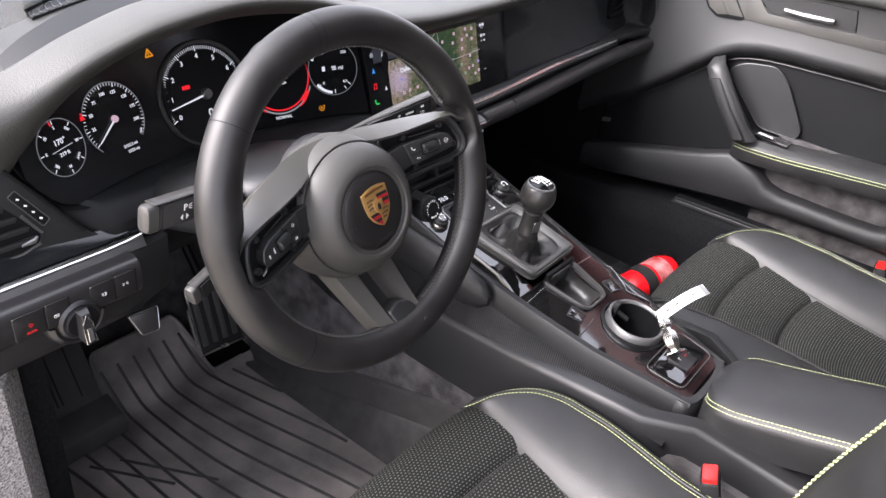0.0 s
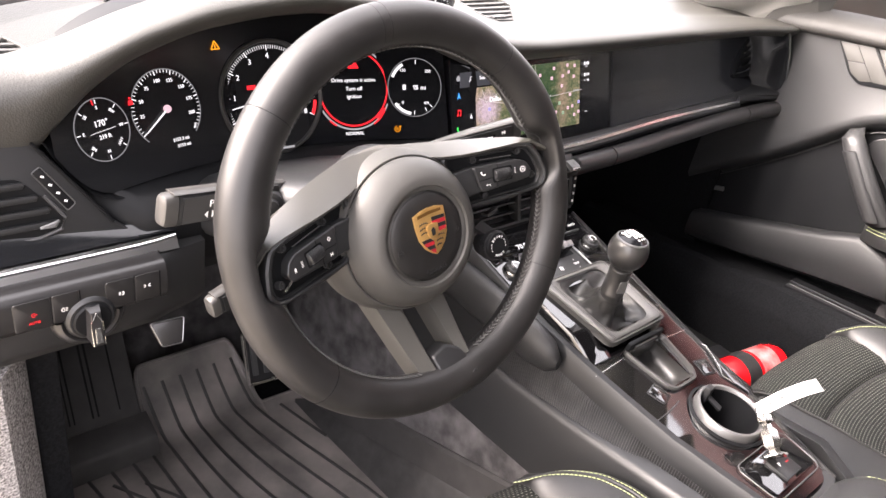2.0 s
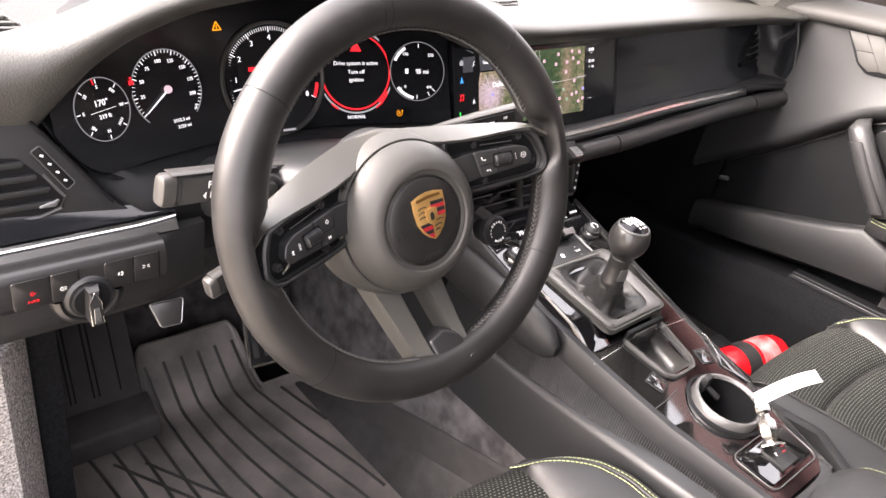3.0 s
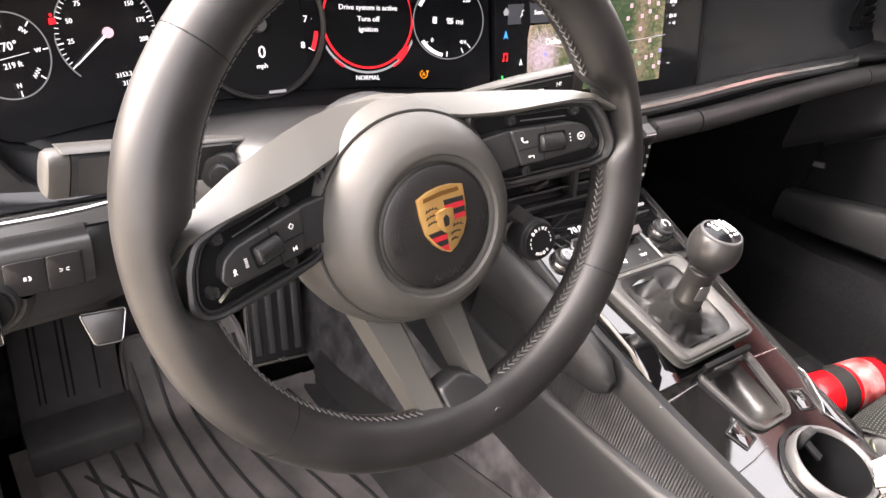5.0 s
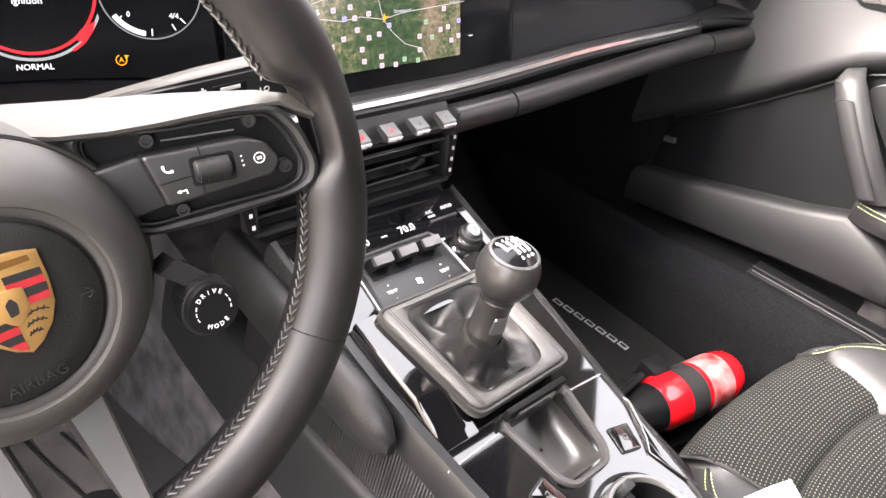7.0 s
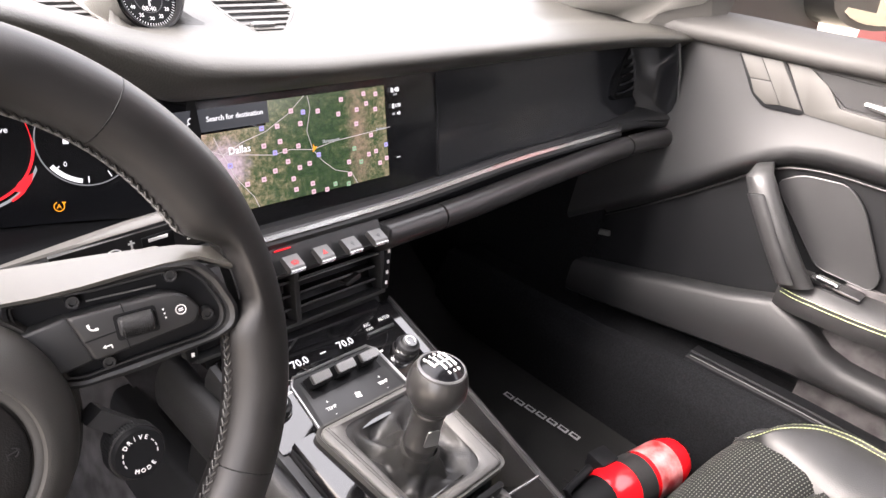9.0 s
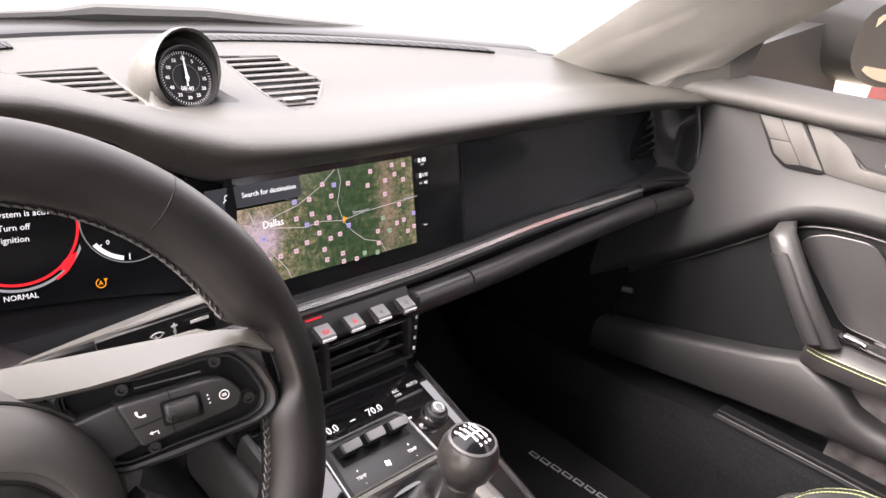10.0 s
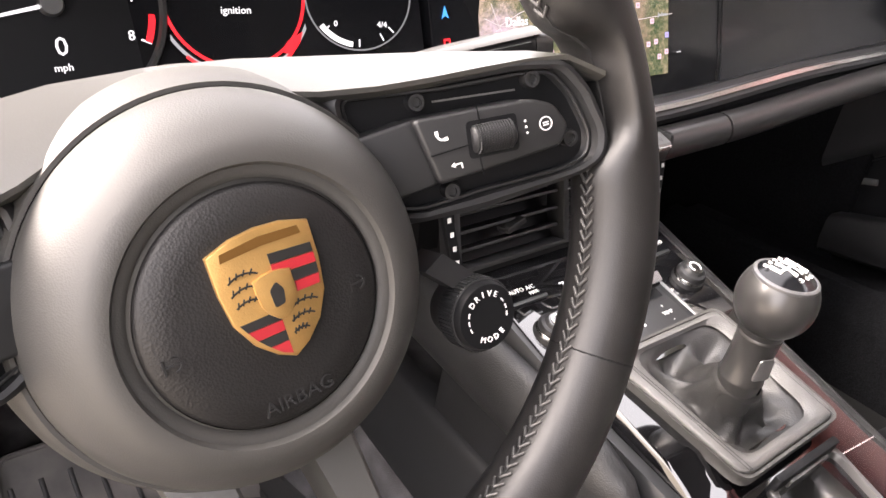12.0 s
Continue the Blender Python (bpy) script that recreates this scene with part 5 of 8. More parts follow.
def centre_screen():
    s = thing("centre_screen", "black glass centre touchscreen showing a satellite map", "screen")
    A = Matrix(((1, 0, 0, 0), (0, 0.287, -0.958, 0.186), (0, 0.958, 0.287, 0.577), (0, 0, 0, 1)))   # local: x, up the glass, outwards
    gl = part("glass", prism(rounded([(0.23, -0.023), (0.556, -0.023), (0.556, 0.112), (0.23, 0.112)], 0.004), -0.012, -0.001, 0.001, at=A), GLASS_BLACK, s, "black display glass")
    H, X0, X1 = 0.0925, 0.271, 0.481
    bm = bmesh.new()
    vs = [bm.verts.new(p) for p in ((X0, 0, 0), (X1, 0, 0), (X1, H, 0), (0.336, H, 0), (0.336, H - 0.021, 0), (X0, H - 0.021, 0))]
    bm.faces.new(vs)
    mp = part("map_picture", bm, MAP, s, "satellite map picture", at=A @ pose(0, 0, 0.0004))
    grid_uv(mp, lambda co: ((co.x - X0) * 10, co.y * 10))
    L = lambda x, y, o=0.0007: A @ pose(x, y, o)
    part("search_field", prism([(0.244, 0.0735), (0.34, 0.0735), (0.34, H), (0.244, H)], 0, 0.0002), LIT_PANEL, s, at=L(0, 0, 0.0003))
    words("search_text", "Search for destination", 0.0063, LIT_WHITE, s, L(0.3065, 0.0835))
    part("search_icon", merge(arc_band(0.0019, 0.0026, 0, 360, 16), box(0.003, 0.0008, 0.0003, 0, pose(-0.0028, -0.0028, 0, 0, 0, 45))), LIT_WHITE, s, at=L(0.264, 0.084))
    words("place_name", "Dallas", 0.0092, LIT_WHITE, s, L(0.3065, 0.054, 0.0009))
    words("place_name", "Shreveport", 0.0046, LIT_GREY, s, L(0.4075, 0.0475, 0.0009))
    words("place_name", "Jackson", 0.0042, LIT_GREY, s, L(0.473, 0.05, 0.0009))
    rnd = random.Random(5)
    roads = [[(0.276, 0.058), (0.29, 0.052), (0.31, 0.049), (0.34, 0.044), (0.36, 0.046), (0.385, 0.042), (0.41, 0.046), (0.45, 0.048), (0.486, 0.05)],
             [(0.29, 0.052), (0.31, 0.06), (0.335, 0.066), (0.36, 0.078), (0.38, 0.0925)], [(0.29, 0.052), (0.3, 0.03), (0.316, 0.01), (0.32, 0.0)],
             [(0.385, 0.042), (0.395, 0.03), (0.41, 0.018), (0.43, 0.012), (0.437, 0.0)], [(0.385, 0.042), (0.38, 0.06), (0.386, 0.08), (0.384, 0.0925)], [(0.276, 0.044), (0.29, 0.05), (0.283, 0.068)]]
    for r in roads:
        bm = tube([(x, y, 0) for x, y in r], 0.0003, 4, flat=0.3)
        part("map_road", bm, LIT_ROAD, s, at=L(0, 0, 0.0006))
    mark = prism(rounded([(-0.0024, -0.0022), (0.0024, -0.0022), (0.0024, 0.0022), (-0.0024, 0.0022)], 0.0007, 2), 0, 0.0002)
    shared = {}
    for name, colour, spots in (("map_marker", LIT_PINK, ((0.3641, 0.0806), (0.3946, 0.077), (0.4236, 0.0845), (0.4526, 0.0871), (0.4685, 0.0853), (0.4554, 0.0772), (0.467, 0.0703), (0.419, 0.0712), (0.4425, 0.0727), (0.3733, 0.068), (0.3476, 0.0689), (0.4407, 0.059), (0.3314, 0.0535), (0.3491, 0.0549), (0.3687, 0.0479), (0.3534, 0.0455), (0.3555, 0.0355), (0.3406, 0.0293), (0.3278, 0.0238), (0.3681, 0.0277), (0.3797, 0.0297), (0.3598, 0.0185), (0.3812, 0.0101), (0.3617, 0.008), (0.3104, 0.0227), (0.2979, 0.0218), (0.4276, 0.023), (0.4276, 0.0108), (0.459, 0.0453), (0.4544, 0.0265), (0.4642, 0.0281), (0.4688, 0.0153), (0.4783, 0.0187), (0.3977, 0.0011), (0.3815, 0.0021))),
                                ("map_shield", LIT_VIOLET, ((0.3311, 0.0691), (0.3424, 0.0457), (0.3913, 0.0362), (0.2954, 0.0418), (0.3775, 0.078), (0.4786, 0.0327))), ("map_tree_mark", LIT_PALE_GREEN, ((0.4358, 0.0351), (0.4435, 0.0206), (0.4084, 0.0045), (0.4251, 0.0016)))):
        for x, y in spots:
            if name not in shared:
                shared[name] = part(name, mark.copy(), colour, s, at=L(x, y)).data
            else:
                part(name, shared[name], colour, s, at=L(x, y))
            part("marker_print", box(0.0022, 0.0012, 0.0002, 0), LIT_MAUVE, s, at=L(x, y, 0.001))
    part("position_arrow", prism([(-0.0028, -0.003), (0, 0.004), (0.0028, -0.003), (0, -0.0015)], 0, 0.0002), LIT_ORANGE, s, at=L(0.3865, 0.043, 0.001) @ pose(0, 0, 0, 0, 0, 150))
    words("clock_text", "8:40", 0.0068, LIT_WHITE, s, L(0.4955, 0.0865))
    words("clock_text", "AM", 0.0034, LIT_GREY, s, L(0.4955, 0.082))
    words("status_text", "LTE", 0.0048, LIT_WHITE, s, L(0.499, 0.0705))
    part("status_icon", merge(box(0.0028, 0.0045, 0.0003, 0), box(0.001, 0.001, 0.0004, 0)), LIT_WHITE, s, at=L(0.492, 0.0705))
    part("status_icon", merge(box(0.0022, 0.0022, 0.0003, 0), arc_band(0.0022, 0.0029, -50, 50, 8)), LIT_WHITE, s, at=L(0.4985, 0.0625))
    part("status_icon", box(0.0035, 0.002, 0.0003, 0), LIT_GREY, s, at=L(0.492, 0.0625))
    part("menu_dots", merge(*[box(0.001, 0.001, 0.0003, 0, pose(k * 0.002, 0, 0)) for k in (-1, 0, 1)]), LIT_WHITE, s, at=L(0.4955, 0.017))
    for y, m_ in ((0.086, LIT_GREY), (0.064, LIT_BLUE), (0.043, LIT_RED), (0.022, LIT_GREEN)):
        ic = {0.086: prism([(-0.0034, 0), (0, 0.004), (0.0034, 0), (0.0025, -0.0035), (-0.0025, -0.0035)], 0, 0.0003), 0.064: prism([(-0.003, -0.004), (0, 0.0045), (0.003, -0.004), (0, -0.002)], 0, 0.0003),
              0.043: merge(box(0.0011, 0.007, 0.0003, 0, pose(-0.002, 0, 0)), box(0.0011, 0.007, 0.0003, 0, pose(0.0025, 0, 0)), box(0.0055, 0.0016, 0.0003, 0, pose(0.0002, 0.003, 0)), box(0.002, 0.002, 0.0003, 0, pose(-0.0028, -0.0033, 0)), box(0.002, 0.002, 0.0003, 0, pose(0.0017, -0.0033, 0))),
              0.022: merge(arc_band(0.0028, 0.0046, 170, 280, 10), box(0.002, 0.0028, 0.0003, 0, pose(-0.0036, 0.0016, 0)), box(0.0028, 0.002, 0.0003, 0, pose(0.0016, -0.0036, 0)))}[y]
        part("menu_icon", ic, m_, s, at=L(0.2415, y))
    part("map_arrow", prism([(-0.0022, -0.003), (0, 0.004), (0.0022, -0.003), (0, -0.0015)], 0, 0.0002), LIT_WHITE, s, at=L(0.262, 0.036))


centre_screen()


def toggle_row():
    """Five chrome paddle switches in a row over the centre vents."""
    first = None
    for i, x in enumerate((0.297, 0.331, 0.366, 0.400, 0.434)):
        if first is None:
            first = thing("toggle_switch", "ribbed bright metal paddle switch under the silver strip", "switch", pose(x, 0.144, 0.536, 24, 0, 0) @ Matrix.Scale(0.86, 4), "centre toggle switches")
            part("paddle", loft([[(-0.0112, 0.012, -0.006), (0.0112, 0.012, -0.006), (0.0112, 0.012, 0.0015), (-0.0112, 0.012, 0.0015)], [(-0.0112, -0.007, -0.006), (0.0112, -0.007, -0.006), (0.0112, -0.007, 0.0035), (-0.0112, -0.007, 0.0035)], [(-0.0108, -0.011, -0.004), (0.0108, -0.011, -0.004), (0.0108, -0.0105, 0.001), (-0.0108, -0.0105, 0.001)]]), PADDLE, first)
            part("ribs", merge(*[box(0.0216, 0.0007, 0.001, 0, pose(0, -0.0115 + 0.0002 * k, -0.003 + 0.0011 * k)) for k in range(5)]), SILVER, first)
            tg = first
        else:
            tg = copy_thing(first, pose(x, 0.144, 0.536, 24, 0, 0) @ Matrix.Scale(0.86, 4))
        if i == 1:
            part("marking", merge(arc_band(0.002, 0.003, 0, 360, 14), box(0.008, 0.0008, 0.0004, 0, pose(0, -0.003, 0)), box(0.0008, 0.004, 0.0004, 0, pose(0.0045, 0, 0)), box(0.0008, 0.004, 0.0004, 0, pose(-0.0045, 0, 0))), LIT_RED, tg, at=pose(0, 0, 0.0036, 4, 0, 0))
        elif i == 2:
            part("marking", prism([(-0.004, -0.003), (0.004, -0.003), (0, 0.004)], 0, 0.0004), RED, tg, at=pose(0, 0.001, 0.0032, 4, 0, 0))
        elif i > 2:
            part("marking", merge(arc_band(0.0016, 0.0023, 0, 360, 12), box(0.0007, 0.003, 0.0003, 0, pose(0.001, -0.003, 0))), GUNMETAL, tg, at=pose(0, 0.001, 0.0034, 4, 0, 0))
    bar = thing("toggle_carrier", "dark satin carrier bar holding the centre switches", "trim")
    part("bar", loft([[(x, 0.2, 0.545), (x, 0.165, 0.542), (x, 0.158, 0.535), (x, 0.152, 0.522), (x, 0.158, 0.515), (x, 0.2, 0.512)] for x in (0.25, 0.26, 0.44, 0.452)]), SATIN, bar)
    part("lit_line", box(0.018, 0.001, 0.0012, 0, pose(0.331, 0.162, 0.5415)), LIT_RED, bar)
    part("end_cap", box(0.005, 0.02, 0.022, 0.004, pose(0.4535, 0.155, 0.528)), SATIN, bar)


toggle_row()


def centre_vents():
    v = thing("centre_vents", "black centre air vents with thin silver edges", "air vent")
    # dark box with an open front
    fr = Matrix(((1, 0, 0, 0), (0, 0.25, -1, 0.155), (0, 1, 0.25, 0.47), (0, 0, 0, 1)))
    part("backing", box(0.24, 0.01, 0.06, 0.0, pose(0.35, 0.2, 0.485)), DARK, v)
    for z in (-0.012, 0.04):
        part("frame_bar", box(0.225, 0.004, 0.02, 0.0015, fr @ pose(0.352, z, -0.008)), SATIN, v)
    for x in (0.238, 0.3505, 0.462):
        part("frame_post", box(0.006, 0.052, 0.02, 0.0015, fr @ pose(x, 0.014, -0.008)), SATIN, v)
    for i in range(3):
        for x0, x1 in ((0.243, 0.346), (0.355, 0.456)):
            part("slat", box(x1 - x0, 0.0025, 0.022, 0.0008, fr @ pose((x0 + x1) / 2, 0.0 + 0.014 * i, -0.014, -12, 0, 0)), SATIN, v)
    for x in (0.295, 0.42):
        part("vane_tab", box(0.02, 0.005, 0.014, 0.0015, fr @ pose(x, 0.013, -0.003, 0, 0, 18)), MATTE, v)
    part("silver_edge", box(0.105, 0.0012, 0.003, 0.0004, fr @ pose(0.404, 0.031, 0.001)), GALV, v)
    for x, t in ((0.4675, 10), (0.2325, -10)):
        st = part("thumbwheel_strip", box(0.009, 0.048, 0.006, 0.002, fr @ pose(x, 0.014, 0.0, 0, 0, -t)), DARK, v)
        for k in range(4):
            part("lit_mark", box(0.0028, 0.0035, 0.001, 0, fr @ pose(x + (k - 1.5) * 0.0019 * t / 10, 0.014 + (k - 1.5) * 0.011, 0.0032)), WHITE_PRINT, st)


centre_vents()


# ---- top of the dash: clock and vents ----
def top_z(x, y):
    y0, y1 = interp(x, EDGE_Y) + 0.05, glass_base_y(x)
    return dash_top(x, min(1, max(0, (y - y0) / (y1 - y0))))[1]


def slat_field(outline, n, tab, label):
    """A vent sunk into the pad: dark well, edge band, thin level slats across it and a small ribbed tab."""
    v = thing("dash_top_vent", label, "air vent", group="dash top vents")
    y0, y1 = min(p[1] for p in outline), max(p[1] for p in outline)
    mid = (sum(p[0] for p in outline) / len(outline), (y0 + y1) / 2)

    def across(y):
        xs = []
        for (xa, ya), (xb, yb) in zip(outline, outline[1:] + outline[:1]):
            if (ya - y) * (yb - y) < 0:
                xs.append(lerp(xa, xb, (y - ya) / (yb - ya)))
        return [lerp(min(xs), max(xs), k / 8) for k in range(9)]
    dense = [(lerp(xa, xb, k / 8), lerp(ya, yb, k / 8)) for (xa, ya), (xb, yb) in zip(outline, outline[1:] + outline[:1]) for k in range(8)]
    ring = lambda d, dz: [(x + d * (x - mid[0]) / math.dist((x, y), mid), y + d * (y - mid[1]) / math.dist((x, y), mid), top_z(x, y) + dz) for x, y in dense]
    part("edge_band", loft([ring(0.0042, -0.0015), ring(0.0036, 0.0004), ring(0.0008, 0.0006), ring(0.0, 0.0), ring(0.0, -0.006)], caps=False), PAD, v, angle=50)
    part("well", loft([ring(0.0008, -0.001), ring(0.0, -0.02), [(*mid, top_z(*mid) - 0.022)] * len(dense)], caps=False), DARK, v)
    for i in range(n):
        y = lerp(y0, y1, (i + 0.5) / n)
        xs = across(y)
        w = (y1 - y0) / n * 0.17
        part("slat", loft([[(x, y - w, top_z(x, y) - 0.0012), (x, y + w, top_z(x, y) - 0.0004), (x, y + w, top_z(x, y) - 0.0024), (x, y - w, top_z(x, y) - 0.0032)] for x in xs]), HUBCOVER, v)
    x, y = tab
    tb = part("tab", box(0.026, 0.008, 0.004, 0.0015, pose(x, y, top_z(x, y) + 0.0008)), GUNMETAL, v, "ribbed grey adjusting tab")
    part("tab_rib", merge(*[box(0.0008, 0.0078, 0.0042, 0, pose(x + 0.002 * k, y, top_z(x, y) + 0.001)) for k in range(-4, 5)]), GALV, tb)


slat_field(DASH_VENTS[0], 11, (0.233, 0.302), "ribbed black air vent in the dash top beside the clock")
slat_field(DASH_VENTS[1], 10, (0.402, 0.312), "ribbed black air vent in the dash top beside the clock")
slat_field(DASH_VENTS[2], 8, (-0.275, 0.268), "ribbed black air vent near the driver's doorway on the dash top")


def defroster():
    v = thing("defroster_slot", "long thin black slot vent along the windscreen", "air vent")
    for x0, x1 in ((-0.12, 0.2), (0.38, 0.82)):
        n = 60
        pts = [(x0 + (x1 - x0) * i / n) for i in range(n + 1)]
        part("slot", loft([[(x, glass_base_y(x) - 0.03, 0.7168), (x, glass_base_y(x) - 0.012, 0.7178), (x, glass_base_y(x) - 0.012, 0.71), (x, glass_base_y(x) - 0.03, 0.71)] for x in pts]), DARK, v)
        for x in pts[1:-1:2]:
            part("divider", box(0.0016, 0.016, 0.0024, 0.0, pose(x, glass_base_y(x) - 0.021, 0.7168)), SATIN, v)


defroster()


def dash_clock():
    c = thing("dash_clock", "round black stopwatch clock in a grey pod on the dash top", "clock")
    M = pose(0.2945, 0.342, 0.725, 58, 0, 4) @ pose(0, 0, 0, 0, 0, -6) @ Matrix.Scale(0.85, 4)     # local z out of the dial
    n = 40
    rings = []
    for k, (dz, sc) in enumerate(((0.013, 1.0), (0.0165, 1.05), (0.011, 1.13), (-0.01, 1.18), (-0.04, 1.1), (-0.075, 0.8))):
        rings.append([M @ Vector((0.0375 * sc * math.cos(t), 0.0375 * sc * math.sin(t) + (0.004 if math.sin(t) > 0 else 0), dz + (0.014 * math.sin(t) if k < 3 else 0))) for t in [2 * math.pi * i / n for i in range(n)]])
    pod = part("pod", loft(rings, caps=False), PAD, c, "grey grained hood round the clock", angle=60)
    D = M @ pose(0.002, -0.004, 0.003) @ Matrix.Scale(0.94, 4)
    part("pod_throat", lathe([(0.0385, 0.011), (0.034, 0.0)], 48, M), PAD, c)
    dial = part("dial", lathe([(0, 0.0), (0.036, 0.0), (0.0375, 0.006)], 48, D), DARK, c)
    part("bezel", lathe([(0.0335, 0.004), (0.0355, 0.009), (0.0375, 0.009), (0.038, 0.0)], 56, D), MATTE, c)
    part("tick", ticks(0.029, 0.0325, [6 * i for i in range(60)], 0.0005, 0.001), WHITE_PRINT, dial, at=D)
    for i in range(12):
        a = radians(90 - 30 * i)
        words("digits", str(60 if i == 0 else 5 * i), 0.0058, WHITE_PRINT, dial, D @ pose(0.0235 * math.cos(a), 0.0235 * math.sin(a), 0.001))
    part("inner_ring", arc_band(0.0165, 0.0172, 0, 360, 48, 0.0008), GUNMETAL, dial, at=D)
    part("hand", prism([(-0.0016, -0.004), (0.0016, -0.004), (0.0005, 0.0265), (-0.0005, 0.0265)], 0.003, 0.004), WHITE_PRINT, c, "white pointer", at=D @ pose(0, 0, 0, 0, 0, 2))
    part("hand", prism([(-0.001, -0.01), (0.001, -0.01), (0.0006, 0.002), (-0.0006, 0.002)], 0.0022, 0.0028), WHITE_PRINT, c, at=D @ pose(0, 0, 0, 0, 0, -4))
    part("hand_hub", lathe([(0, 0.0046), (0.0022, 0.0046), (0.0026, 0.003)], 16, D), WHITE_PRINT, c)
    words("digits", "08:40", 0.0075, WHITE_PRINT, c, D @ pose(-0.001, -0.0125, 0.001))
    # low flared apron between the dial and the pad
    sk = []
    for t in [math.pi * 1.08 + math.pi * 0.84 * i / 14 for i in range(15)]:
        a = M @ Vector((0.0395 * math.cos(t), 0.0395 * math.sin(t), -0.002))
        out = Vector((0.303 + 0.05 * math.cos(t), 0.338 + 0.05 * math.sin(t), 0))
        z = top_z(out.x, out.y)
        sk.append([a, a.lerp(Vector((out.x, out.y, z)), 0.5) - Vector((0, 0, 0.002)), Vector((out.x, out.y, z - 0.001)), Vector((out.x, out.y, z - 0.02)), M @ Vector((0.03 * math.cos(t), 0.03 * math.sin(t), -0.03))])
    part("apron", loft(sk), PAD, c)


dash_clock()

# ---- steering wheel and column ----
def column():
    c = thing("steering_column", "dark satin steering column shroud with control stalks", "steering column")
    rings = []
    for y, w, h, cz in ((0.038, 0.05, 0.034, 0.604), (0.045, 0.064, 0.039, 0.603), (0.06, 0.075, 0.0425, 0.6), (0.09, 0.085, 0.044, 0.595), (0.15, 0.09, 0.041, 0.574), (0.21, 0.092, 0.038, 0.55)):
        rings.append([(w * (1.0 if math.cos(t) > 0 else 1.28) * math.copysign(abs(math.cos(t)) ** 0.55, math.cos(t)), y, cz + (h if math.sin(t) < 0 else h * (1.0 - 0.14 * math.cos(t))) * math.copysign(abs(math.sin(t)) ** 0.55, math.sin(t))) for t in [2 * math.pi * k / 28 for k in range(28)]])
    part("shroud", loft(rings), SATIN, c, "dark satin shroud", angle=60)
    part("collar", lathe([(0.05, 0.0), (0.056, 0.006), (0.056, 0.02), (0.048, 0.03)], 40, pose(0, 0.05, 0.608, 90, 0, 0) @ pose(0, 0, -0.01, -20, 0, 0)), SATIN, c)
    part("ignition_boss", lathe([(0.0, 0.012), (0.006, 0.012), (0.007, 0.006), (0.0115, 0.006), (0.013, 0.0), (0.014, -0.02)], 28, pose(-0.103, 0.068, 0.6235, 80, 0, -18)), SATIN, c)

    def stalk(name, label, a, b, w, h):
        A, B = Vector(a), Vector(b)
        d = (B - A).normalized()
        side = d.cross(Vector((0, 0, 1))).normalized()
        up = side.cross(d)
        ring = lambda p, s: [p + side * w * s * math.copysign(abs(math.cos(t)) ** 0.5, math.cos(t)) + up * h * s * math.copysign(abs(math.sin(t)) ** 0.5, math.sin(t)) for t in [2 * math.pi * k / 20 for k in range(20)]]
        st = part(name, loft([ring(A.lerp(B, t), s) for t, s in ((0, 0.55), (0.35, 0.75), (0.6, 0.95), (0.92, 1.0))], caps=True), SATIN, c, label, angle=50)
        edge = [A.lerp(B, t) + up * (h * k) for t, k in ((0.05, 0.56), (0.35, 0.8), (0.6, 0.97), (0.95, 1.02))]
        part("bright_edge", loft([[p + side * w * g, p + side * w * g * 0.7 + up * 0.0014, p - side * w * g * 0.7 + up * 0.0014, p - side * w * g] for p, g in zip(edge, (0.2, 0.6, 0.85, 0.85))]), STALK_GREY, st, "satin grey upper shell")
        part("end_cap", loft([ring(A.lerp(B, t), s) for t, s in ((0.925, 1.0), (0.975, 0.98), (0.993, 0.88), (1.0, 0.66))], caps=True), STALK_GREY, st, "satin grey end cap")
        n = side if side.y < 0 else -side
        f0, f1 = A.lerp(B, 0.3) + n * (w + 0.0006), A.lerp(B, 0.9) + n * (w + 0.0006)
        fl = loft([[f + up * h * 0.8, f - up * h * 0.8, f - up * h * 0.8 - n * 0.003, f + up * h * 0.8 - n * 0.003] for f in (f0, f1)])
        part("gloss_face", fl, SATIN, st)
        return st, f0.lerp(f1, 0.75) + n * 0.0008, d, up, n
    st, p, d, up, n = stalk("stalk", "silver-tipped indicator stalk", (-0.05, 0.085, 0.622), (-0.205, 0.06, 0.643), 0.008, 0.014)
    R = Matrix((-d, up, n)).transposed().to_4x4()
    words("marking", "P", 0.009, WHITE_PRINT, st, Matrix.Translation(p + up * 0.004 - d * 0.002) @ R)
    part("marking", merge(*[box(0.004, 0.0008, 0.0003, 0, pose(0.006, 0.002 * k, 0, 0, 0, 20 * k)) for k in (-1, 0, 1)]), WHITE_PRINT, st, at=Matrix.Translation(p + up * 0.004 - d * 0.002) @ R)
    part("marking", merge(prism([(-0.005, 0), (-0.002, 0.003), (-0.002, -0.003)], 0, 0.0003), prism([(0.005, 0), (0.002, 0.003), (0.002, -0.003)], 0, 0.0003)), WHITE_PRINT, st, at=Matrix.Translation(p - up * 0.005 - d * 0.001) @ R)
    stalk("stalk", "silver-tipped cruise stalk", (-0.05, 0.085, 0.562), (-0.163, 0.062, 0.534), 0.007, 0.011)
    # wiper stalk: bright upper edge, gloss face with white symbols
    st, p, d, up, n = stalk("stalk", "silver-topped wiper stalk with white symbols", (0.05, 0.085, 0.632), (0.205, 0.065, 0.654), 0.007, 0.0125)
    R = Matrix((d, up, n)).transposed().to_4x4()
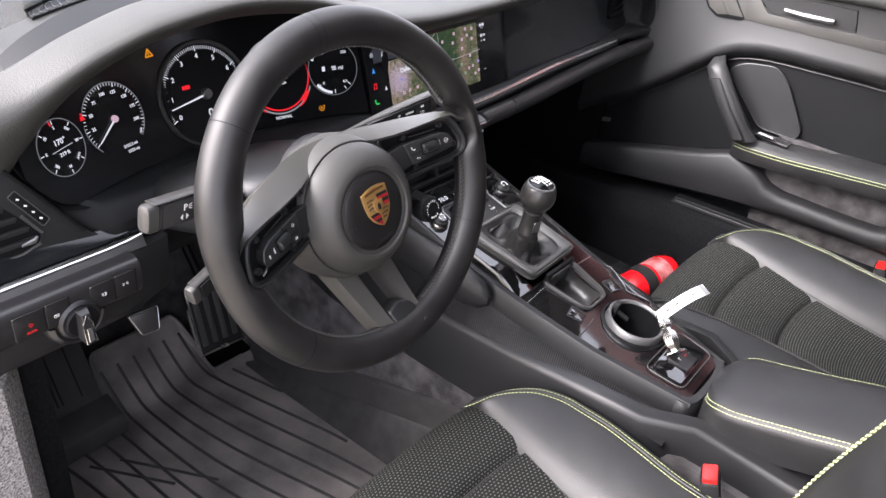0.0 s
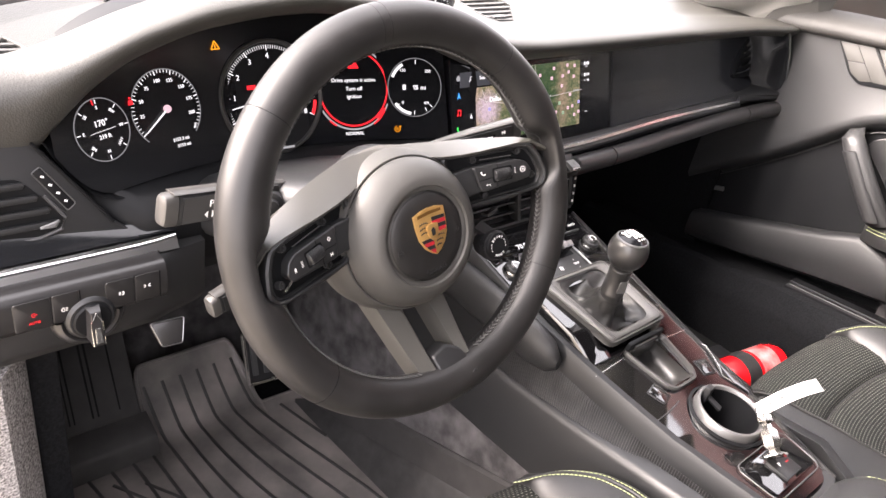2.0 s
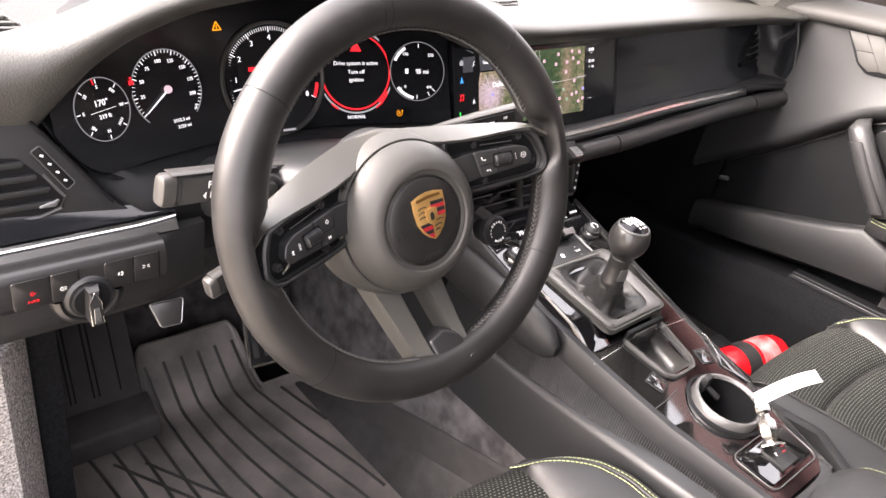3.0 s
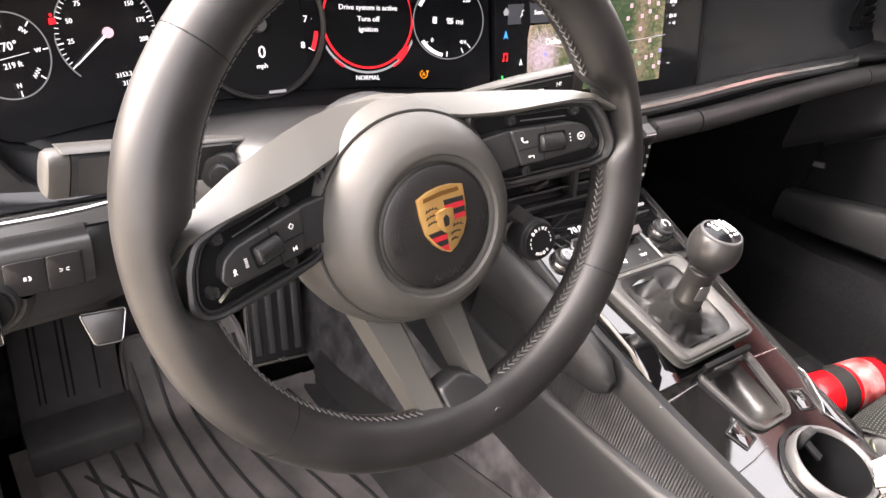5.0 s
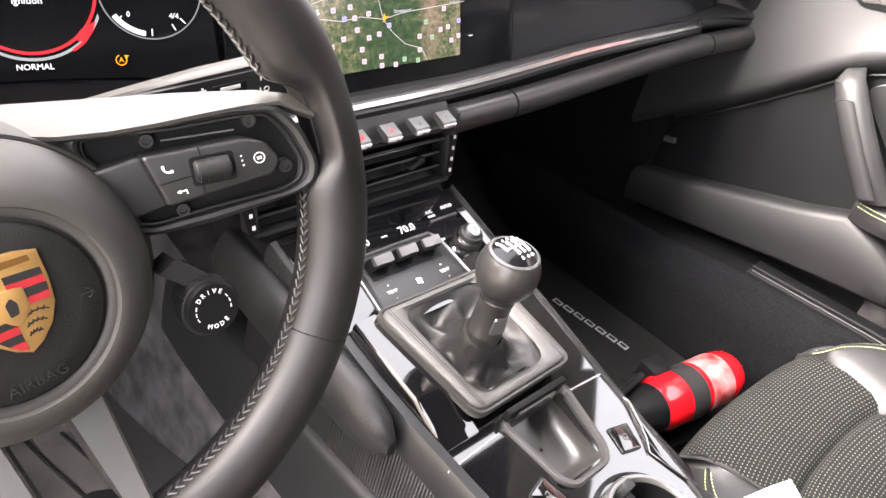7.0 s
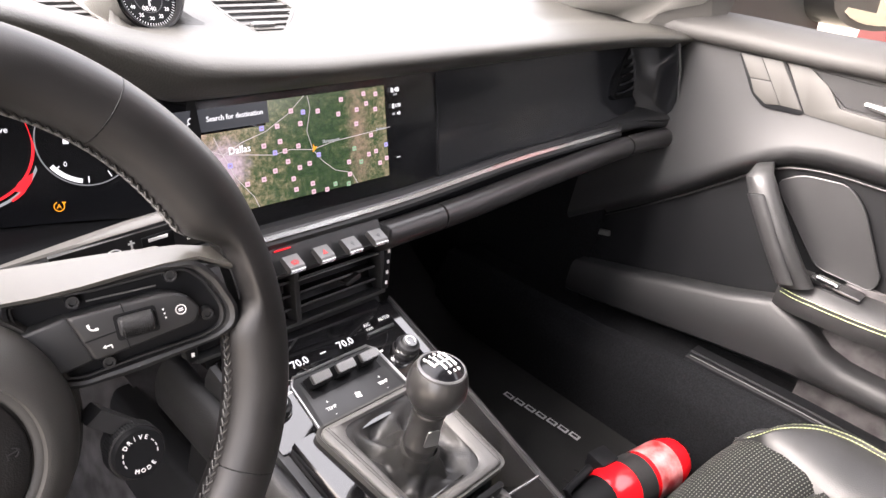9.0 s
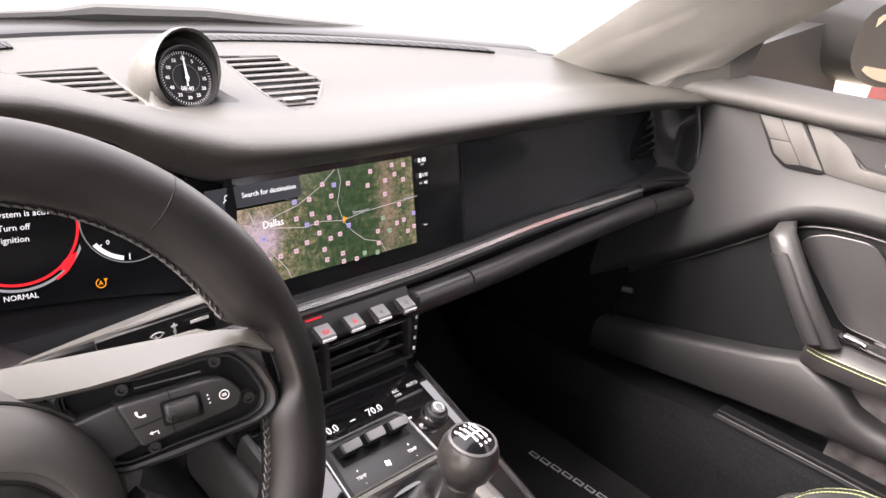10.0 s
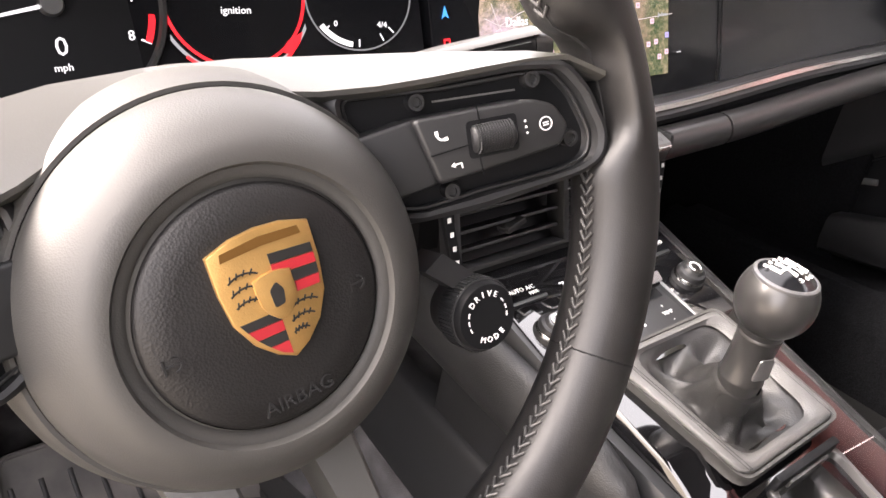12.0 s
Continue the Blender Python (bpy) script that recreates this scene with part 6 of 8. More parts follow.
    part("marking", merge(arc_band(0.0052, 0.006, 40, 140, 10), arc_band(0.0016, 0.0022, 40, 140, 6), box(0.0006, 0.004, 0.0003, 0, pose(0.0028, 0.0027, 0, 0, 0, -45)), box(0.0006, 0.004, 0.0003, 0, pose(-0.0028, 0.0027, 0, 0, 0, 45)), box(0.0009, 0.0075, 0.0003, 0, pose(0.0004, 0.0002, 0, 0, 0, 30))), WHITE_PRINT, st, at=Matrix.Translation(p - d * 0.036 - up * 0.002) @ R)
    part("marking", merge(box(0.0012, 0.013, 0.0003, 0), box(0.004, 0.0012, 0.0003, 0, pose(0, 0.0045, 0)), box(0.002, 0.0012, 0.0003, 0, pose(0, 0.0, 0))), WHITE_PRINT, st, at=Matrix.Translation(p - d * 0.025) @ R)
    part("rocker", box(0.02, 0.012, 0.0012, 0.0005, pose(0, 0, 0)), DARK, st, at=Matrix.Translation(p - d * 0.009) @ R)
    part("marking", box(0.012, 0.0022, 0.0003, 0, pose(0, 0.0035, 0)), WHITE_PRINT, st, at=Matrix.Translation(p - d * 0.009 + n * 0.0008) @ R)
    words("marking", "HI", 0.005, WHITE_PRINT, st, Matrix.Translation(p + d * 0.012 + up * 0.005) @ R)
    words("marking", "LO", 0.005, WHITE_PRINT, st, Matrix.Translation(p + d * 0.012 - up * 0.003) @ R)


column()

WHEEL = pose(0, 0, 0.62, 70, 0, -3) @ pose(0, 0, 0, 0, 0, 10)


def steering_wheel():
    w = thing("steering_wheel", "black leather three-spoke sports steering wheel, turned slightly", "steering wheel", WHEEL)
    RC, CW, CU, CV = 0.168, 0.016, 0.002, 0.003

    def rim_point(a, b, grow=0.0):
        """a: angle round the wheel, b: angle round the grip (0 outwards, 90 to the driver)."""
        bulge = 0.0016 * (math.exp(-((a - 22 + 180) % 360 - 180) ** 2 / 200) + math.exp(-((a - 158 + 180) % 360 - 180) ** 2 / 200))
        r = 0.0188 + bulge + grow
        cut = min(1.0, 1.25 * sum(math.exp(-(((a - c + 180) % 360 - 180) / 9.0) ** 4) for c in (3.5, 176.5)))      # the grip gives way to the switch trays
        side = math.cos(radians(b))
        rr = RC + r * 1.02 * (side * (1 - 0.72 * cut) if side < 0 else side)
        return Vector((CU + rr * math.cos(radians(a)), CV + rr * math.sin(radians(a)), CW + r * 1.02 * math.sin(radians(b))))
    n, m = 160, 28
    rim = part("rim", loft([[rim_point(360 * i / n, 360 * k / m) for k in range(m)] for i in range(n)], loop=True), WHEEL_LEATHER, w, "smooth black leather grip", angle=80)
    for a in (42, 133, 218, 322):
        part("seam", tube([rim_point(a, 360 * k / 48, -0.0004) for k in range(48)], 0.0006, 5, loop=True), DARK, rim)
    for a in (88.6, 91.4):
        part("centre_mark", tube([rim_point(a, 360 * k / 48, -0.0004) for k in range(48)], 0.0006, 5, loop=True), DARK, rim)
    # laced thread along the inner side of the grip
    for a0, a1 in ((17, 163), (187, 255), (281, 353)):
        bm = bmesh.new()
        a = a0
        while a < a1:
            for s in (-1, 1):
                p, q = rim_point(a, 172, 0.0009), rim_point(a + 1.5, 172 + s * 9, 0.0004)
                d = (q - p).normalized()
                sd = d.cross(Vector((0, 0, 1))).normalized() * 0.00085
                uu = sd.cross(d).normalized() * 0.0009
                va = [bm.verts.new(p + o) for o in (sd, uu, -sd, -uu)]
                vb = [bm.verts.new(q + o) for o in (sd, uu, -sd, -uu)]
                for i in range(4):
                    bm.faces.new((va[i], va[(i + 1) % 4], vb[(i + 1) % 4], vb[i]))
            a += 1.9
        part("lacing", bm, THREAD, rim, "dark cross-stitched thread")
    part("lacing_groove", tube([rim_point(360 * k / 120, 172, -0.0003) for k in range(120)], 0.0008, 5, loop=True), BLACK_THREAD, rim)

    # hub: domed front cover, thin dark groove, deeper housing behind it
    HX, HY = -0.0002, -0.0142
    H = pose(HX, HY, 0) @ Matrix.Diagonal((1.02, 1.02, 1.0, 1.0))
    hub = part("hub", lathe([(0.0395, 0.0262), (0.0405, 0.0246), (0.042, 0.0262), (0.0445, 0.0262), (0.0455, 0.0285), (0.049, 0.0287), (0.0532, 0.0262), (0.058, 0.0222), (0.0625, 0.0166), (0.066, 0.0098), (0.068, 0.0035), (0.0684, 0.0008), (0.067, -0.001)], 96, H), HUBCOVER, w, "dark grey grained airbag cover", angle=60)
    part("pad_disc", lathe([(0, 0.0296), (0.028, 0.0292), (0.0375, 0.0279), (0.0392, 0.0262), (0.0395, 0.024)], 80, H), HUB_DISC, hub, "black grained leather disc")
    part("pad_groove", lathe([(0.0392, 0.0245), (0.0425, 0.0245)], 80, H), DARK, hub)
    part("cover_groove", lathe([(0.0655, -0.0012), (0.0702, -0.0012)], 96, H), DARK, hub)
    part("hub_base", lathe([(0.068, -0.004), (0.0687, 0.0), (0.0702, 0.0), (0.0722, -0.004), (0.0755, -0.014), (0.0775, -0.028), (0.0765, -0.045), (0.06, -0.066), (0.0, -0.066)], 96, H), HUBCOVER, hub, angle=50)
    words("embossing", "AIRBAG", 0.0072, MATTE, hub, pose(HX + 0.001, -0.0465, 0.0288), 0.0003)
    for sx in (-1, 1):
        part("horn_mark", merge(box(0.006, 0.0007, 0.0006, 0), box(0.0007, 0.005, 0.0006, 0, pose(-0.003, 0, 0)), arc_band(0.002, 0.0026, -90, 90, 8, h=0.0006)), MATTE, hub, at=pose(HX + sx * 0.032, -0.0185, 0.0288))

    # crest: gold shield, banded quarters, plain centre shield
    E = pose(0.0035, -0.0098, 0.0292)
    S = lambda k: [(x * k, y * k) for x, y in [(-0.0172, 0.0185), (-0.0085, 0.0212), (0.0, 0.022), (0.0085, 0.0212), (0.0172, 0.0185), (0.0172, 0.006), (0.0158, -0.005), (0.0115, -0.0135), (0.0055, -0.0195), (0.0, -0.0225), (-0.0055, -0.0195), (-0.0115, -0.0135), (-0.0158, -0.005), (-0.0172, 0.006)]]
    cr = part("crest", prism(S(1.0), 0, 0.0022, 0.0007, at=E), GOLD, w, "raised gold shield emblem with red and black bands")
    qd = lambda pts, m_: part("band", prism(pts, 0.002, 0.0026, at=E), m_, cr)
    qd([(0.001, 0.013), (0.0155, 0.0115), (0.0155, 0.0085), (0.001, 0.0096)], CREST_BLACK)
    qd([(0.001, 0.0094), (0.0155, 0.0082), (0.0155, 0.0048), (0.001, 0.006)], CREST_RED)
    qd([(0.0066, 0.0052), (0.0155, 0.0046), (0.0152, 0.0012), (0.0066, 0.0016)], CREST_BLACK)
    qd([(0.0066, 0.0014), (0.0152, 0.001), (0.0146, -0.0022), (0.0066, -0.002)], CREST_RED)
    qd([(-0.0142, -0.0052), (-0.001, -0.0055), (-0.001, -0.0085), (-0.0126, -0.0082)], CREST_BLACK)
    qd([(-0.0124, -0.0084), (-0.001, -0.0087), (-0.001, -0.0122), (-0.0104, -0.012)], CREST_RED)
    qd([(-0.0102, -0.0122), (-0.001, -0.0124), (-0.001, -0.0158), (-0.0074, -0.0156)], CREST_BLACK)
    qd([(-0.0072, -0.0158), (-0.001, -0.016), (-0.001, -0.0205), (-0.004, -0.019)], CREST_RED)
    for k, (x, y, l) in enumerate(((-0.0085, 0.0098, 0.011), (-0.0088, 0.0055, 0.011), (-0.0092, 0.0012, 0.009), (0.0075, -0.0055, 0.011), (0.006, -0.0098, 0.009), (0.0042, -0.014, 0.006))):
        part("antler", merge(arc_band(l * 0.75, l * 0.75 + 0.00055, 55, 125, 8, 0.002, 0.0006), *[box(0.00045, 0.0021, 0.0006, 0, pose(dx * l, l * 0.75 + 0.0006 - abs(dx) * 0.002, 0.0023, 0, 0, -28 - 30 * dx)) for dx in (-0.36, -0.16, 0.06, 0.27)]), CREST_BLACK, cr, at=E @ pose(x, y - l * 0.75, 0))
    part("centre_shield", prism([(x * 0.37, y * 0.37 - 0.0005) for x, y in S(1.0)], 0.002, 0.0033, 0.0003, at=E), GOLD, cr)
    part("centre_shape", prism(rounded([(-0.002, -0.004), (0.0016, -0.0035), (0.0024, 0.001), (0.0006, 0.0042), (-0.0022, 0.002)], 0.001), 0.003, 0.0036, at=E), CREST_BLACK, cr)
    part("head_bar", prism([(-0.0135, 0.0155), (0.0, 0.0162), (0.0135, 0.0155), (0.013, 0.0182), (0.0, 0.0193), (-0.013, 0.0182)], 0.002, 0.0023, at=E), DARK_GOLD, cr)

    # upper arms with switch trays; the trays stand forward towards the grip
    lean = lambda x: 0.0035 + 0.27 * (abs(x) - 0.088)

    def leaned(bm):
        for v in bm.verts:
            v.co.z += lean(v.co.x)
        return bm
    for sx, nm in ((1, "right"), (-1, "left")):
        F = (lambda p: Vector((sx * p[0], p[1], p[2])))
        st = [(0.0, 0.066, 0.056, -0.02, -0.012), (0.03, 0.0615, 0.0465, -0.018, -0.006), (0.05, 0.057, 0.0405, -0.015, 0.002), (0.07, 0.0525, 0.0368, -0.012, 0.0075), (0.09, 0.048, 0.0345, -0.01, 0.012), (0.11, 0.0435, 0.0328, -0.008, 0.0155), (0.13, 0.0385, 0.0308, -0.005, 0.019), (0.148, 0.034, 0.0278, -0.001, 0.0225), (0.163, 0.028, 0.017, 0.006, 0.026)]
        if sx < 0:                                # the driver's left arm carries a deeper top face
            st = [(u, vt + interp(u, [(0.0, 0.0), (0.03, 0.007), (0.06, 0.0115), (0.1, 0.009), (0.13, 0.004), (0.163, 0.0)]), vb, wt, wb) for u, vt, vb, wt, wb in st]
        rings = [[F(p) for p in ((u, vt - 0.012, -0.035), (u, vt - 0.003, wt - 0.005), (u, vt - 0.001, wt - 0.001), (u, vb + 0.002, wb), (u, vb, wb - 0.0008), (u, vb - 0.002, wb - 0.006), (u, vb, -0.035))] for u, vt, vb, wt, wb in st]
        arm = part("spoke_arm", loft(rings), SPOKE, w, "satin grey upper spoke", angle=16)
        outline = [(0.056, 0.0385), (0.09, 0.034), (0.126, 0.0305), (0.1435, 0.0265), (0.151, 0.014), (0.1555, -0.004), (0.1525, -0.0135), (0.142, -0.0165), (0.1, -0.0155), (0.075, -0.014), (0.062, -0.008), (0.056, 0.01)]
        o = rounded([(sx * x, y) for x, y in outline], 0.0045)
        if sx < 0:
            o = o[::-1]
        tray = part("switch_tray", leaned(prism(o, -0.02, -0.003)), DARK, arm)
        cx_, cy_ = sx * 0.106, 0.011
        grow = lambda d: [(x + d * (x - cx_) / math.hypot(x - cx_, y - cy_), y + d * (y - cy_) / math.hypot(x - cx_, y - cy_)) for x, y in o]
        rim_at = lambda d, z: [(x, y, z + lean(x)) for x, y in grow(d)]
        part("tray_rim", loft([rim_at(0.0045, -0.03), rim_at(0.0045, -0.001), rim_at(0.0035, 0.0032), rim_at(0.001, 0.0046), rim_at(-0.0012, 0.0036), rim_at(-0.0022, -0.001), rim_at(-0.004, -0.0035)], caps=False), SATIN, arm, angle=40)
        part("tray_lip", tube([Vector(p) for p in rim_at(-0.0032, 0.0006)], 0.0009, 6, loop=True), SATIN, arm)
        blk = rounded([(sx * x, y) for x, y in [(0.0785, 0.0235), (0.125, 0.0185), (0.134, 0.014), (0.1385, 0.004), (0.134, -0.003), (0.083, -0.0035)]], 0.003)
        if sx < 0:
            blk = blk[::-1]
        pod = part("switch_pod", leaned(prism(blk, -0.006, 0.0095, 0.002, 3)), SATIN, arm)
        top = lambda x: 0.0097 + lean(x)
        face_at = lambda x, y, out=0.0: pose(sx * x, y, top(x) + out, 0, -sx * 15.1, 0)
        nk = rounded([(sx * x, y) for x, y in [(0.05, 0.022), (0.08, 0.0235), (0.084, -0.0035), (0.058, -0.005)]], 0.003)
        part("pod_neck", leaned(prism(nk if sx > 0 else nk[::-1], -0.01, 0.0075, 0.003, 3)), SATIN, pod)
        part("pod_split", box(0.0005, 0.012, 0.0006, 0, face_at(0.1, 0.0015)), DARK, pod)
        part("pod_split", box(0.0005, 0.008, 0.0006, 0, face_at(0.103, 0.018)), DARK, pod)
        part("pod_split", box(0.016, 0.0005, 0.0006, 0, face_at(0.0895, 0.0085)), DARK, pod)
        RL = face_at(0.107, 0.009, -0.0006) @ pose(0, 0, 0, 0, 0, -6 * sx)
        part("roller", lathe([(0.0, -0.0088), (0.0042, -0.0088), (0.0054, -0.0078), (0.0057, 0), (0.0054, 0.0078), (0.0042, 0.0088), (0.0, 0.0088)], 30, RL @ pose(0, 0, 0, 0, 90, 0)), SATIN, pod, "knurled black roller")
        part("knurl", merge(*[box(0.0008, 0.0006, 0.0006, 0, RL @ pose(0, 0, 0, an + (4 if k % 2 else 0), 0, 0) @ pose(-0.0066 + 0.0011 * k, 0, 0.0057, 0, 0, 45)) for an in range(-72, 76, 9) for k in range(13)]), MATTE, pod)
        part("roller_slot", prism(rounded([(-0.0105, -0.0072), (0.0105, -0.0072), (0.0105, 0.0072), (-0.0105, 0.0072)], 0.002), 0, 0.0004, at=RL @ pose(0, 0, 0.0002)), DARK, pod)
        K_ = Matrix.Scale(0.66, 4)
        if sx > 0:
            part("marking", merge(arc_band(0.0028, 0.004, 180, 285, 10), box(0.002, 0.0026, 0.0003, 0, pose(-0.0034, 0.001, 0)), box(0.0026, 0.002, 0.0003, 0, pose(0.0014, -0.0034, 0))), WHITE_PRINT, pod, at=face_at(0.088, 0.0155, 0.0001) @ K_)
            part("marking", merge(box(0.005, 0.0008, 0.0003, 0, pose(0.001, 0.001, 0)), prism([(-0.0035, 0.001), (-0.001, 0.0026), (-0.001, -0.0006)], 0, 0.0003), box(0.0008, 0.003, 0.0003, 0, pose(0.0032, -0.0005, 0))), WHITE_PRINT, pod, at=face_at(0.0905, 0.002, 0.0001) @ K_)
            part("marking", merge(arc_band(0.0036, 0.0042, 0, 360, 20), box(0.0036, 0.0006, 0.0003, 0, pose(0, 0.0006, 0)), box(0.0036, 0.0006, 0.0003, 0, pose(0, -0.0008, 0))), WHITE_PRINT, pod, at=face_at(0.1285, 0.0075, 0.0001) @ K_)
            part("marking", merge(*[box(0.0012, 0.0012, 0.0003, 0, pose(0, k * 0.0036, 0)) for k in (-1, 0, 1)]), WHITE_PRINT, pod, at=face_at(0.1205, 0.0085, 0.0001) @ K_)
        else:
            part("marking", merge(box(0.005, 0.0009, 0.0003, 0, pose(0, 0, 0, 0, 0, 50)), box(0.005, 0.0009, 0.0003, 0, pose(0, 0, 0, 0, 0, -50)), lathe([(0, 0.0003), (0.0014, 0.0003)], 10, pose(0.0, 0.0025, 0))), WHITE_PRINT, pod, at=face_at(0.1295, 0.005, 0.0001) @ K_)
            part("marking", merge(*[box(0.003, 0.0006, 0.0003, 0, pose(0, k * 0.0018, 0)) for k in (-2, -1, 0, 1, 2)]), WHITE_PRINT, pod, at=face_at(0.1215, 0.0075, 0.0001) @ K_)
            part("marking", merge(*[box(0.0038, 0.0008, 0.0003, 0, pose(dx, dy, 0, 0, 0, an)) for dx, dy, an in ((-0.0013, 0.0013, 45), (0.0013, 0.0013, -45), (-0.0013, -0.0013, -45), (0.0013, -0.0013, 45))]), WHITE_PRINT, pod, at=face_at(0.0885, 0.0155, 0.0001) @ K_)
            part("marking", merge(box(0.001, 0.004, 0.0003, 0, pose(-0.0018, 0, 0)), box(0.001, 0.004, 0.0003, 0, pose(0.0018, 0, 0)), prism([(-0.0012, 0.0), (0.0012, 0.0018), (0.0012, -0.0018)], 0, 0.0003)), WHITE_PRINT, pod, at=face_at(0.0895, 0.002, 0.0001) @ K_)
            part("chrome_line", box(0.012, 0.0024, 0.001, 0.0004, face_at(0.137, -0.0055, -0.006) @ pose(0, 0, 0, 0, 0, 30)), SILVER, pod)
        part("chrome_line", box(0.034, 0.0007, 0.0008, 0, pose(sx * 0.107, 0.0248, 0.003 + lean(0.107), 0, -sx * 15.1, -8 * sx)), PADDLE, pod)
        for bx, by in ((0.086, 0.0285), (0.1325, 0.0245), (0.1435, -0.003), (0.0912, -0.0088)):
            bt = part("bolt", lathe([(0, 0.0022), (0.0018, 0.0022), (0.002, 0.0036), (0.0032, 0.0036), (0.0036, 0.0022), (0.0036, -0.004)], 18, pose(sx * bx, by, -0.001 + lean(bx), 0, -sx * 15.1, 0)), SATIN, arm, "recessed dark bolt")

    # lower twin spoke
    for top, bot in (((-0.05, -0.024), (-0.0325, -0.0165)), ((0.004, 0.0275), (0.013, 0.0225))):
        rings = []
        for t, dw in ((0, -0.022), (0.2, -0.012), (0.6, 0.008), (0.85, 0.0225), (1, 0.0305)):
            v = lerp(-0.062, -0.168, t)
            x0, x1 = lerp(top[0], bot[0], t), lerp(top[1], bot[1], t)
            rings.append([(x0, v, dw - 0.006), (x0 + 0.0015, v, dw), (x1 - 0.0015, v, dw + 0.002), (x1, v, dw + 0.0008), (x1 + 0.001, v, dw - 0.03), (x0 - 0.001, v, dw - 0.03)])
        part("lower_spoke", loft(rings), SPOKE, w, "satin grey lower spoke")
    foot = prism(rounded([(-0.018, -0.1335), (0.0005, -0.129), (0.014, -0.137), (0.021, -0.152), (0.0215, -0.1655), (-0.012, -0.168), (-0.0165, -0.152)], 0.004), 0.0, 0.0325, 0.0025, 3)
    for vert in foot.verts:
        if vert.co.z > 0.015:
            vert.co.z -= 0.5 * max(0, vert.co.y + 0.165)
    cap = part("spoke_foot", foot, SATIN, w, "dark satin spoke foot")
    for bx, by in ((-0.0068, -0.163), (0.0155, -0.1605)):
        part("bolt", lathe([(0, 0.0022), (0.0018, 0.0022), (0.002, 0.0034), (0.0032, 0.0034), (0.0036, 0.0022), (0.0036, -0.004)], 18, pose(bx, by, 0.0312)), SATIN, cap)

    # drive mode dial on its arm under the right spoke
    K = pose(0.084, -0.058, 0.02) @ Matrix.Scale(0.8, 4)
    dm = part("mode_dial", lathe([(0.0, 0.0), (0.0165, 0.0), (0.0175, -0.002), (0.0178, -0.004)], 48, K), DARK, w, "black rotary mode dial with white lettering")
    part("knurled_ring", lathe([(0.0178 + (0.0006 if k % 2 else 0), -0.004 - 0.0001 * k) for k in range(2)] + [(0.0186, -0.0045), (0.0186, -0.016), (0.0175, -0.018), (0.0165, -0.024), (0.015, -0.03), (0.0, -0.03)], 64, K), MATTE, dm)
    part("knurl", merge(*[box(0.001, 0.0008, 0.011, 0, K @ pose(0, 0, 0, 0, 0, 6 * k) @ pose(0.0188, 0, -0.0102)) for k in range(60)]), SATIN, dm)
    part("dial_arm", loft([[K @ Vector(p) for p in r] for r in ([(-0.004, 0.012, -0.01), (0.012, 0.012, -0.01), (0.012, 0.012, -0.026), (-0.004, 0.012, -0.026)], [(-0.02, 0.03, -0.014), (-0.008, 0.035, -0.014), (-0.008, 0.035, -0.034), (-0.02, 0.03, -0.034)])]), MATTE, dm)
    for k, ch in enumerate("DRIVE"):
        an = 90 + (2 - k) * 19
        words("letter", ch, 0.0042, WHITE_PRINT, dm, K @ pose(0.0118 * math.cos(radians(an)), 0.0118 * math.sin(radians(an)), 0.0003, 0, 0, an - 90))
    for k, ch in enumerate("MODE"):
        an = 270 + (k - 1.5) * 20
        words("letter", ch, 0.0042, WHITE_PRINT, dm, K @ pose(0.0118 * math.cos(radians(an)), 0.0118 * math.sin(radians(an)), 0.0003, 0, 0, an + 90))
    for an in (-14, 6, 26, 154, 174, 194):
        part("dial_mark", arc_band(0.0112, 0.0119, an - 6, an + 6, 4, 0.0001, 0.0003), WHITE_PRINT, dm, at=K)


steering_wheel()

# ---- centre console ----
CTOP = [(-0.36, 0.35), (-0.33, 0.352), (-0.2, 0.365), (-0.08, 0.387), (0.0, 0.405), (0.1, 0.432), (0.16, 0.449)]
CHALF = [(-0.36, 0.06), (-0.3, 0.068), (-0.2, 0.083), (-0.08, 0.096), (0.02, 0.104), (0.16, 0.108)]
CX = 0.355


def ctop(y):
    for (y0, z0), (y1, z1) in zip(CTOP, CTOP[1:]):
        if y <= y1:
            return lerp(z0, z1, (y - y0) / (y1 - y0))
    return CTOP[-1][1]


def cright(y):
    """Half width on the passenger side, a little wider ahead of the cup."""
    return interp(y, CHALF) + interp(y, [(-0.33, 0.0), (-0.15, 0.013), (0.16, 0.013)])


def csurf(x, y, lift=0.0):
    """A pose on the console top: x across from its centre, y forward; local y runs forward up the slope."""
    s = math.degrees(math.atan2(ctop(y + 0.02) - ctop(y - 0.02), 0.04))
    return pose(CX + x, y, ctop(y) + lift, s, 0, 0)


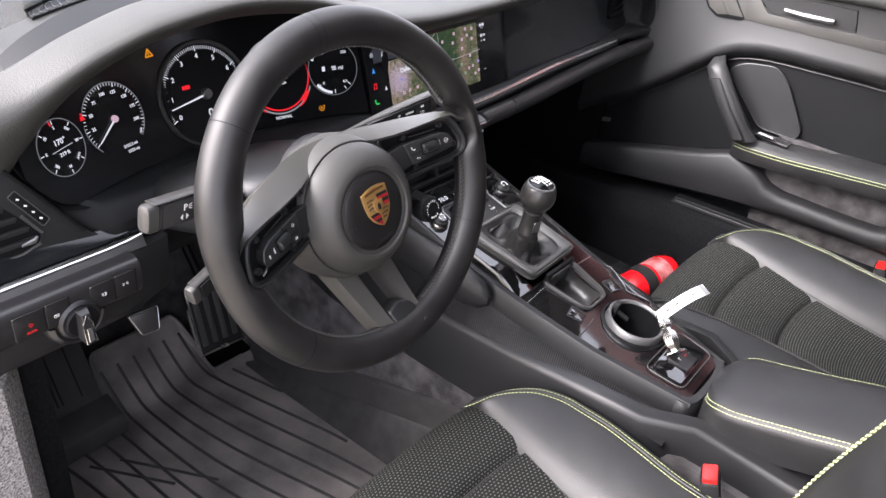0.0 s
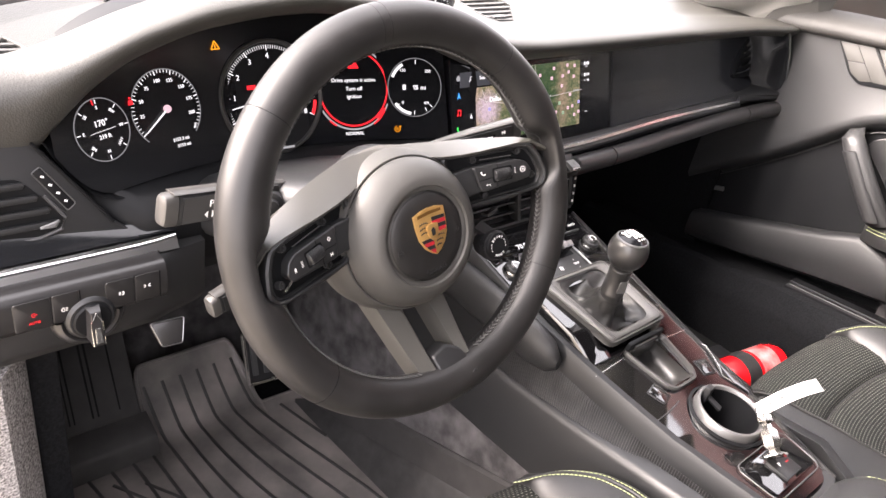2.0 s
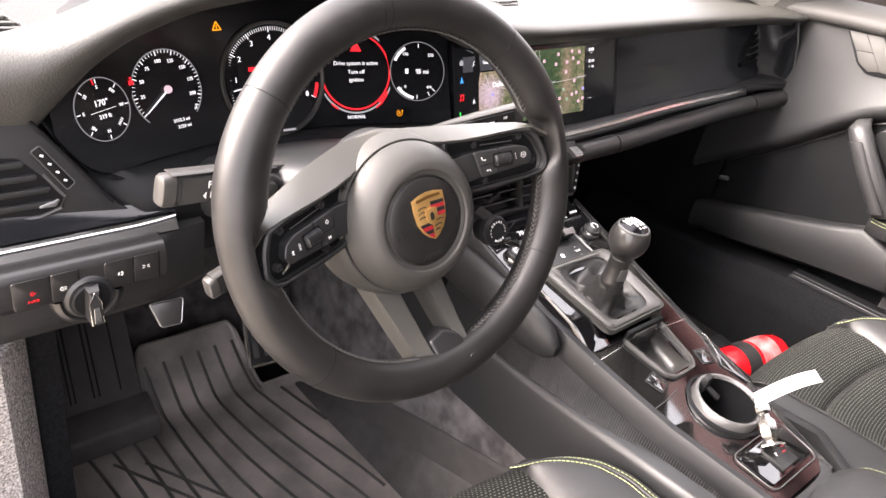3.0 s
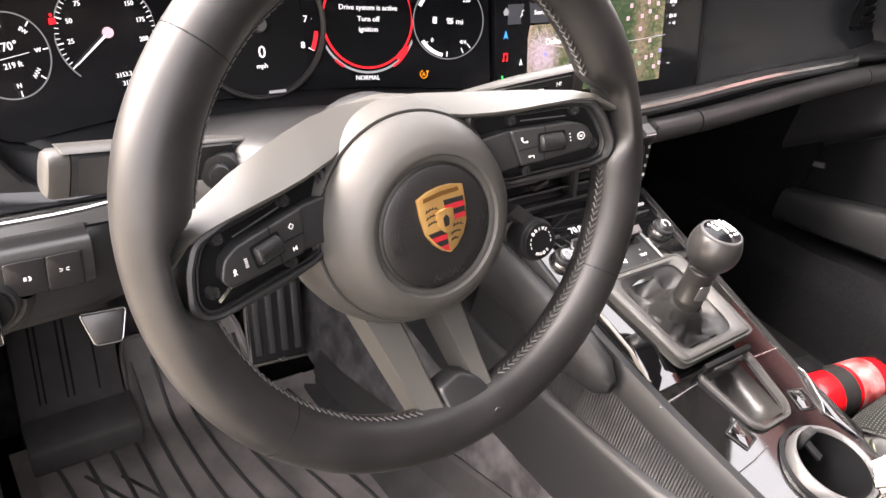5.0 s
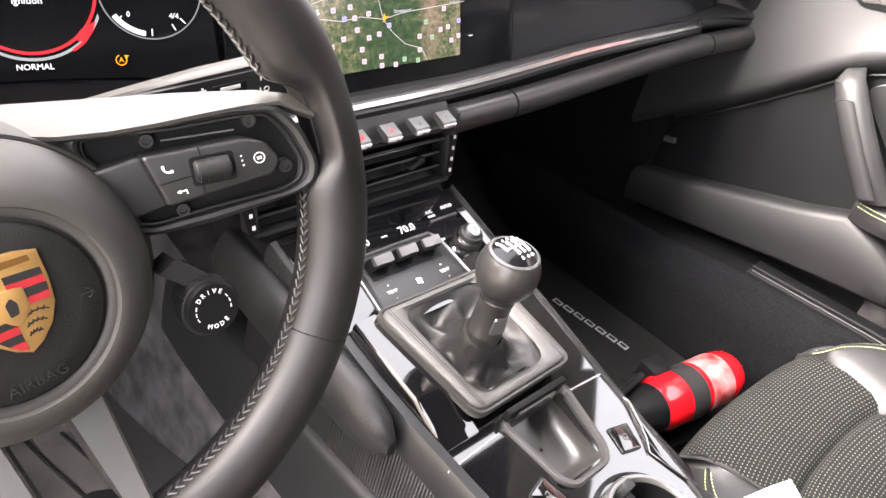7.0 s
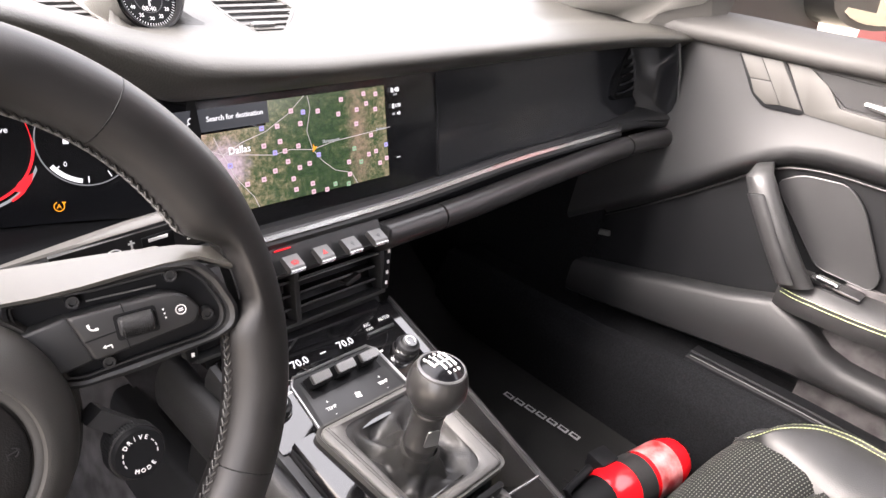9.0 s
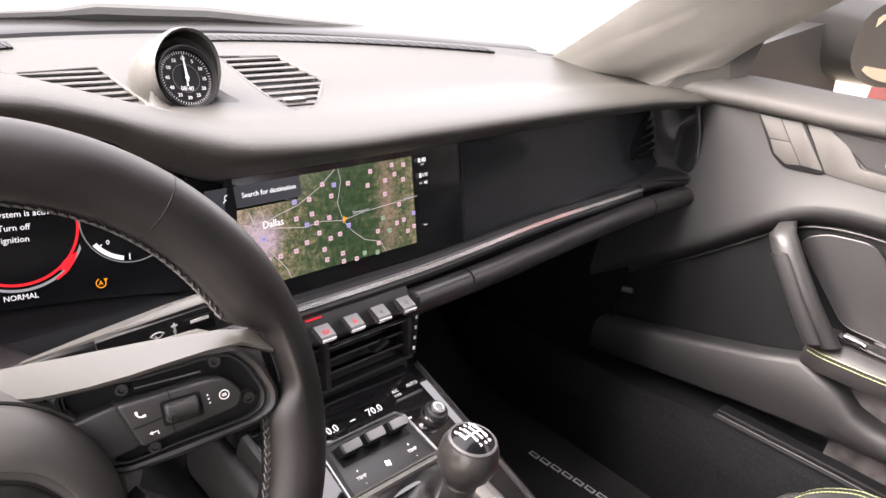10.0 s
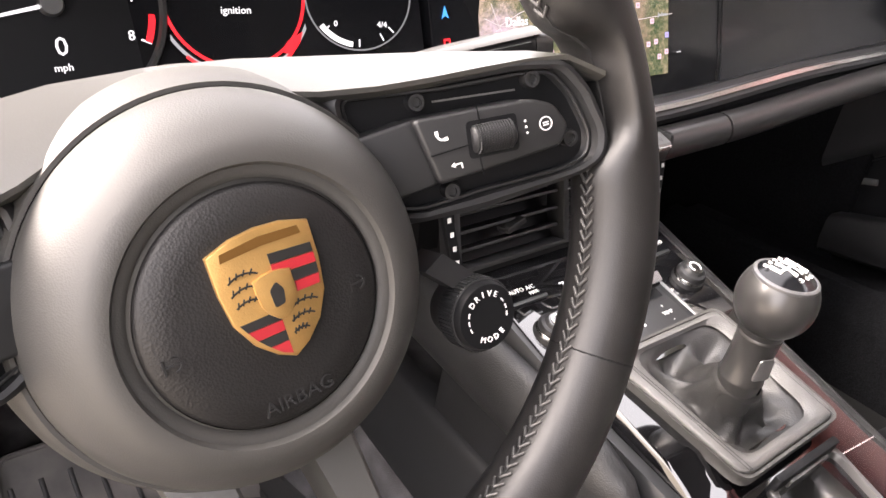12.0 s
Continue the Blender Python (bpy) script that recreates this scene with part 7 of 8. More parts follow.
def console():
    c = thing("centre_console", "sloping gloss black centre console with satin side rails", "console")
    ys = [-0.338, -0.33, -0.3, -0.25, -0.2, -0.15, -0.1, -0.05, 0.0, 0.05, 0.1, 0.15]
    # deck sheet with real openings for the tray and the cup
    bm = bmesh.new()
    ny, nx = 130, 64
    grid = []
    for j in range(ny + 1):
        y = lerp(-0.332, 0.15, j / ny)
        h, hr = interp(y, CHALF) - 0.0115, cright(y) - 0.004
        grid.append([bm.verts.new((CX + lerp(-h, hr, i / nx), y, ctop(y) - 0.0005)) for i in range(nx + 1)])
    for j in range(ny):
        for i in range(nx):
            q = (grid[j][i], grid[j][i + 1], grid[j + 1][i + 1], grid[j + 1][i])
            mx, my = sum(v.co.x for v in q) / 4 - CX, sum(v.co.y for v in q) / 4
            if math.hypot(mx - 0.02, my + 0.212) < 0.039 or (-0.02 < mx < 0.036 and -0.146 < my < -0.08):
                continue
            bm.faces.new(q)
    part("gloss_deck", bm, GLOSS, c)
    # rails round the deck
    for s in (-1, 1):
        rings = []
        for y in ys:
            h = interp(y, CHALF) if s < 0 else cright(y)
            z = ctop(y)
            k = 1 if s < 0 else 0.4
            rings.append([(CX + s * (h - 0.013 * k), y, z + 0.0), (CX + s * (h - 0.012 * k), y, z + 0.003), (CX + s * (h - 0.004 * k), y, z + 0.002), (CX + s * h, y, z - 0.006), (CX + s * (h + 0.002), y, z - 0.03), (CX + s * (h - 0.012), y, z - 0.03)])
        part("side_rail", loft(rings), SATIN, c, "dark satin side rail", angle=35)
    # rounded tail
    tail = []
    for t in [math.pi + math.pi * i / 16 for i in range(17)]:
        x, y = 0.068 * math.copysign(abs(math.cos(t)) ** 0.6, math.cos(t)), -0.322 + 0.026 * math.copysign(abs(math.sin(t)) ** 0.6, math.sin(t))
        tail.append([(CX + x * 0.8, y + 0.012, 0.352), (CX + x * 0.94, y + 0.003, 0.3525), (CX + x, y, 0.347), (CX + x * 1.02, y - 0.002, 0.31), (CX + x * 0.8, y + 0.03, 0.31)])
    part("tail_rail", loft(tail), SATIN, c, angle=50)
    # flanks: ribbed panel between the rail and the lower skirt
    skirt_z = lambda y: interp(y, [(-0.62, 0.335), (-0.36, 0.345), (-0.29, 0.347), (-0.2, 0.337), (-0.1, 0.326), (0.0, 0.318), (0.1, 0.315), (0.3, 0.325)])
    for s in (-1, 1):
        side = lambda y: interp(y, CHALF) if s < 0 else cright(y)
        hi = lambda y, o=0.0: Vector((CX + s * (side(y) - 0.001 + o), y, ctop(y) - 0.027))
        lo = lambda y, o=0.0: Vector((CX + s * (max(0.1215, side(y) + 0.004) - 0.003 + o), y, min(skirt_z(y), ctop(y) - 0.03) - 0.002))
        ys2 = [-0.335 + 0.0165 * k for k in range(31)]
        part("flank", loft([[hi(y), lo(y), lo(y) + Vector((-s * 0.02, 0, -0.03)), hi(y) + Vector((-s * 0.02, 0, 0))] for y in ys2]), MATTE, c, "matte black ribbed flank", angle=50)
        part("ribbing", merge(*[tube([hi(y, 0.0004), lo(y - 0.012, 0.0004)], 0.0006, 4) for y in [-0.29 + 0.0032 * k for k in range(102)]]), RIB_RUBBER, c)["kind"] = "stuff"
        rail2 = []
        for y in [-0.62, -0.5, -0.36, -0.3, -0.2, -0.1, 0.0, 0.1, 0.2, 0.3]:
            z = skirt_z(y)
            h = 0.121 if y > -0.3 else lerp(0.121, 0.085, min(1, (-0.3 - y) / 0.06))
            rail2.append([(CX + s * (h - 0.02), y, z + 0.003), (CX + s * (h - 0.003), y, z + 0.002), (CX + s * (h + 0.001), y, z - 0.0005), (CX + s * (h + 0.004), y, z - 0.008), (CX + s * (h + 0.01), y, z - 0.05), (CX + s * (h + 0.012), y, z - 0.09), (CX + s * (h + 0.008), y, z - 0.16), (CX + s * (h - 0.03), y, z - 0.16)])
        part("skirt", loft(rail2), SATIN, c, "dark satin lower skirt", angle=40)
    # knee pad ahead of the driver's flank
    for s in (-1,):
        kp = []
        for y, r in ((-0.045, 0.3), (-0.03, 0.75), (0.0, 1.0), (0.08, 1.05), (0.2, 1.1)):
            cx_, cz = CX + s * 0.112, 0.385 + 0.08 * y
            kp.append([(cx_ + 0.016 * r * math.cos(t), y, cz + 0.031 * r * math.sin(t)) for t in [2 * math.pi * k / 18 for k in range(18)]])
        part("knee_pad", loft(kp), LEATHER, c, "rounded padded knee support", angle=60)
    # deck behind the climate panel, front wall to the vents
    part("front_riser", loft([[(x, 0.15, 0.445), (x, 0.17, 0.462), (x, 0.2, 0.5), (x, 0.22, 0.44)] for x in (CX - 0.105, CX + 0.105)]), DARK, c)
    return c


console()


def climate_panel():
    p = thing("climate_panel", "gloss black climate panel with white figures, toggles and two metal dials", "control panel")
    M = csurf(0, 0.092, 0.0045)
    part("plate", prism(rounded([(-0.098, -0.05), (-0.05, -0.05), (-0.05, -0.052), (0.05, -0.052), (0.05, -0.05), (0.098, -0.05), (0.098, 0.062), (-0.098, 0.062)], 0.003), -0.004, 0.0, 0.0008, at=M), GLOSS, p)
    for s in (-1, 1):
        d = part("dial", lathe([(0, 0.0145), (0.0075, 0.0145), (0.0085, 0.0135), (0.0092, 0.012), (0.0115, 0.011), (0.0128, 0.008), (0.0128, 0.003), (0.0145, 0.0005), (0.0145, 0)], 40, M @ pose(s * 0.078 + (0.004 if s > 0 else 0), -0.008, 0)), MATTE, p, "black rotary dial with a bright collar")
        part("dial_collar", lathe([(0.0129, 0.0068), (0.0135, 0.0055), (0.0136, 0.0035), (0.0129, 0.0028)], 40, M @ pose(s * 0.078 + (0.004 if s > 0 else 0), -0.008, 0)), SILVER, d, "bright metal collar")
        part("dial_cap", lathe([(0, 0.0152), (0.0072, 0.0149)], 32, M @ pose(s * 0.078 + (0.004 if s > 0 else 0), -0.008, 0)), GLOSS, d)
        part("dial_arc", arc_band(0.0042, 0.0056, -60, 220, 18, 0.0002), WHITE_PRINT, d, at=M @ pose(s * 0.078 + (0.004 if s > 0 else 0), -0.008, 0.0152))
        part("marking", box(0.007, 0.002, 0.0003, 0, pose(0, 0, 0)), WHITE_PRINT, p, at=M @ pose(s * 0.055, 0.002, 0.0002))
    # recessed toggle well
    well = part("toggle_well", loft([[M @ Vector(q) for q in r] for r in ([(-0.056, -0.05, 0.0008), (0.056, -0.05, 0.0008), (0.05, 0.012, 0.0008), (-0.05, 0.012, 0.0008)], [(-0.05, -0.046, 0.0008), (0.05, -0.046, 0.0008), (0.0445, 0.008, 0.0008), (-0.0445, 0.008, 0.0008)], [(-0.049, -0.045, 0.0012), (0.049, -0.045, 0.0012), (0.044, 0.0075, 0.0012), (-0.044, 0.0075, 0.0012)])]), SATIN, p)
    part("well_frame", tube([M @ Vector(q) for q in [(-0.056, -0.05, 0.001), (-0.052, 0.006, 0.001), (-0.045, 0.014, 0.001), (0.045, 0.014, 0.001), (0.052, 0.006, 0.001), (0.056, -0.05, 0.001)]], 0.0015, 6), GALV, p)
    part("well_shadow", prism([(-0.042, -0.014), (0.042, -0.014), (0.042, 0.006), (-0.042, 0.006)], 0.0012, 0.0016, at=M), DARK, p)
    for x in (-0.029, 0.0, 0.029):
        t = part("toggle", box(0.021, 0.012, 0.016, 0.002, M @ pose(x, -0.001, 0.006, 20, 0, 0)), DARK, p)
        part("toggle_cap", box(0.0215, 0.0085, 0.005, 0.0015, M @ pose(x, -0.0035, 0.0145, 20, 0, 0)), PADDLE, t, "ribbed satin metal cap")
        part("cap_rib", merge(*[box(0.0008, 0.0088, 0.0052, 0, M @ pose(x + 0.0018 * k, -0.0035, 0.0147, 20, 0, 0)) for k in range(-5, 6)]), GALV, t)
    for x, t in ((-0.032, "TEMP"), (0.032, "TEMP")):
        words("marking", t, 0.0048, WHITE_PRINT, p, M @ pose(x, -0.03, 0.0014))
        words("marking", "+", 0.005, WHITE_PRINT, p, M @ pose(x, -0.023, 0.0014))
        words("marking", "-", 0.005, WHITE_PRINT, p, M @ pose(x, -0.037, 0.0014))
    part("marking", merge(*[lathe([(0, 0.0002), (0.0017, 0.0002)], 10, pose(0.0022 * math.cos(radians(a)), 0.0022 * math.sin(radians(a)), 0)) for a in (30, 120, 210, 300)]), WHITE_PRINT, p, at=M @ pose(0, -0.03, 0.0014))
    for x in (-0.028, 0.028):
        words("digits", "70.0", 0.0115, LIT_WHITE, p, M @ pose(x, 0.0265, 0.0003))
    part("marking", box(0.007, 0.0012, 0.0003, 0, pose(0, 0, 0)), WHITE_PRINT, p, at=M @ pose(0.0, 0.0265, 0.0003))
    for s in (-1, 1):
        words("marking", "AUTO", 0.0055, WHITE_PRINT, p, M @ pose(s * 0.083 + 0.005, 0.036, 0.0003))
        words("marking", "A/C", 0.0052, WHITE_PRINT, p, M @ pose(s * 0.064, 0.036, 0.0003))
        words("marking", "MAX", 0.0042, WHITE_PRINT, p, M @ pose(s * 0.064, 0.0305, 0.0003))
        part("lip", box(0.036, 0.0035, 0.003, 0.001, M @ pose(s * 0.074, 0.024, 0.0012)), SATIN, p)


climate_panel()


def gear_lever():
    g = thing("gear_lever", "satin metal ball gear lever with a black leather gaiter", "gear lever")
    M = pose(0.36, -0.023, 0.4225, 15, 0, 0)         # gaiter frame plane
    pl = [(-0.058, -0.0545), (0.064, -0.0525), (0.054, 0.066), (-0.08, 0.0665)]
    shrink = lambda d: rounded([(x - math.copysign(d, x), y - math.copysign(d, y)) for x, y in pl], 0.012 - d * 0.3)
    il = rounded([(-0.041, -0.041), (0.043, -0.039), (0.037, 0.056), (-0.055, 0.056)], 0.016)
    at_z = lambda poly, z: [M @ Vector((x, y, z)) for x, y in poly]
    grow_in = lambda k: [(x * k - 0.001, y * k + (1 - k) * 0.004) for x, y in il]
    part("gaiter_frame", loft([at_z(shrink(0.0042), -0.004), at_z(shrink(0.0042), 0.0008), at_z(shrink(0.0055), 0.0022), at_z(shrink(0.009), 0.0028), at_z(grow_in(1.08), 0.0022), at_z(grow_in(1.0), -0.001)], caps=False), GAITER, g, "padded leather frame", angle=60)
    part("frame_trim", loft([at_z(shrink(0.004), -0.009), at_z(shrink(-0.0005), -0.008), at_z(shrink(-0.0015), -0.0055), at_z(shrink(-0.001), -0.0015), at_z(shrink(0.001), 0.0006), at_z(shrink(0.003), 0.0004), at_z(shrink(0.0045), -0.002)], caps=False), HUBCOVER, g, "satin frame edge", angle=50)
    part("frame_wall", loft([at_z(shrink(0.022), -0.036), at_z(shrink(0.018), -0.0075), at_z(shrink(0.003), -0.0072)], caps=False), GLOSS, g)
    # sloping gloss shoulder from the deck up to the frame
    rows = []
    for k in range(15):
        v = lerp(-0.056, 0.066, k / 14)
        top = M @ Vector((lerp(-0.0555, -0.0775, (v + 0.0545) / 0.121), v, -0.006))
        foot = Vector((CX - interp(top.y, CHALF) + 0.0125, top.y, ctop(top.y) + 0.0004))
        rise = (top.z - foot.z) * min(1, max(0.05, (v + 0.058) / 0.035))
        rows.append([foot, foot + Vector((0.0008, 0, 0.75 * rise)), foot + Vector((0.003, 0, 0.96 * rise)), Vector((top.x + 0.003, top.y, foot.z + rise)), Vector((top.x + 0.004, top.y, ctop(top.y) - 0.004))])
    part("frame_shoulder", loft(rows), GLOSS, g, "gloss black shoulder", angle=50)
    for x0, x1 in ((-0.0492, -0.0685), (-0.0465, -0.0658), (0.0535, 0.0455)):
        line = [M @ Vector((lerp(x0, x1, k / 40), lerp(-0.049, 0.06, k / 40), 0.0029)) for k in range(41)]
        part("stitching", stitches(line, 0.0026, 0.0009, 0.00035), THREAD, g)
        part("stitch_fold", tube([p - Vector((0, 0, 0.0003)) for p in line], 0.0004, 4), BLACK_THREAD, g)
    # soft gaiter with folds, sunk then rising to the neck
    rings = []
    nn = 120
    rows = ((0, 1.14, -0.0025), (0.03, 1.02, -0.003), (0.08, 0.97, -0.005), (0.18, 0.89, -0.01), (0.3, 0.78, -0.014), (0.42, 0.66, -0.012), (0.54, 0.56, -0.005), (0.66, 0.49, 0.003), (0.78, 0.45, 0.011), (0.88, 0.43, 0.017), (0.96, 0.42, 0.021), (1.0, 0.36, 0.024))
    for t, r, dz in rows:
        ring = []
        bell = math.sin(min(1, t * 1.05) * math.pi)
        for i in range(nn):
            a = 2 * math.pi * i / nn
            cx_, cy = math.cos(a), math.sin(a)
            bx = (0.045 + 0.004 * cy) * math.copysign(abs(cx_) ** 0.6, cx_)
            by = 0.049 * math.copysign(abs(cy) ** 0.6, cy)
            pleat = 0.6 * math.sin(3 * a + 0.9 + 4.5 * t) + 0.5 * math.sin(5 * a + 2.2 - 3 * t) + 0.35 * math.sin(9 * a + 0.4 + 7 * t)
            crease = abs(math.sin(4 * a + 1.1 + 3.5 * t)) ** 0.5 - 0.6
            fold = 1 + bell * (0.13 * pleat + 0.1 * crease)
            q = lerp(1, 0, min(1, t * 1.4))
            bx, by = lerp(bx, 0.042 * cx_, 1 - q), lerp(by, 0.042 * cy, 1 - q)
            ctr = Vector((-0.004 - 0.004 * cy, 0.0075, 0)).lerp(Vector((-0.018, -0.001, 0)), t)
            ring.append(M @ Vector((ctr.x + bx * r * fold, ctr.y + by * r * fold, dz + bell * (0.007 * crease + 0.005 * math.sin(7 * a - 5 * t)))))
        rings.append(ring)
    part("gaiter", loft(rings, caps=False), SOFT_GAITER, g, "creased black leather gaiter", angle=70)
    # lever neck and ball
    T = Matrix.Translation((0.3405, -0.031, 0.4595)) @ pose(0, 0, 0, 3, 2, 0)
    part("neck", lathe([(0.0135, -0.035), (0.0145, -0.012), (0.0152, -0.01), (0.0152, -0.008), (0.0145, -0.006), (0.0138, 0.01), (0.0142, 0.024), (0.0147, 0.025), (0.0147, 0.0265), (0.0142, 0.0275), (0.016, 0.034)], 40, T), KNOB, g)
    ball = []
    for k in range(21):
        a = -58 + 95 * k / 20
        ball.append((0.0252 * math.cos(radians(a)) ** 0.92, 0.0535 + 0.0262 * math.sin(radians(a))))
    kb = part("knob", lathe(ball, 56, T), KNOB, g, "satin dark grey ball knob")
    part("neck_window", prism(rounded([(-0.007, -0.008), (0.007, -0.008), (0.006, 0.009), (-0.006, 0.009)], 0.003), 0, 0.0012, 0.0004, at=T @ pose(-0.004, -0.0132, 0.006, 88, 0, -17)), GALV, kb)
    top = 0.0535 + 0.0262 * math.sin(radians(37))
    part("cap_ring", lathe([(0.0204, top - 0.0012), (0.0208, top - 0.0002), (0.0204, top + 0.0014), (0.0188, top + 0.0022), (0.018, top + 0.002)], 48, T), GUNMETAL, kb)
    cp = part("cap", lathe([(0.0, top + 0.0085), (0.005, top + 0.0081), (0.0095, top + 0.0068), (0.0138, top + 0.0047), (0.0185, top + 0.0018)], 48, T), GLASS_BLACK, kb, "gloss black cap with the white shift pattern")
    G = T @ pose(0, 0, top + 0.0074) @ Matrix.Scale(1.4, 4)
    part("shift_pattern", merge(*[box(0.0009, 0.011, 0.0012, 0, pose(x, 0, 0.0002)) for x in (-0.0035, 0.0005, 0.0045)], box(0.0125, 0.0009, 0.0012, 0, pose(-0.001, 0, 0.0003)), box(0.0009, 0.006, 0.0012, 0, pose(-0.0075, 0.0025, -0.0006))), WHITE_PRINT, cp, at=G)
    for x, y, t in ((-0.0035, 0.0075, "1"), (0.0005, 0.0078, "3"), (0.0045, 0.0075, "5"), (-0.0032, -0.0078, "2"), (0.0008, -0.008, "4"), (0.0045, -0.0078, "6"), (-0.0082, 0.0068, "R")):
        words("digits", t, 0.0028, WHITE_PRINT, cp, G @ pose(x, y, -0.0009), 0.0005)


gear_lever()


def tray_and_buttons():
    t = thing("console_tray", "open satin coin tray behind the gear lever", "tray")
    M = csurf(0.012, -0.115, 0.0)
    o = [(-0.04, 0.038), (0.046, 0.038), (0.0335, -0.028), (0.023, -0.04), (-0.021, -0.04), (-0.031, -0.03)]
    O = rounded(o, 0.008)
    I = rounded([(x * 0.86 + 0.0006, y * 0.88) for x, y in o], 0.008)
    sc = lambda k, z, dy=0.0: [M @ Vector((p[0] * k, p[1] * k + dy, z)) for p in I]
    bm = loft([[M @ Vector((*p, 0.0)) for p in O], [M @ Vector((*p, 0.0038)) for p in O], [M @ Vector((p[0] * 0.98, p[1] * 0.98, 0.005)) for p in O], sc(1.03, 0.0048), sc(1.0, 0.0025), sc(0.93, -0.014, 0.003), sc(0.86, -0.024, 0.006), sc(0.6, -0.027, 0.006), sc(0.05, -0.027, 0.006)], caps=False)
    part("lip", bm, TRAY_SATIN, t, "satin scooped tray", angle=55)
    # wall under the gaiter frame with a shallow coin slot
    part("tray_slot", box(0.074, 0.006, 0.026, 0.002, M @ pose(0.002, 0.037, 0.003)), DARK, t)
    part("slot_lip", box(0.046, 0.0024, 0.008, 0.0008, M @ pose(0.0, 0.0325, 0.0075)), TRAY_SATIN, t)
    part("chrome_seam", box(0.062, 0.0011, 0.0008, 0, csurf(-0.063, -0.087, 0.0006) @ pose(0, 0, 0, 0, 0, 4)), SILVER, t)
    part("chrome_seam", box(0.05, 0.0011, 0.0008, 0, csurf(0.082, -0.088, 0.0006) @ pose(0, 0, 0, 0, 0, -4)), SILVER, t)
    part("chrome_seam", tube([csurf(-0.078, -0.172, 0.0008).translation, csurf(-0.045, -0.17, 0.0008).translation, csurf(-0.02, -0.166, 0.0008).translation], 0.0007, 5), GUNMETAL, t)
    # bright-edged flap beside the cup
    pts = [csurf(0.1, -0.118, 0.002), csurf(0.101, -0.124, 0.003), csurf(0.094, -0.14, 0.003), csurf(0.085, -0.158, 0.0025), csurf(0.077, -0.168, 0.002)]
    part("flap_edge", tube([p.translation for p in pts], [0.0006, 0.0012, 0.0012, 0.0012, 0.0005], 6), SILVER, t, "thin bright metal edge")
    part("flap", prism([(0.078, -0.168), (0.1025, -0.122), (0.1, -0.2), (0.09, -0.21)], 0, 0.0015, 0.0005, at=Matrix.Translation((CX, 0, 0)) @ Matrix(((1, 0, 0, 0), (0, 1, 0, 0), (0, 0.17, 1, 0.3997), (0, 0, 0, 1)))), GLOSS, t)
    for x, turn in ((-0.036, 14), (0.068, -14)):
        bt = thing("console_button", "small framed gloss black console button", "button", group="console buttons")
        B = csurf(x, -0.146, 0.0006) @ pose(0, 0, 0, 0, 0, turn)
        part("button_frame", tube([B @ Vector((*p, 0)) for p in rounded([(-0.0105, -0.012), (0.0105, -0.012), (0.0115, 0.012), (-0.0115, 0.012)], 0.002)], 0.0006, 6, loop=True), SATIN, bt)
        part("button_face", prism(rounded([(-0.0095, -0.011), (0.0095, -0.011), (0.0105, 0.011), (-0.0105, 0.011)], 0.002), 0, 0.0014, 0.0005, at=B), GLOSS, bt)
        part("marking", merge(prism([(-0.004, -0.002), (0.001, -0.004), (0.003, -0.001), (-0.003, 0.0015)], 0, 0.0004), box(0.0012, 0.007, 0.0004, 0, pose(0.003, 0.001, 0, 0, 0, -12)), box(0.004, 0.0012, 0.0004, 0, pose(0.001, 0.004, 0, 0, 0, 10))), GUNMETAL, bt, at=B @ pose(0, 0, 0.0015) @ Matrix.Scale(0.75, 4))


tray_and_buttons()


def cup_holder():
    c = thing("cup_holder", "round cup holder with a thick silver-grey ring", "cup holder")
    M = csurf(0.02, -0.212, 0.006)
    R = M @ pose(0, 0, 0.002) @ Matrix.Diagonal((1.05, 1.05, 1.0, 1.0))
    part("ring", lathe([(0.0345, -0.004), (0.035, 0.003), (0.0365, 0.0055), (0.039, 0.0055), (0.041, 0.003), (0.0415, -0.006)], 64, R), CUPRING, c, "thick satin silver-grey ring")
    part("well", lathe([(0.0345, 0.0015), (0.0335, -0.02), (0.031, -0.062), (0.0, -0.062)], 48, R), DARK, c)
    part("ring_gap", lathe([(0.0435, -0.003), (0.047, -0.0045), (0.047, -0.0055)], 56, R), DARK, c)
    part("cup_clip", box(0.011, 0.008, 0.024, 0.002, R @ pose(-0.002, 0.0315, 0.002, 0, 0, 4)), MATTE, c)
    part("clip_arm", box(0.009, 0.02, 0.004, 0.0015, R @ pose(0.01, 0.022, -0.012, 20, 0, 15)), MATTE, c)
    # button plate behind the cup
    B = csurf(0.008, -0.293, 0.001)
    part("rear_plate", prism(rounded([(-0.045, -0.02), (0.048, -0.02), (0.052, 0.024), (-0.05, 0.024)], 0.008), 0, 0.0012, 0.0005, at=B), GLOSS, c)
    pb = part("parking_button", box(0.034, 0.03, 0.005, 0.002, B @ pose(0.002, -0.001, 0.003)), SATIN, c)
    words("marking", "P", 0.007, WHITE_PRINT, pb, B @ pose(-0.004, 0.002, 0.0057))
    part("marking", box(0.006, 0.0015, 0.0003, 0, pose(0, 0, 0)), LIT_RED, pb, at=B @ pose(0.01, 0.0, 0.0057))
    part("silver_rim", tube([B @ Vector((*p, 0.001)) for p in rounded([(-0.05, -0.026), (0.05, -0.026), (0.056, 0.03), (-0.054, 0.03)], 0.012)], 0.0008, 6, loop=True), GUNMETAL, c)


cup_holder()


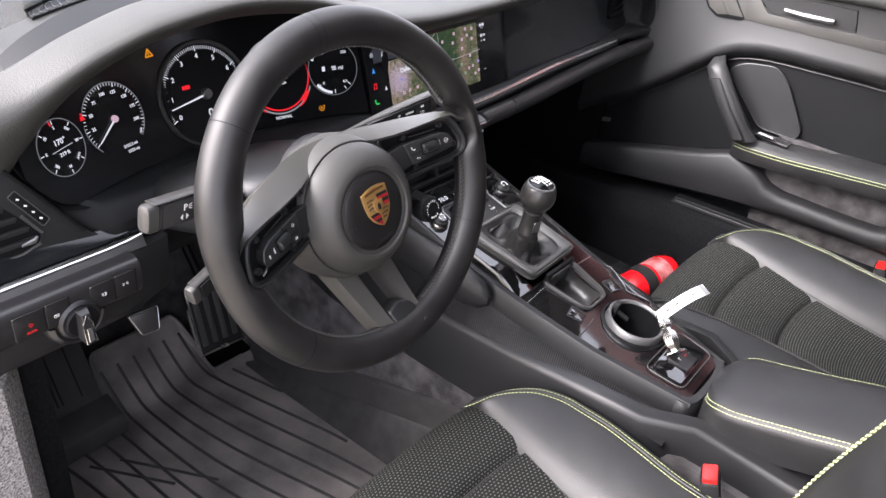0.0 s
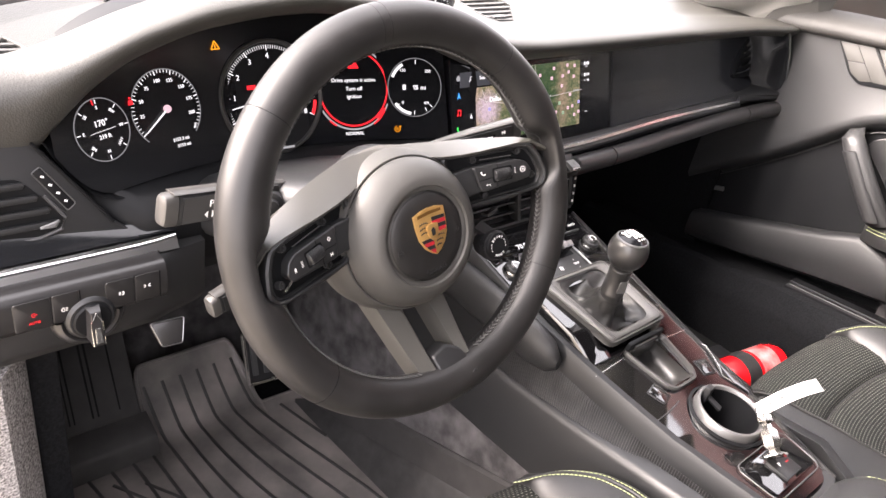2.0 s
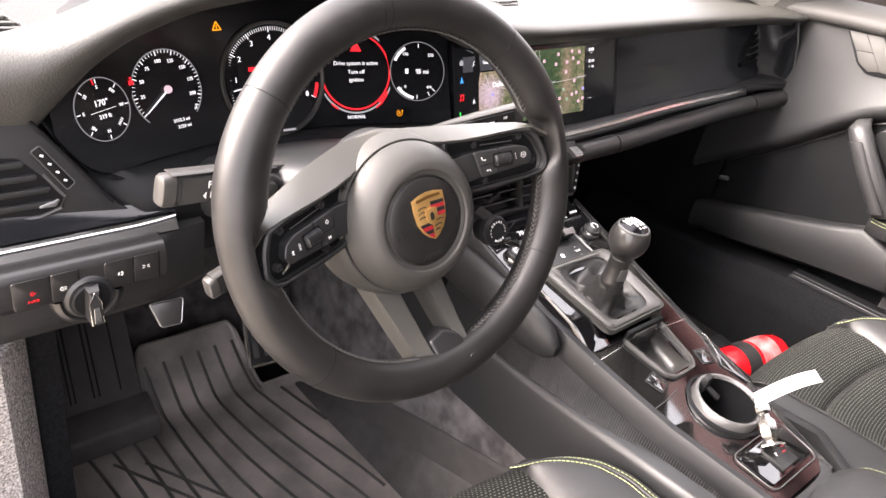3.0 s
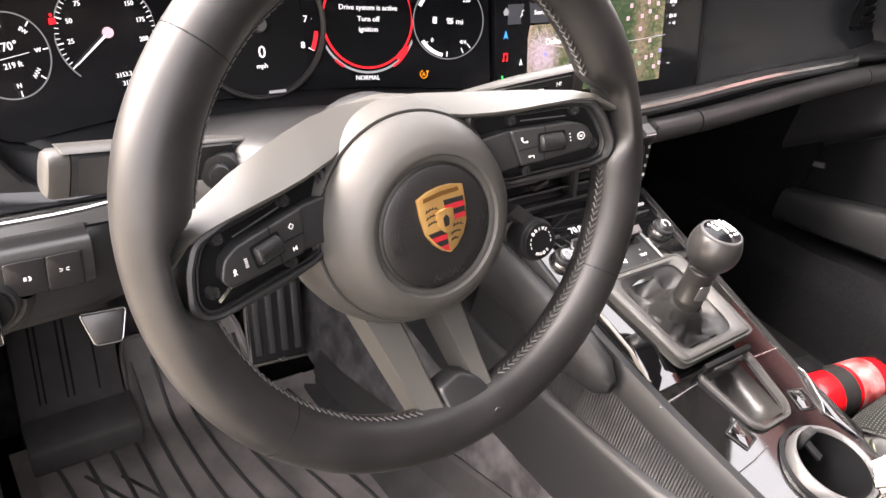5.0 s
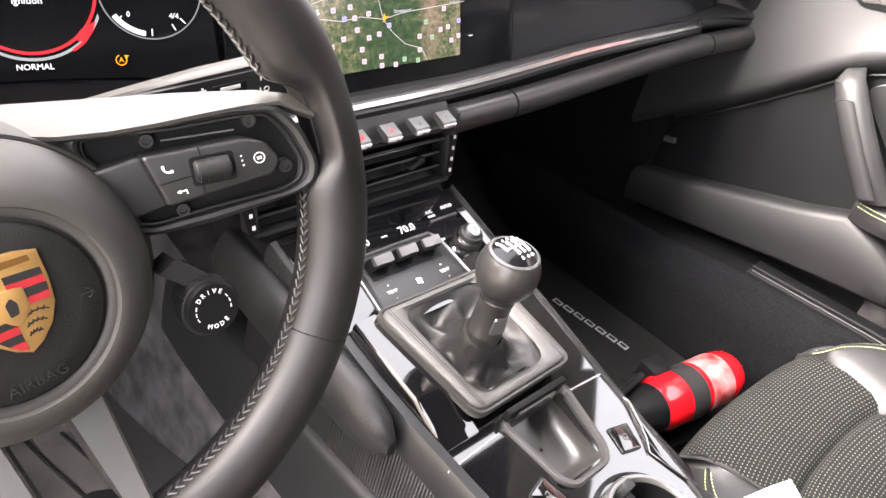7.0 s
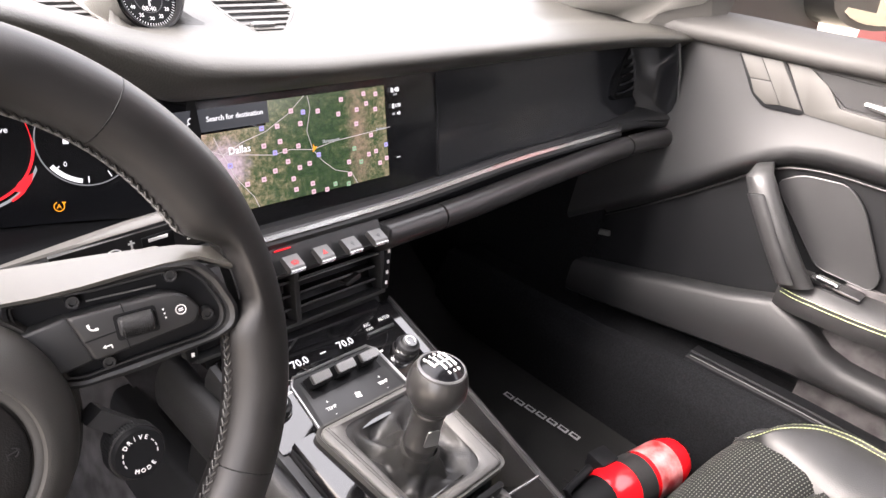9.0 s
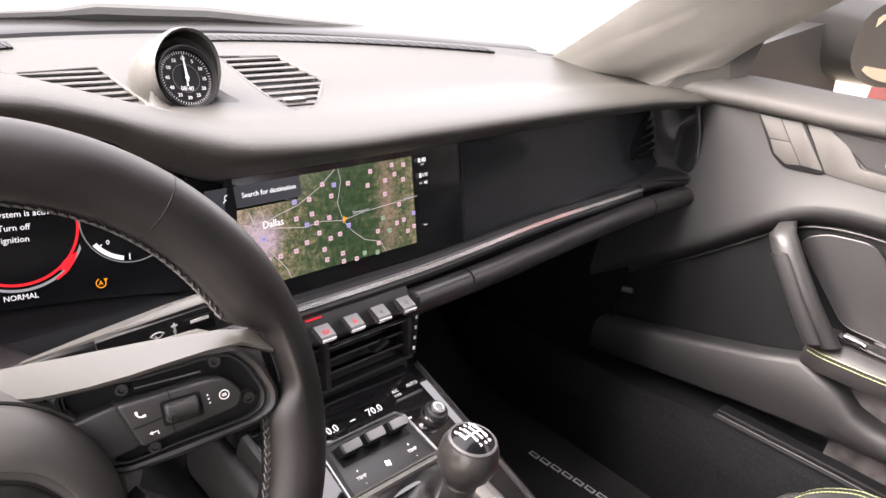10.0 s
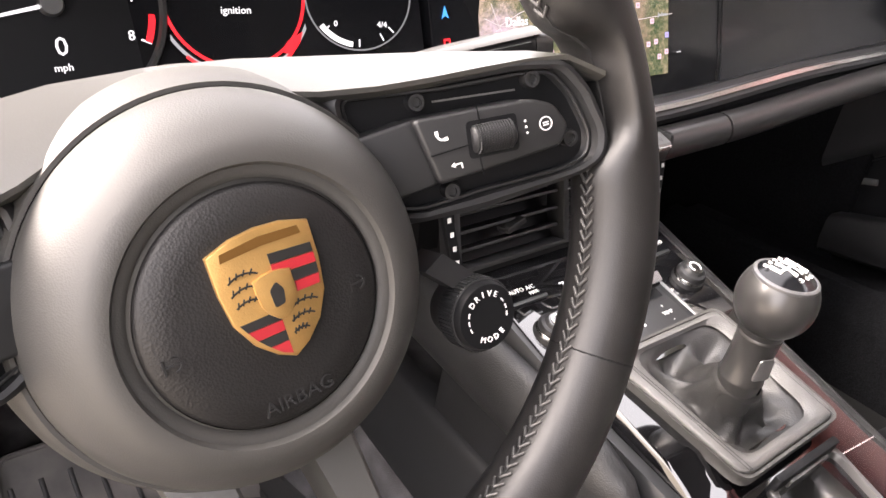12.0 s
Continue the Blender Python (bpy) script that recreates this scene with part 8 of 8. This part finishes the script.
def key_with_tag():
    k = thing("key_with_tag", "steel key with a white paper tag on the cup holder", "key")
    a, b = Vector((0.372, -0.25, 0.397)), Vector((0.352, -0.288, 0.372))
    d = (b - a).normalized()
    Z = d.to_track_quat("Z", "Y").to_matrix().to_4x4()
    K = Matrix.Translation(a) @ Z @ Matrix.Diagonal((1.3, 1.3, 1.0, 1.0))
    part("shaft", lathe([(0, -0.002), (0.006, -0.002), (0.007, 0.0), (0.007, 0.007), (0.0045, 0.009), (0.0045, 0.014), (0.008, 0.019), (0.0082, 0.036), (0.0055, 0.039), (0.005, 0.043), (0.0115, 0.0455), (0.0115, 0.0475), (0.0, 0.048)], 6, K), STEEL, k, "worn steel faceted shaft")
    part("ring", tube([a + Vector((0.011 * math.cos(t), 0.011 * math.sin(t), 0.004 + 0.003 * math.sin(t))) for t in [2 * math.pi * i / 24 for i in range(24)]], 0.0009, 6, loop=True), CHROME, k)
    # curling paper tag
    p0, p1 = Vector((0.366, -0.243, 0.402)), Vector((0.446, -0.272, 0.424))
    rings = []
    for i in range(13):
        t = i / 12
        p = p0.lerp(p1, t) + Vector((0, 0, 0.008 * math.sin(t * 2.6)))
        wv = Vector((0.35, 0.9, 0.25)).normalized() * 0.0085
        rings.append([p - wv, p + wv, p + wv + Vector((0, 0, 0.0006)), p - wv + Vector((0, 0, 0.0006))])
    tg = part("paper_tag", loft(rings), PAPER, k, "curled white paper tag", angle=70)
    for t in (0.2, 0.38, 0.55, 0.7):
        q = p0.lerp(p1, t) + Vector((0, 0, 0.008 * math.sin(t * 2.6) + 0.0009))
        part("print_bar", box(0.009, 0.003, 0.0002, 0, Matrix.Translation(q) @ pose(0, 0, 0, 10, -8, -20)), GALV, tg)
    q = p0.lerp(p1, 0.94) + Vector((0, 0, 0.008 * math.sin(0.94 * 2.6) + 0.001))
    part("clear_end", box(0.008, 0.016, 0.0006, 0, Matrix.Translation(q) @ pose(0, 0, 0, 10, -2, -20)), GALV, tg)


key_with_tag()


def armrest():
    a = thing("armrest_lid", "padded black leather centre armrest lid with lime stitching", "armrest")
    zl = lambda y: interp(-y, [(0.35, 0.362), (0.37, 0.372), (0.4, 0.38), (0.46, 0.4), (0.55, 0.428), (0.7, 0.44)])
    hw = lambda y: interp(-y, [(0.346, 0.03), (0.35, 0.047), (0.358, 0.06), (0.37, 0.068), (0.39, 0.072), (0.7, 0.073)])
    prof = [(-0.94, -0.055), (-0.99, -0.03), (-1.02, -0.008), (-1.0, 0.002), (-0.9, 0.008), (-0.6, 0.014), (0.0, 0.017), (0.6, 0.014), (0.9, 0.008), (1.0, 0.002), (1.02, -0.008), (0.99, -0.03), (0.94, -0.055)]
    ay = [-0.346, -0.349, -0.354, -0.362, -0.375, -0.395, -0.43, -0.48, -0.55, -0.7]
    part("lid", loft([[(CX + x * hw(y), y, zl(y) + z) for x, z in prof] for y in [-0.346, -0.3475, -0.349, -0.3515, -0.354, -0.358] + [-0.362 - 0.0085 * i for i in range(41)]]), LEATHER, a, angle=60)
    for off in (0.0, 0.008):
        k, dz = (0.93, 0.0068) if off else (0.992, 0.0032)
        line = [(CX - hw(y) * k, y, zl(y) + dz) for y in [-0.7 + 0.004 * i for i in range(89)]]
        if not off:
            part("stitching", stitches([(CX + hw(y) * 0.97, y, zl(y) + 0.0047) for y in [-0.348 - 0.004 * i for i in range(88)]], 0.0044, 0.0008, 0.0008), STITCH, a, "lime green stitching")
        part("stitching", stitches(line, 0.0044, 0.0008, 0.0008), STITCH, a, "lime green stitching")
    part("box", box(0.13, 0.34, 0.12, 0.01, pose(CX, -0.535, 0.28)), SATIN, a)


armrest()

# ---- seats ----
def seat(cx, y0, label, back=True, low=0.0, lift=0.0):
    """Sports seat: cloth centre in sewn panels, leather bolsters with double lime stitching."""
    s = thing("sports_seat", label, "car seat", pose(cx, y0, lift), "front seats")
    # cushion centre: rounded nose, two cross seams
    nx = 16
    ys = [-0.012, -0.002, 0.0, -0.006, -0.017, -0.032, -0.06, -0.09, -0.104, -0.11, -0.116, -0.15, -0.19, -0.206, -0.212, -0.218, -0.28, -0.36, -0.43]
    zs = [0.16, 0.24, 0.268, 0.288, 0.301, 0.309, 0.313, 0.312, 0.3085, 0.301, 0.3085, 0.306, 0.302, 0.2985, 0.291, 0.2985, 0.293, 0.287, 0.283]
    hw = lambda y: interp(-y, [(0.0, 0.138), (0.03, 0.134), (0.074, 0.124), (0.132, 0.109), (0.192, 0.097), (0.3, 0.087), (0.43, 0.084)])
    rows = []
    for y, z in zip(ys, zs):
        rows.append([(hw(y) * lerp(-1, 1, i / nx), y - 0.012 * abs(lerp(-1, 1, i / nx)) ** 2.5, z - 0.005 * (1 - abs(lerp(-1, 1, i / nx)) ** 2)) for i in range(nx + 1)])
    ob = part("cushion", loft(rows, closed=False, caps=False), CLOTH, s, "black cloth centre with pale woven flecks", angle=80)
    dist = [0]
    for a, b in zip(zip(ys, zs), zip(ys[1:], zs[1:])):
        dist.append(dist[-1] + math.dist(a, b))
    me = ob.data
    lay = me.uv_layers.new(name="UVMap")
    for lp in me.loops:
        k = lp.vertex_index // (nx + 1)
        lay.data[lp.index].uv = (me.vertices[lp.vertex_index].co.x, dist[k])
    for y, z in ((-0.11, 0.301), (-0.212, 0.291)):
        part("seam", tube([(hw(y) * lerp(-1, 1, i / 14), y - 0.012 * abs(lerp(-1, 1, i / 14)) ** 2.5, z + 0.0005 - 0.005 * (1 - abs(lerp(-1, 1, i / 14)) ** 2)) for i in range(15)], 0.0016, 6), BLACK_THREAD, s)
    xs = lambda y: interp(-y, [(0.02, 0.112), (0.036, 0.121), (0.05, 0.148), (0.066, 0.168), (0.096, 0.19), (0.134, 0.2), (0.177, 0.2), (0.226, 0.194), (0.267, 0.186), (0.3, 0.181), (0.43, 0.175)])
    cz = lambda y: interp(-y, [(0.014, 0.286), (0.02, 0.3), (0.03, 0.316), (0.05, 0.328), (0.1, 0.336), (0.2, 0.337), (0.43, 0.342)])
    for sx in (-1, 1):
        rings = []
        for y in [-0.014, -0.018, -0.023, -0.029, -0.036] + [-0.043 - 0.0086 * i for i in range(46)]:
            j, x, z = hw(y) - 0.003, xs(y), cz(y) - low * (sx < 0)
            zj = interp(-y, [(0.0, 0.25), (0.017, 0.29), (0.032, 0.306), (0.06, 0.31), (0.19, 0.3), (0.43, 0.282)])
            x = max(x, j + 0.004)
            o = x + 0.034 * min(1, (-y - 0.012) / 0.03)
            ring = [(j, y, zj - 0.03), (j, y, zj), (lerp(j, x, 0.3), y, lerp(zj, z, 0.62)), (lerp(j, x, 0.7), y, lerp(zj, z, 0.97)), (x, y, z), (lerp(x, o, 0.35), y, z - 0.003), (lerp(x, o, 0.75), y, z - 0.016), (o, y, z - 0.045), (o + 0.002, y, 0.24), (o - 0.01, y, 0.17), (j, y, 0.17)]
            rings.append([(sx * a, b, c) for a, b, c in ring])
        bo = part("bolster", loft(rings), LEATHER, s, "black leather side bolster", angle=75)
        part("piping", tube([(sx * xs(y), y, cz(y) - low * (sx < 0) + 0.0006) for y in [-0.026 - 0.0083 * i for i in range(49)]], 0.0016, 6), LEATHER, bo)
        for o in (-0.0055, 0.0055):
            line = []
            for i in range(110):
                y = -0.03 - 0.398 * i / 109
                k = min(1, (-y - 0.012) / 0.03)
                line.append((sx * (xs(y) + o), y, cz(y) - low * (sx < 0) + (-0.0006 if o > 0 else 0.0004) * k))
            part("stitching", stitches(line, 0.0042, 0.0008, 0.0007), STITCH, bo, "double lime green stitching")
        line = [(sx * (hw(y) - 0.001), y - 0.01, interp(-y, [(0.0, 0.285), (0.02, 0.302), (0.05, 0.311), (0.19, 0.301), (0.43, 0.284)])) for y in [-0.004 - 0.02 * i for i in range(21)]]
        part("inner_seam", tube(line, 0.0016, 6), BLACK_THREAD, bo)
    part("base", box(0.44, 0.42, 0.16, 0.02, pose(0, -0.25, 0.11)), MATTE, s)
    if back:
        rings = []
        for z, y, w in ((0.27, -0.43, 0.2), (0.36, -0.44, 0.225), (0.5, -0.475, 0.24), (0.68, -0.53, 0.235), (0.82, -0.58, 0.17), (0.95, -0.61, 0.12), (0.98, -0.63, 0.1)):
            rings.append([(-w, y - 0.02, z), (-w * 0.92, y + 0.035, z + 0.02), (-w * 0.62, y + 0.03, z), (-w * 0.5, y, z), (w * 0.5, y, z), (w * 0.62, y + 0.03, z), (w * 0.92, y + 0.035, z + 0.02), (w, y - 0.02, z), (w * 0.9, y - 0.11, z), (-w * 0.9, y - 0.11, z)])
        bk = part("backrest", loft(rings), LEATHER, s, "black leather backrest with lime stitching", angle=60)
        for sx in (-1, 1):
            for o in (0.0, 0.007):
                line = []
                for i in range(50):
                    z = 0.3 + 0.4 * i / 49
                    y = interp(z, [(0.27, -0.43), (0.36, -0.44), (0.5, -0.475), (0.68, -0.53), (0.82, -0.58)])
                    w = interp(z, [(0.27, 0.2), (0.36, 0.225), (0.5, 0.24), (0.68, 0.235), (0.82, 0.17)])
                    line.append((sx * (w * 0.88 - o), y + 0.0365, z + 0.02))
                part("stitching", stitches(line, 0.0052, 0.0017, 0.0012), STITCH, bk, "double lime green stitching")
    return s


seat(0.0, -0.085, "black leather sports seat with flecked cloth centre, behind the wheel")
seat(0.666, -0.155, "black leather sports seat with flecked cloth centre, behind the extinguisher", low=0.03, lift=0.012)


def buckle(x, y, z, turn):
    b = thing("belt_buckle", "black seat belt buckle with a red push button", "seat belt buckle", pose(x, y, z, -18, 0, turn))
    part("body", box(0.034, 0.022, 0.07, 0.006, pose(0, 0, -0.035)), MATTE, b)
    part("push_button", box(0.026, 0.017, 0.008, 0.002, pose(0, 0, 0.0015)), RED, b, "bright red push button")
    part("slot", box(0.022, 0.003, 0.002, 0, pose(0, 0.0095, 0.001)), DARK, b)


buckle(0.2, -0.405, 0.355, 20)
buckle(1.0, -0.44, 0.3, 0)


# ---- footwells ----
def driver_mat():
    m = thing("driver_floor_mat", "dusty black ribbed rubber floor mat with raised edges, lightened for doorway light", "floor mat")

    def height(x, y):
        return 0.012 + 1.65 * max(0, y - 0.43) ** 1.25
    # the sheet ends short beside the pedals and behind the foot rest
    front = lambda x: interp(x, [(-0.24, 0.43), (-0.085, 0.43), (-0.072, 0.512), (-0.06, 0.52), (0.085, 0.52), (0.1, 0.5), (0.108, 0.425), (0.29, 0.42)])
    rows = []
    ny, nx = 70, 74
    X0, X1, Y0 = -0.235, 0.19, -0.1
    for j in range(ny + 1):
        row = []
        for i in range(nx + 1):
            x = lerp(X0, X1, i / nx)
            y = lerp(Y0, front(x), j / ny)
            e = min((x - X0) / 0.022, (front(x) - y) / 0.016)
            rim = (0.03 if (x - X0) < 0.03 else 0.008) * max(0, 1 - e) ** 0.8 if e < 1 else 0
            row.append((x, y, height(x, y) + rim))
        rows.append(row)
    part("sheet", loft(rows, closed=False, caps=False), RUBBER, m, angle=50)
    edge = [(x, front(x), height(x, front(x)) + 0.006) for x in [-0.09 + 0.004 * k for k in range(66)]]
    part("front_lip", tube(edge, 0.0032, 8), RUBBER, m, "rounded raised mat lip")
    # side edge climbing the tunnel towards the seat: low dark wall, then a plain flange
    wall_x = lambda z: 0.19 + 0.156 * (z + 0.02)
    run = [(0.42, 0.014), (0.36, 0.02), (0.294, 0.035), (0.2, 0.063), (0.1, 0.092), (0.039, 0.11), (-0.1, 0.15)]
    part("edge_wall", loft([[(wall_x(z) - 0.034, y, 0.012), (wall_x(z) - 0.014, y, z - 0.004), (wall_x(z) - 0.007, y, z + 0.002), (wall_x(z), y, z - 0.002), (wall_x(z), y, 0.005)] for y, z in run]), RIB_RUBBER, m, "raised rubber mat edge")
    part("edge_flange", loft([[(wall_x(z) - 0.009, y, z), (wall_x(z + 0.048) - 0.009, y, z + 0.046), (wall_x(z + 0.05) - 0.004, y, z + 0.05), (wall_x(z + 0.05) + 0.004, y, z + 0.048), (wall_x(z), y, z)] for y, z in run]), FLANGE_RUBBER, m, "plain grey rubber mat flange")
    # narrow ribs, fanning from the pedals, coloured dark to stand for rib shadows
    for k in range(13):
        x0 = -0.25 + 0.0345 * k
        pts = []
        for i in range(40):
            y = lerp(0.515, -0.08, i / 39)
            x = x0 + 0.15 * (0.52 - y) + 0.012 * math.sin((0.52 - y) * 9 + k * 0.4)
            if -0.2 < x < 0.165 and y < front(x) - 0.012:
                pts.append((x, y, height(x, y) + 0.0006))
        if len(pts) > 3:
            part("rib", tube(pts, 0.0028, 8, flat=0.8), RIB_RUBBER, m)
    # short slanted ribs at the heel, in the same shadow-dark colour
    for x, y, l in ((-0.16, 0.38, 0.12), (-0.12, 0.36, 0.14), (-0.15, 0.28, 0.1)):
        part("rib", tube([(x + 0.6 * d * l, y - d * l, 0.0126) for d in [k / 10 for k in range(11)]], 0.0026, 8, flat=0.8), RIB_RUBBER, m)
    # foot rest block
    rest = thing("foot_rest", "black ribbed rubber foot rest beside the pedals", "foot rest")
    body = loft([[(x, 0.44, 0.015), (x, 0.452, 0.055), (x, 0.47, 0.065), (x + 0.02, 0.66, 0.28), (x + 0.02, 0.7, 0.28), (x, 0.7, 0.015)] for x in (-0.212, -0.206, -0.09, -0.084)])
    part("block", body, FLANGE_RUBBER, rest)
    for x, r in ((-0.186, 0.0022), (-0.179, 0.0022), (-0.152, 0.0024), (-0.144, 0.0024), (-0.112, 0.0022)):
        part("rib", tube([(x, 0.4735, 0.0665), (x + 0.02, 0.6585, 0.2785)], r, 6), BLACK_RUBBER, rest)
    part("toe_ledge", loft([[(x, 0.405, 0.012), (x, 0.41, 0.04), (x, 0.416, 0.047), (x, 0.458, 0.06), (x, 0.47, 0.05), (x, 0.47, 0.01)] for x in (-0.214, -0.208, -0.09, -0.078)]), FLANGE_RUBBER, rest)


driver_mat()


def pedal():
    p = thing("brake_pedal", "slotted pedal with a bright steel edge beside the foot rest", "pedal", pose(0.135, 0.455, 0.115, 68, 0, -6))
    part("face", box(0.085, 0.125, 0.008, 0.004), MATTE, p)
    for k in range(4):
        part("rubber_bar", box(0.01, 0.105, 0.006, 0.002, pose(-0.03 + 0.02 * k, 0.004, 0.005)), GUNMETAL, p)
    part("steel_edge", box(0.004, 0.125, 0.012, 0.001, pose(-0.0435, 0, 0.003)), CHROME, p, "bright steel edge")
    part("steel_edge", box(0.087, 0.005, 0.01, 0.001, pose(0, -0.062, 0.003)), STEEL, p, "worn steel edge")
    part("pedal_arm", tube([(0, 0.05, -0.006), (0.0, 0.12, -0.04), (0.0, 0.26, -0.07)], 0.008, 8), DARK, p)


pedal()


def passenger_mat():
    m = thing("passenger_floor_mat", "black rubber passenger floor mat with pale raised lettering shape", "floor mat")
    rows = []
    for j in range(31):
        y = lerp(-0.16, 0.6, j / 30)
        rows.append([(x, y, 0.085 + 0.8 * max(0, y - 0.36) ** 1.3 + (0.008 if x in (0.53, 0.945) else 0)) for x in (0.53, 0.55, 0.7, 0.8, 0.925, 0.945)])
    # no doorway light in this colour, so far darker than the driver's mat
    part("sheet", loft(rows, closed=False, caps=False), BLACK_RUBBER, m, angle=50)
    # maker's lettering stands as plain bars
    for k in range(7):
        part("letter_bar", box(0.0105, 0.0175, 0.0012, 0.0, pose(0.874 - 0.0022 * k, 0.064 + 0.0215 * k, 0.0865)), PRINT_GREY, m)
        part("bar_inner", box(0.005, 0.0115, 0.0013, 0.0, pose(0.874 - 0.0022 * k, 0.064 + 0.0215 * k, 0.0868)), BLACK_RUBBER, m)
    for k in range(3):
        part("rib", tube([(0.84 - 0.03 * k + 0.02 * math.sin(2.5 * t), lerp(0.02, -0.14, t), 0.087) for t in [i / 12 for i in range(13)]], 0.0018, 6), BLACK_RUBBER, m)
    part("floor_riser", box(0.44, 0.8, 0.08, 0.01, pose(0.735, 0.22, 0.04)), SHADED_CARPET, m)


passenger_mat()


def extinguisher():
    e = thing("fire_extinguisher", "red fire extinguisher strapped ahead of the passenger seat", "fire extinguisher")
    M = pose(0.668, -0.064, 0.171, 0, 90, -9) @ Matrix.Diagonal((0.9, 0.9, 1.0, 1.0))
    part("bottle", lathe([(0, 0.024), (0.02, 0.026), (0.036, 0.034), (0.041, 0.046), (0.041, 0.172), (0.038, 0.19), (0.03, 0.202), (0.016, 0.208), (0.0, 0.209)], 48, M), RED_PAINT, e, "glossy red steel bottle")
    part("strap", lathe([(0.0412, 0.079), (0.0424, 0.079), (0.0424, 0.111), (0.0412, 0.111)], 48, M), BLACK_THREAD, e, "black strap")
    part("label", lathe([(0.04125, 0.12), (0.0413, 0.121), (0.0413, 0.165), (0.04125, 0.166)], 48, M), LABEL, e, "worn paler red printed band")
    part("clasp", box(0.026, 0.034, 0.034, 0.005, M @ pose(-0.024, 0.04, 0.07)), DARK, e)
    part("valve", lathe([(0.0, -0.03), (0.02, -0.03), (0.026, -0.02), (0.03, 0.0), (0.036, 0.02), (0.037, 0.036), (0.03, 0.04)], 24, M), DARK, e)
    part("grip", tube([M @ Vector(p) for p in ((0, 0, -0.01), (-0.03, 0.02, -0.02), (-0.04, 0.03, 0.03))], 0.006, 8), DARK, e)
    part("bracket", box(0.25, 0.05, 0.03, 0.005, pose(0.72, -0.083, 0.1, 0, 0, -13)), DARK, e)


extinguisher()
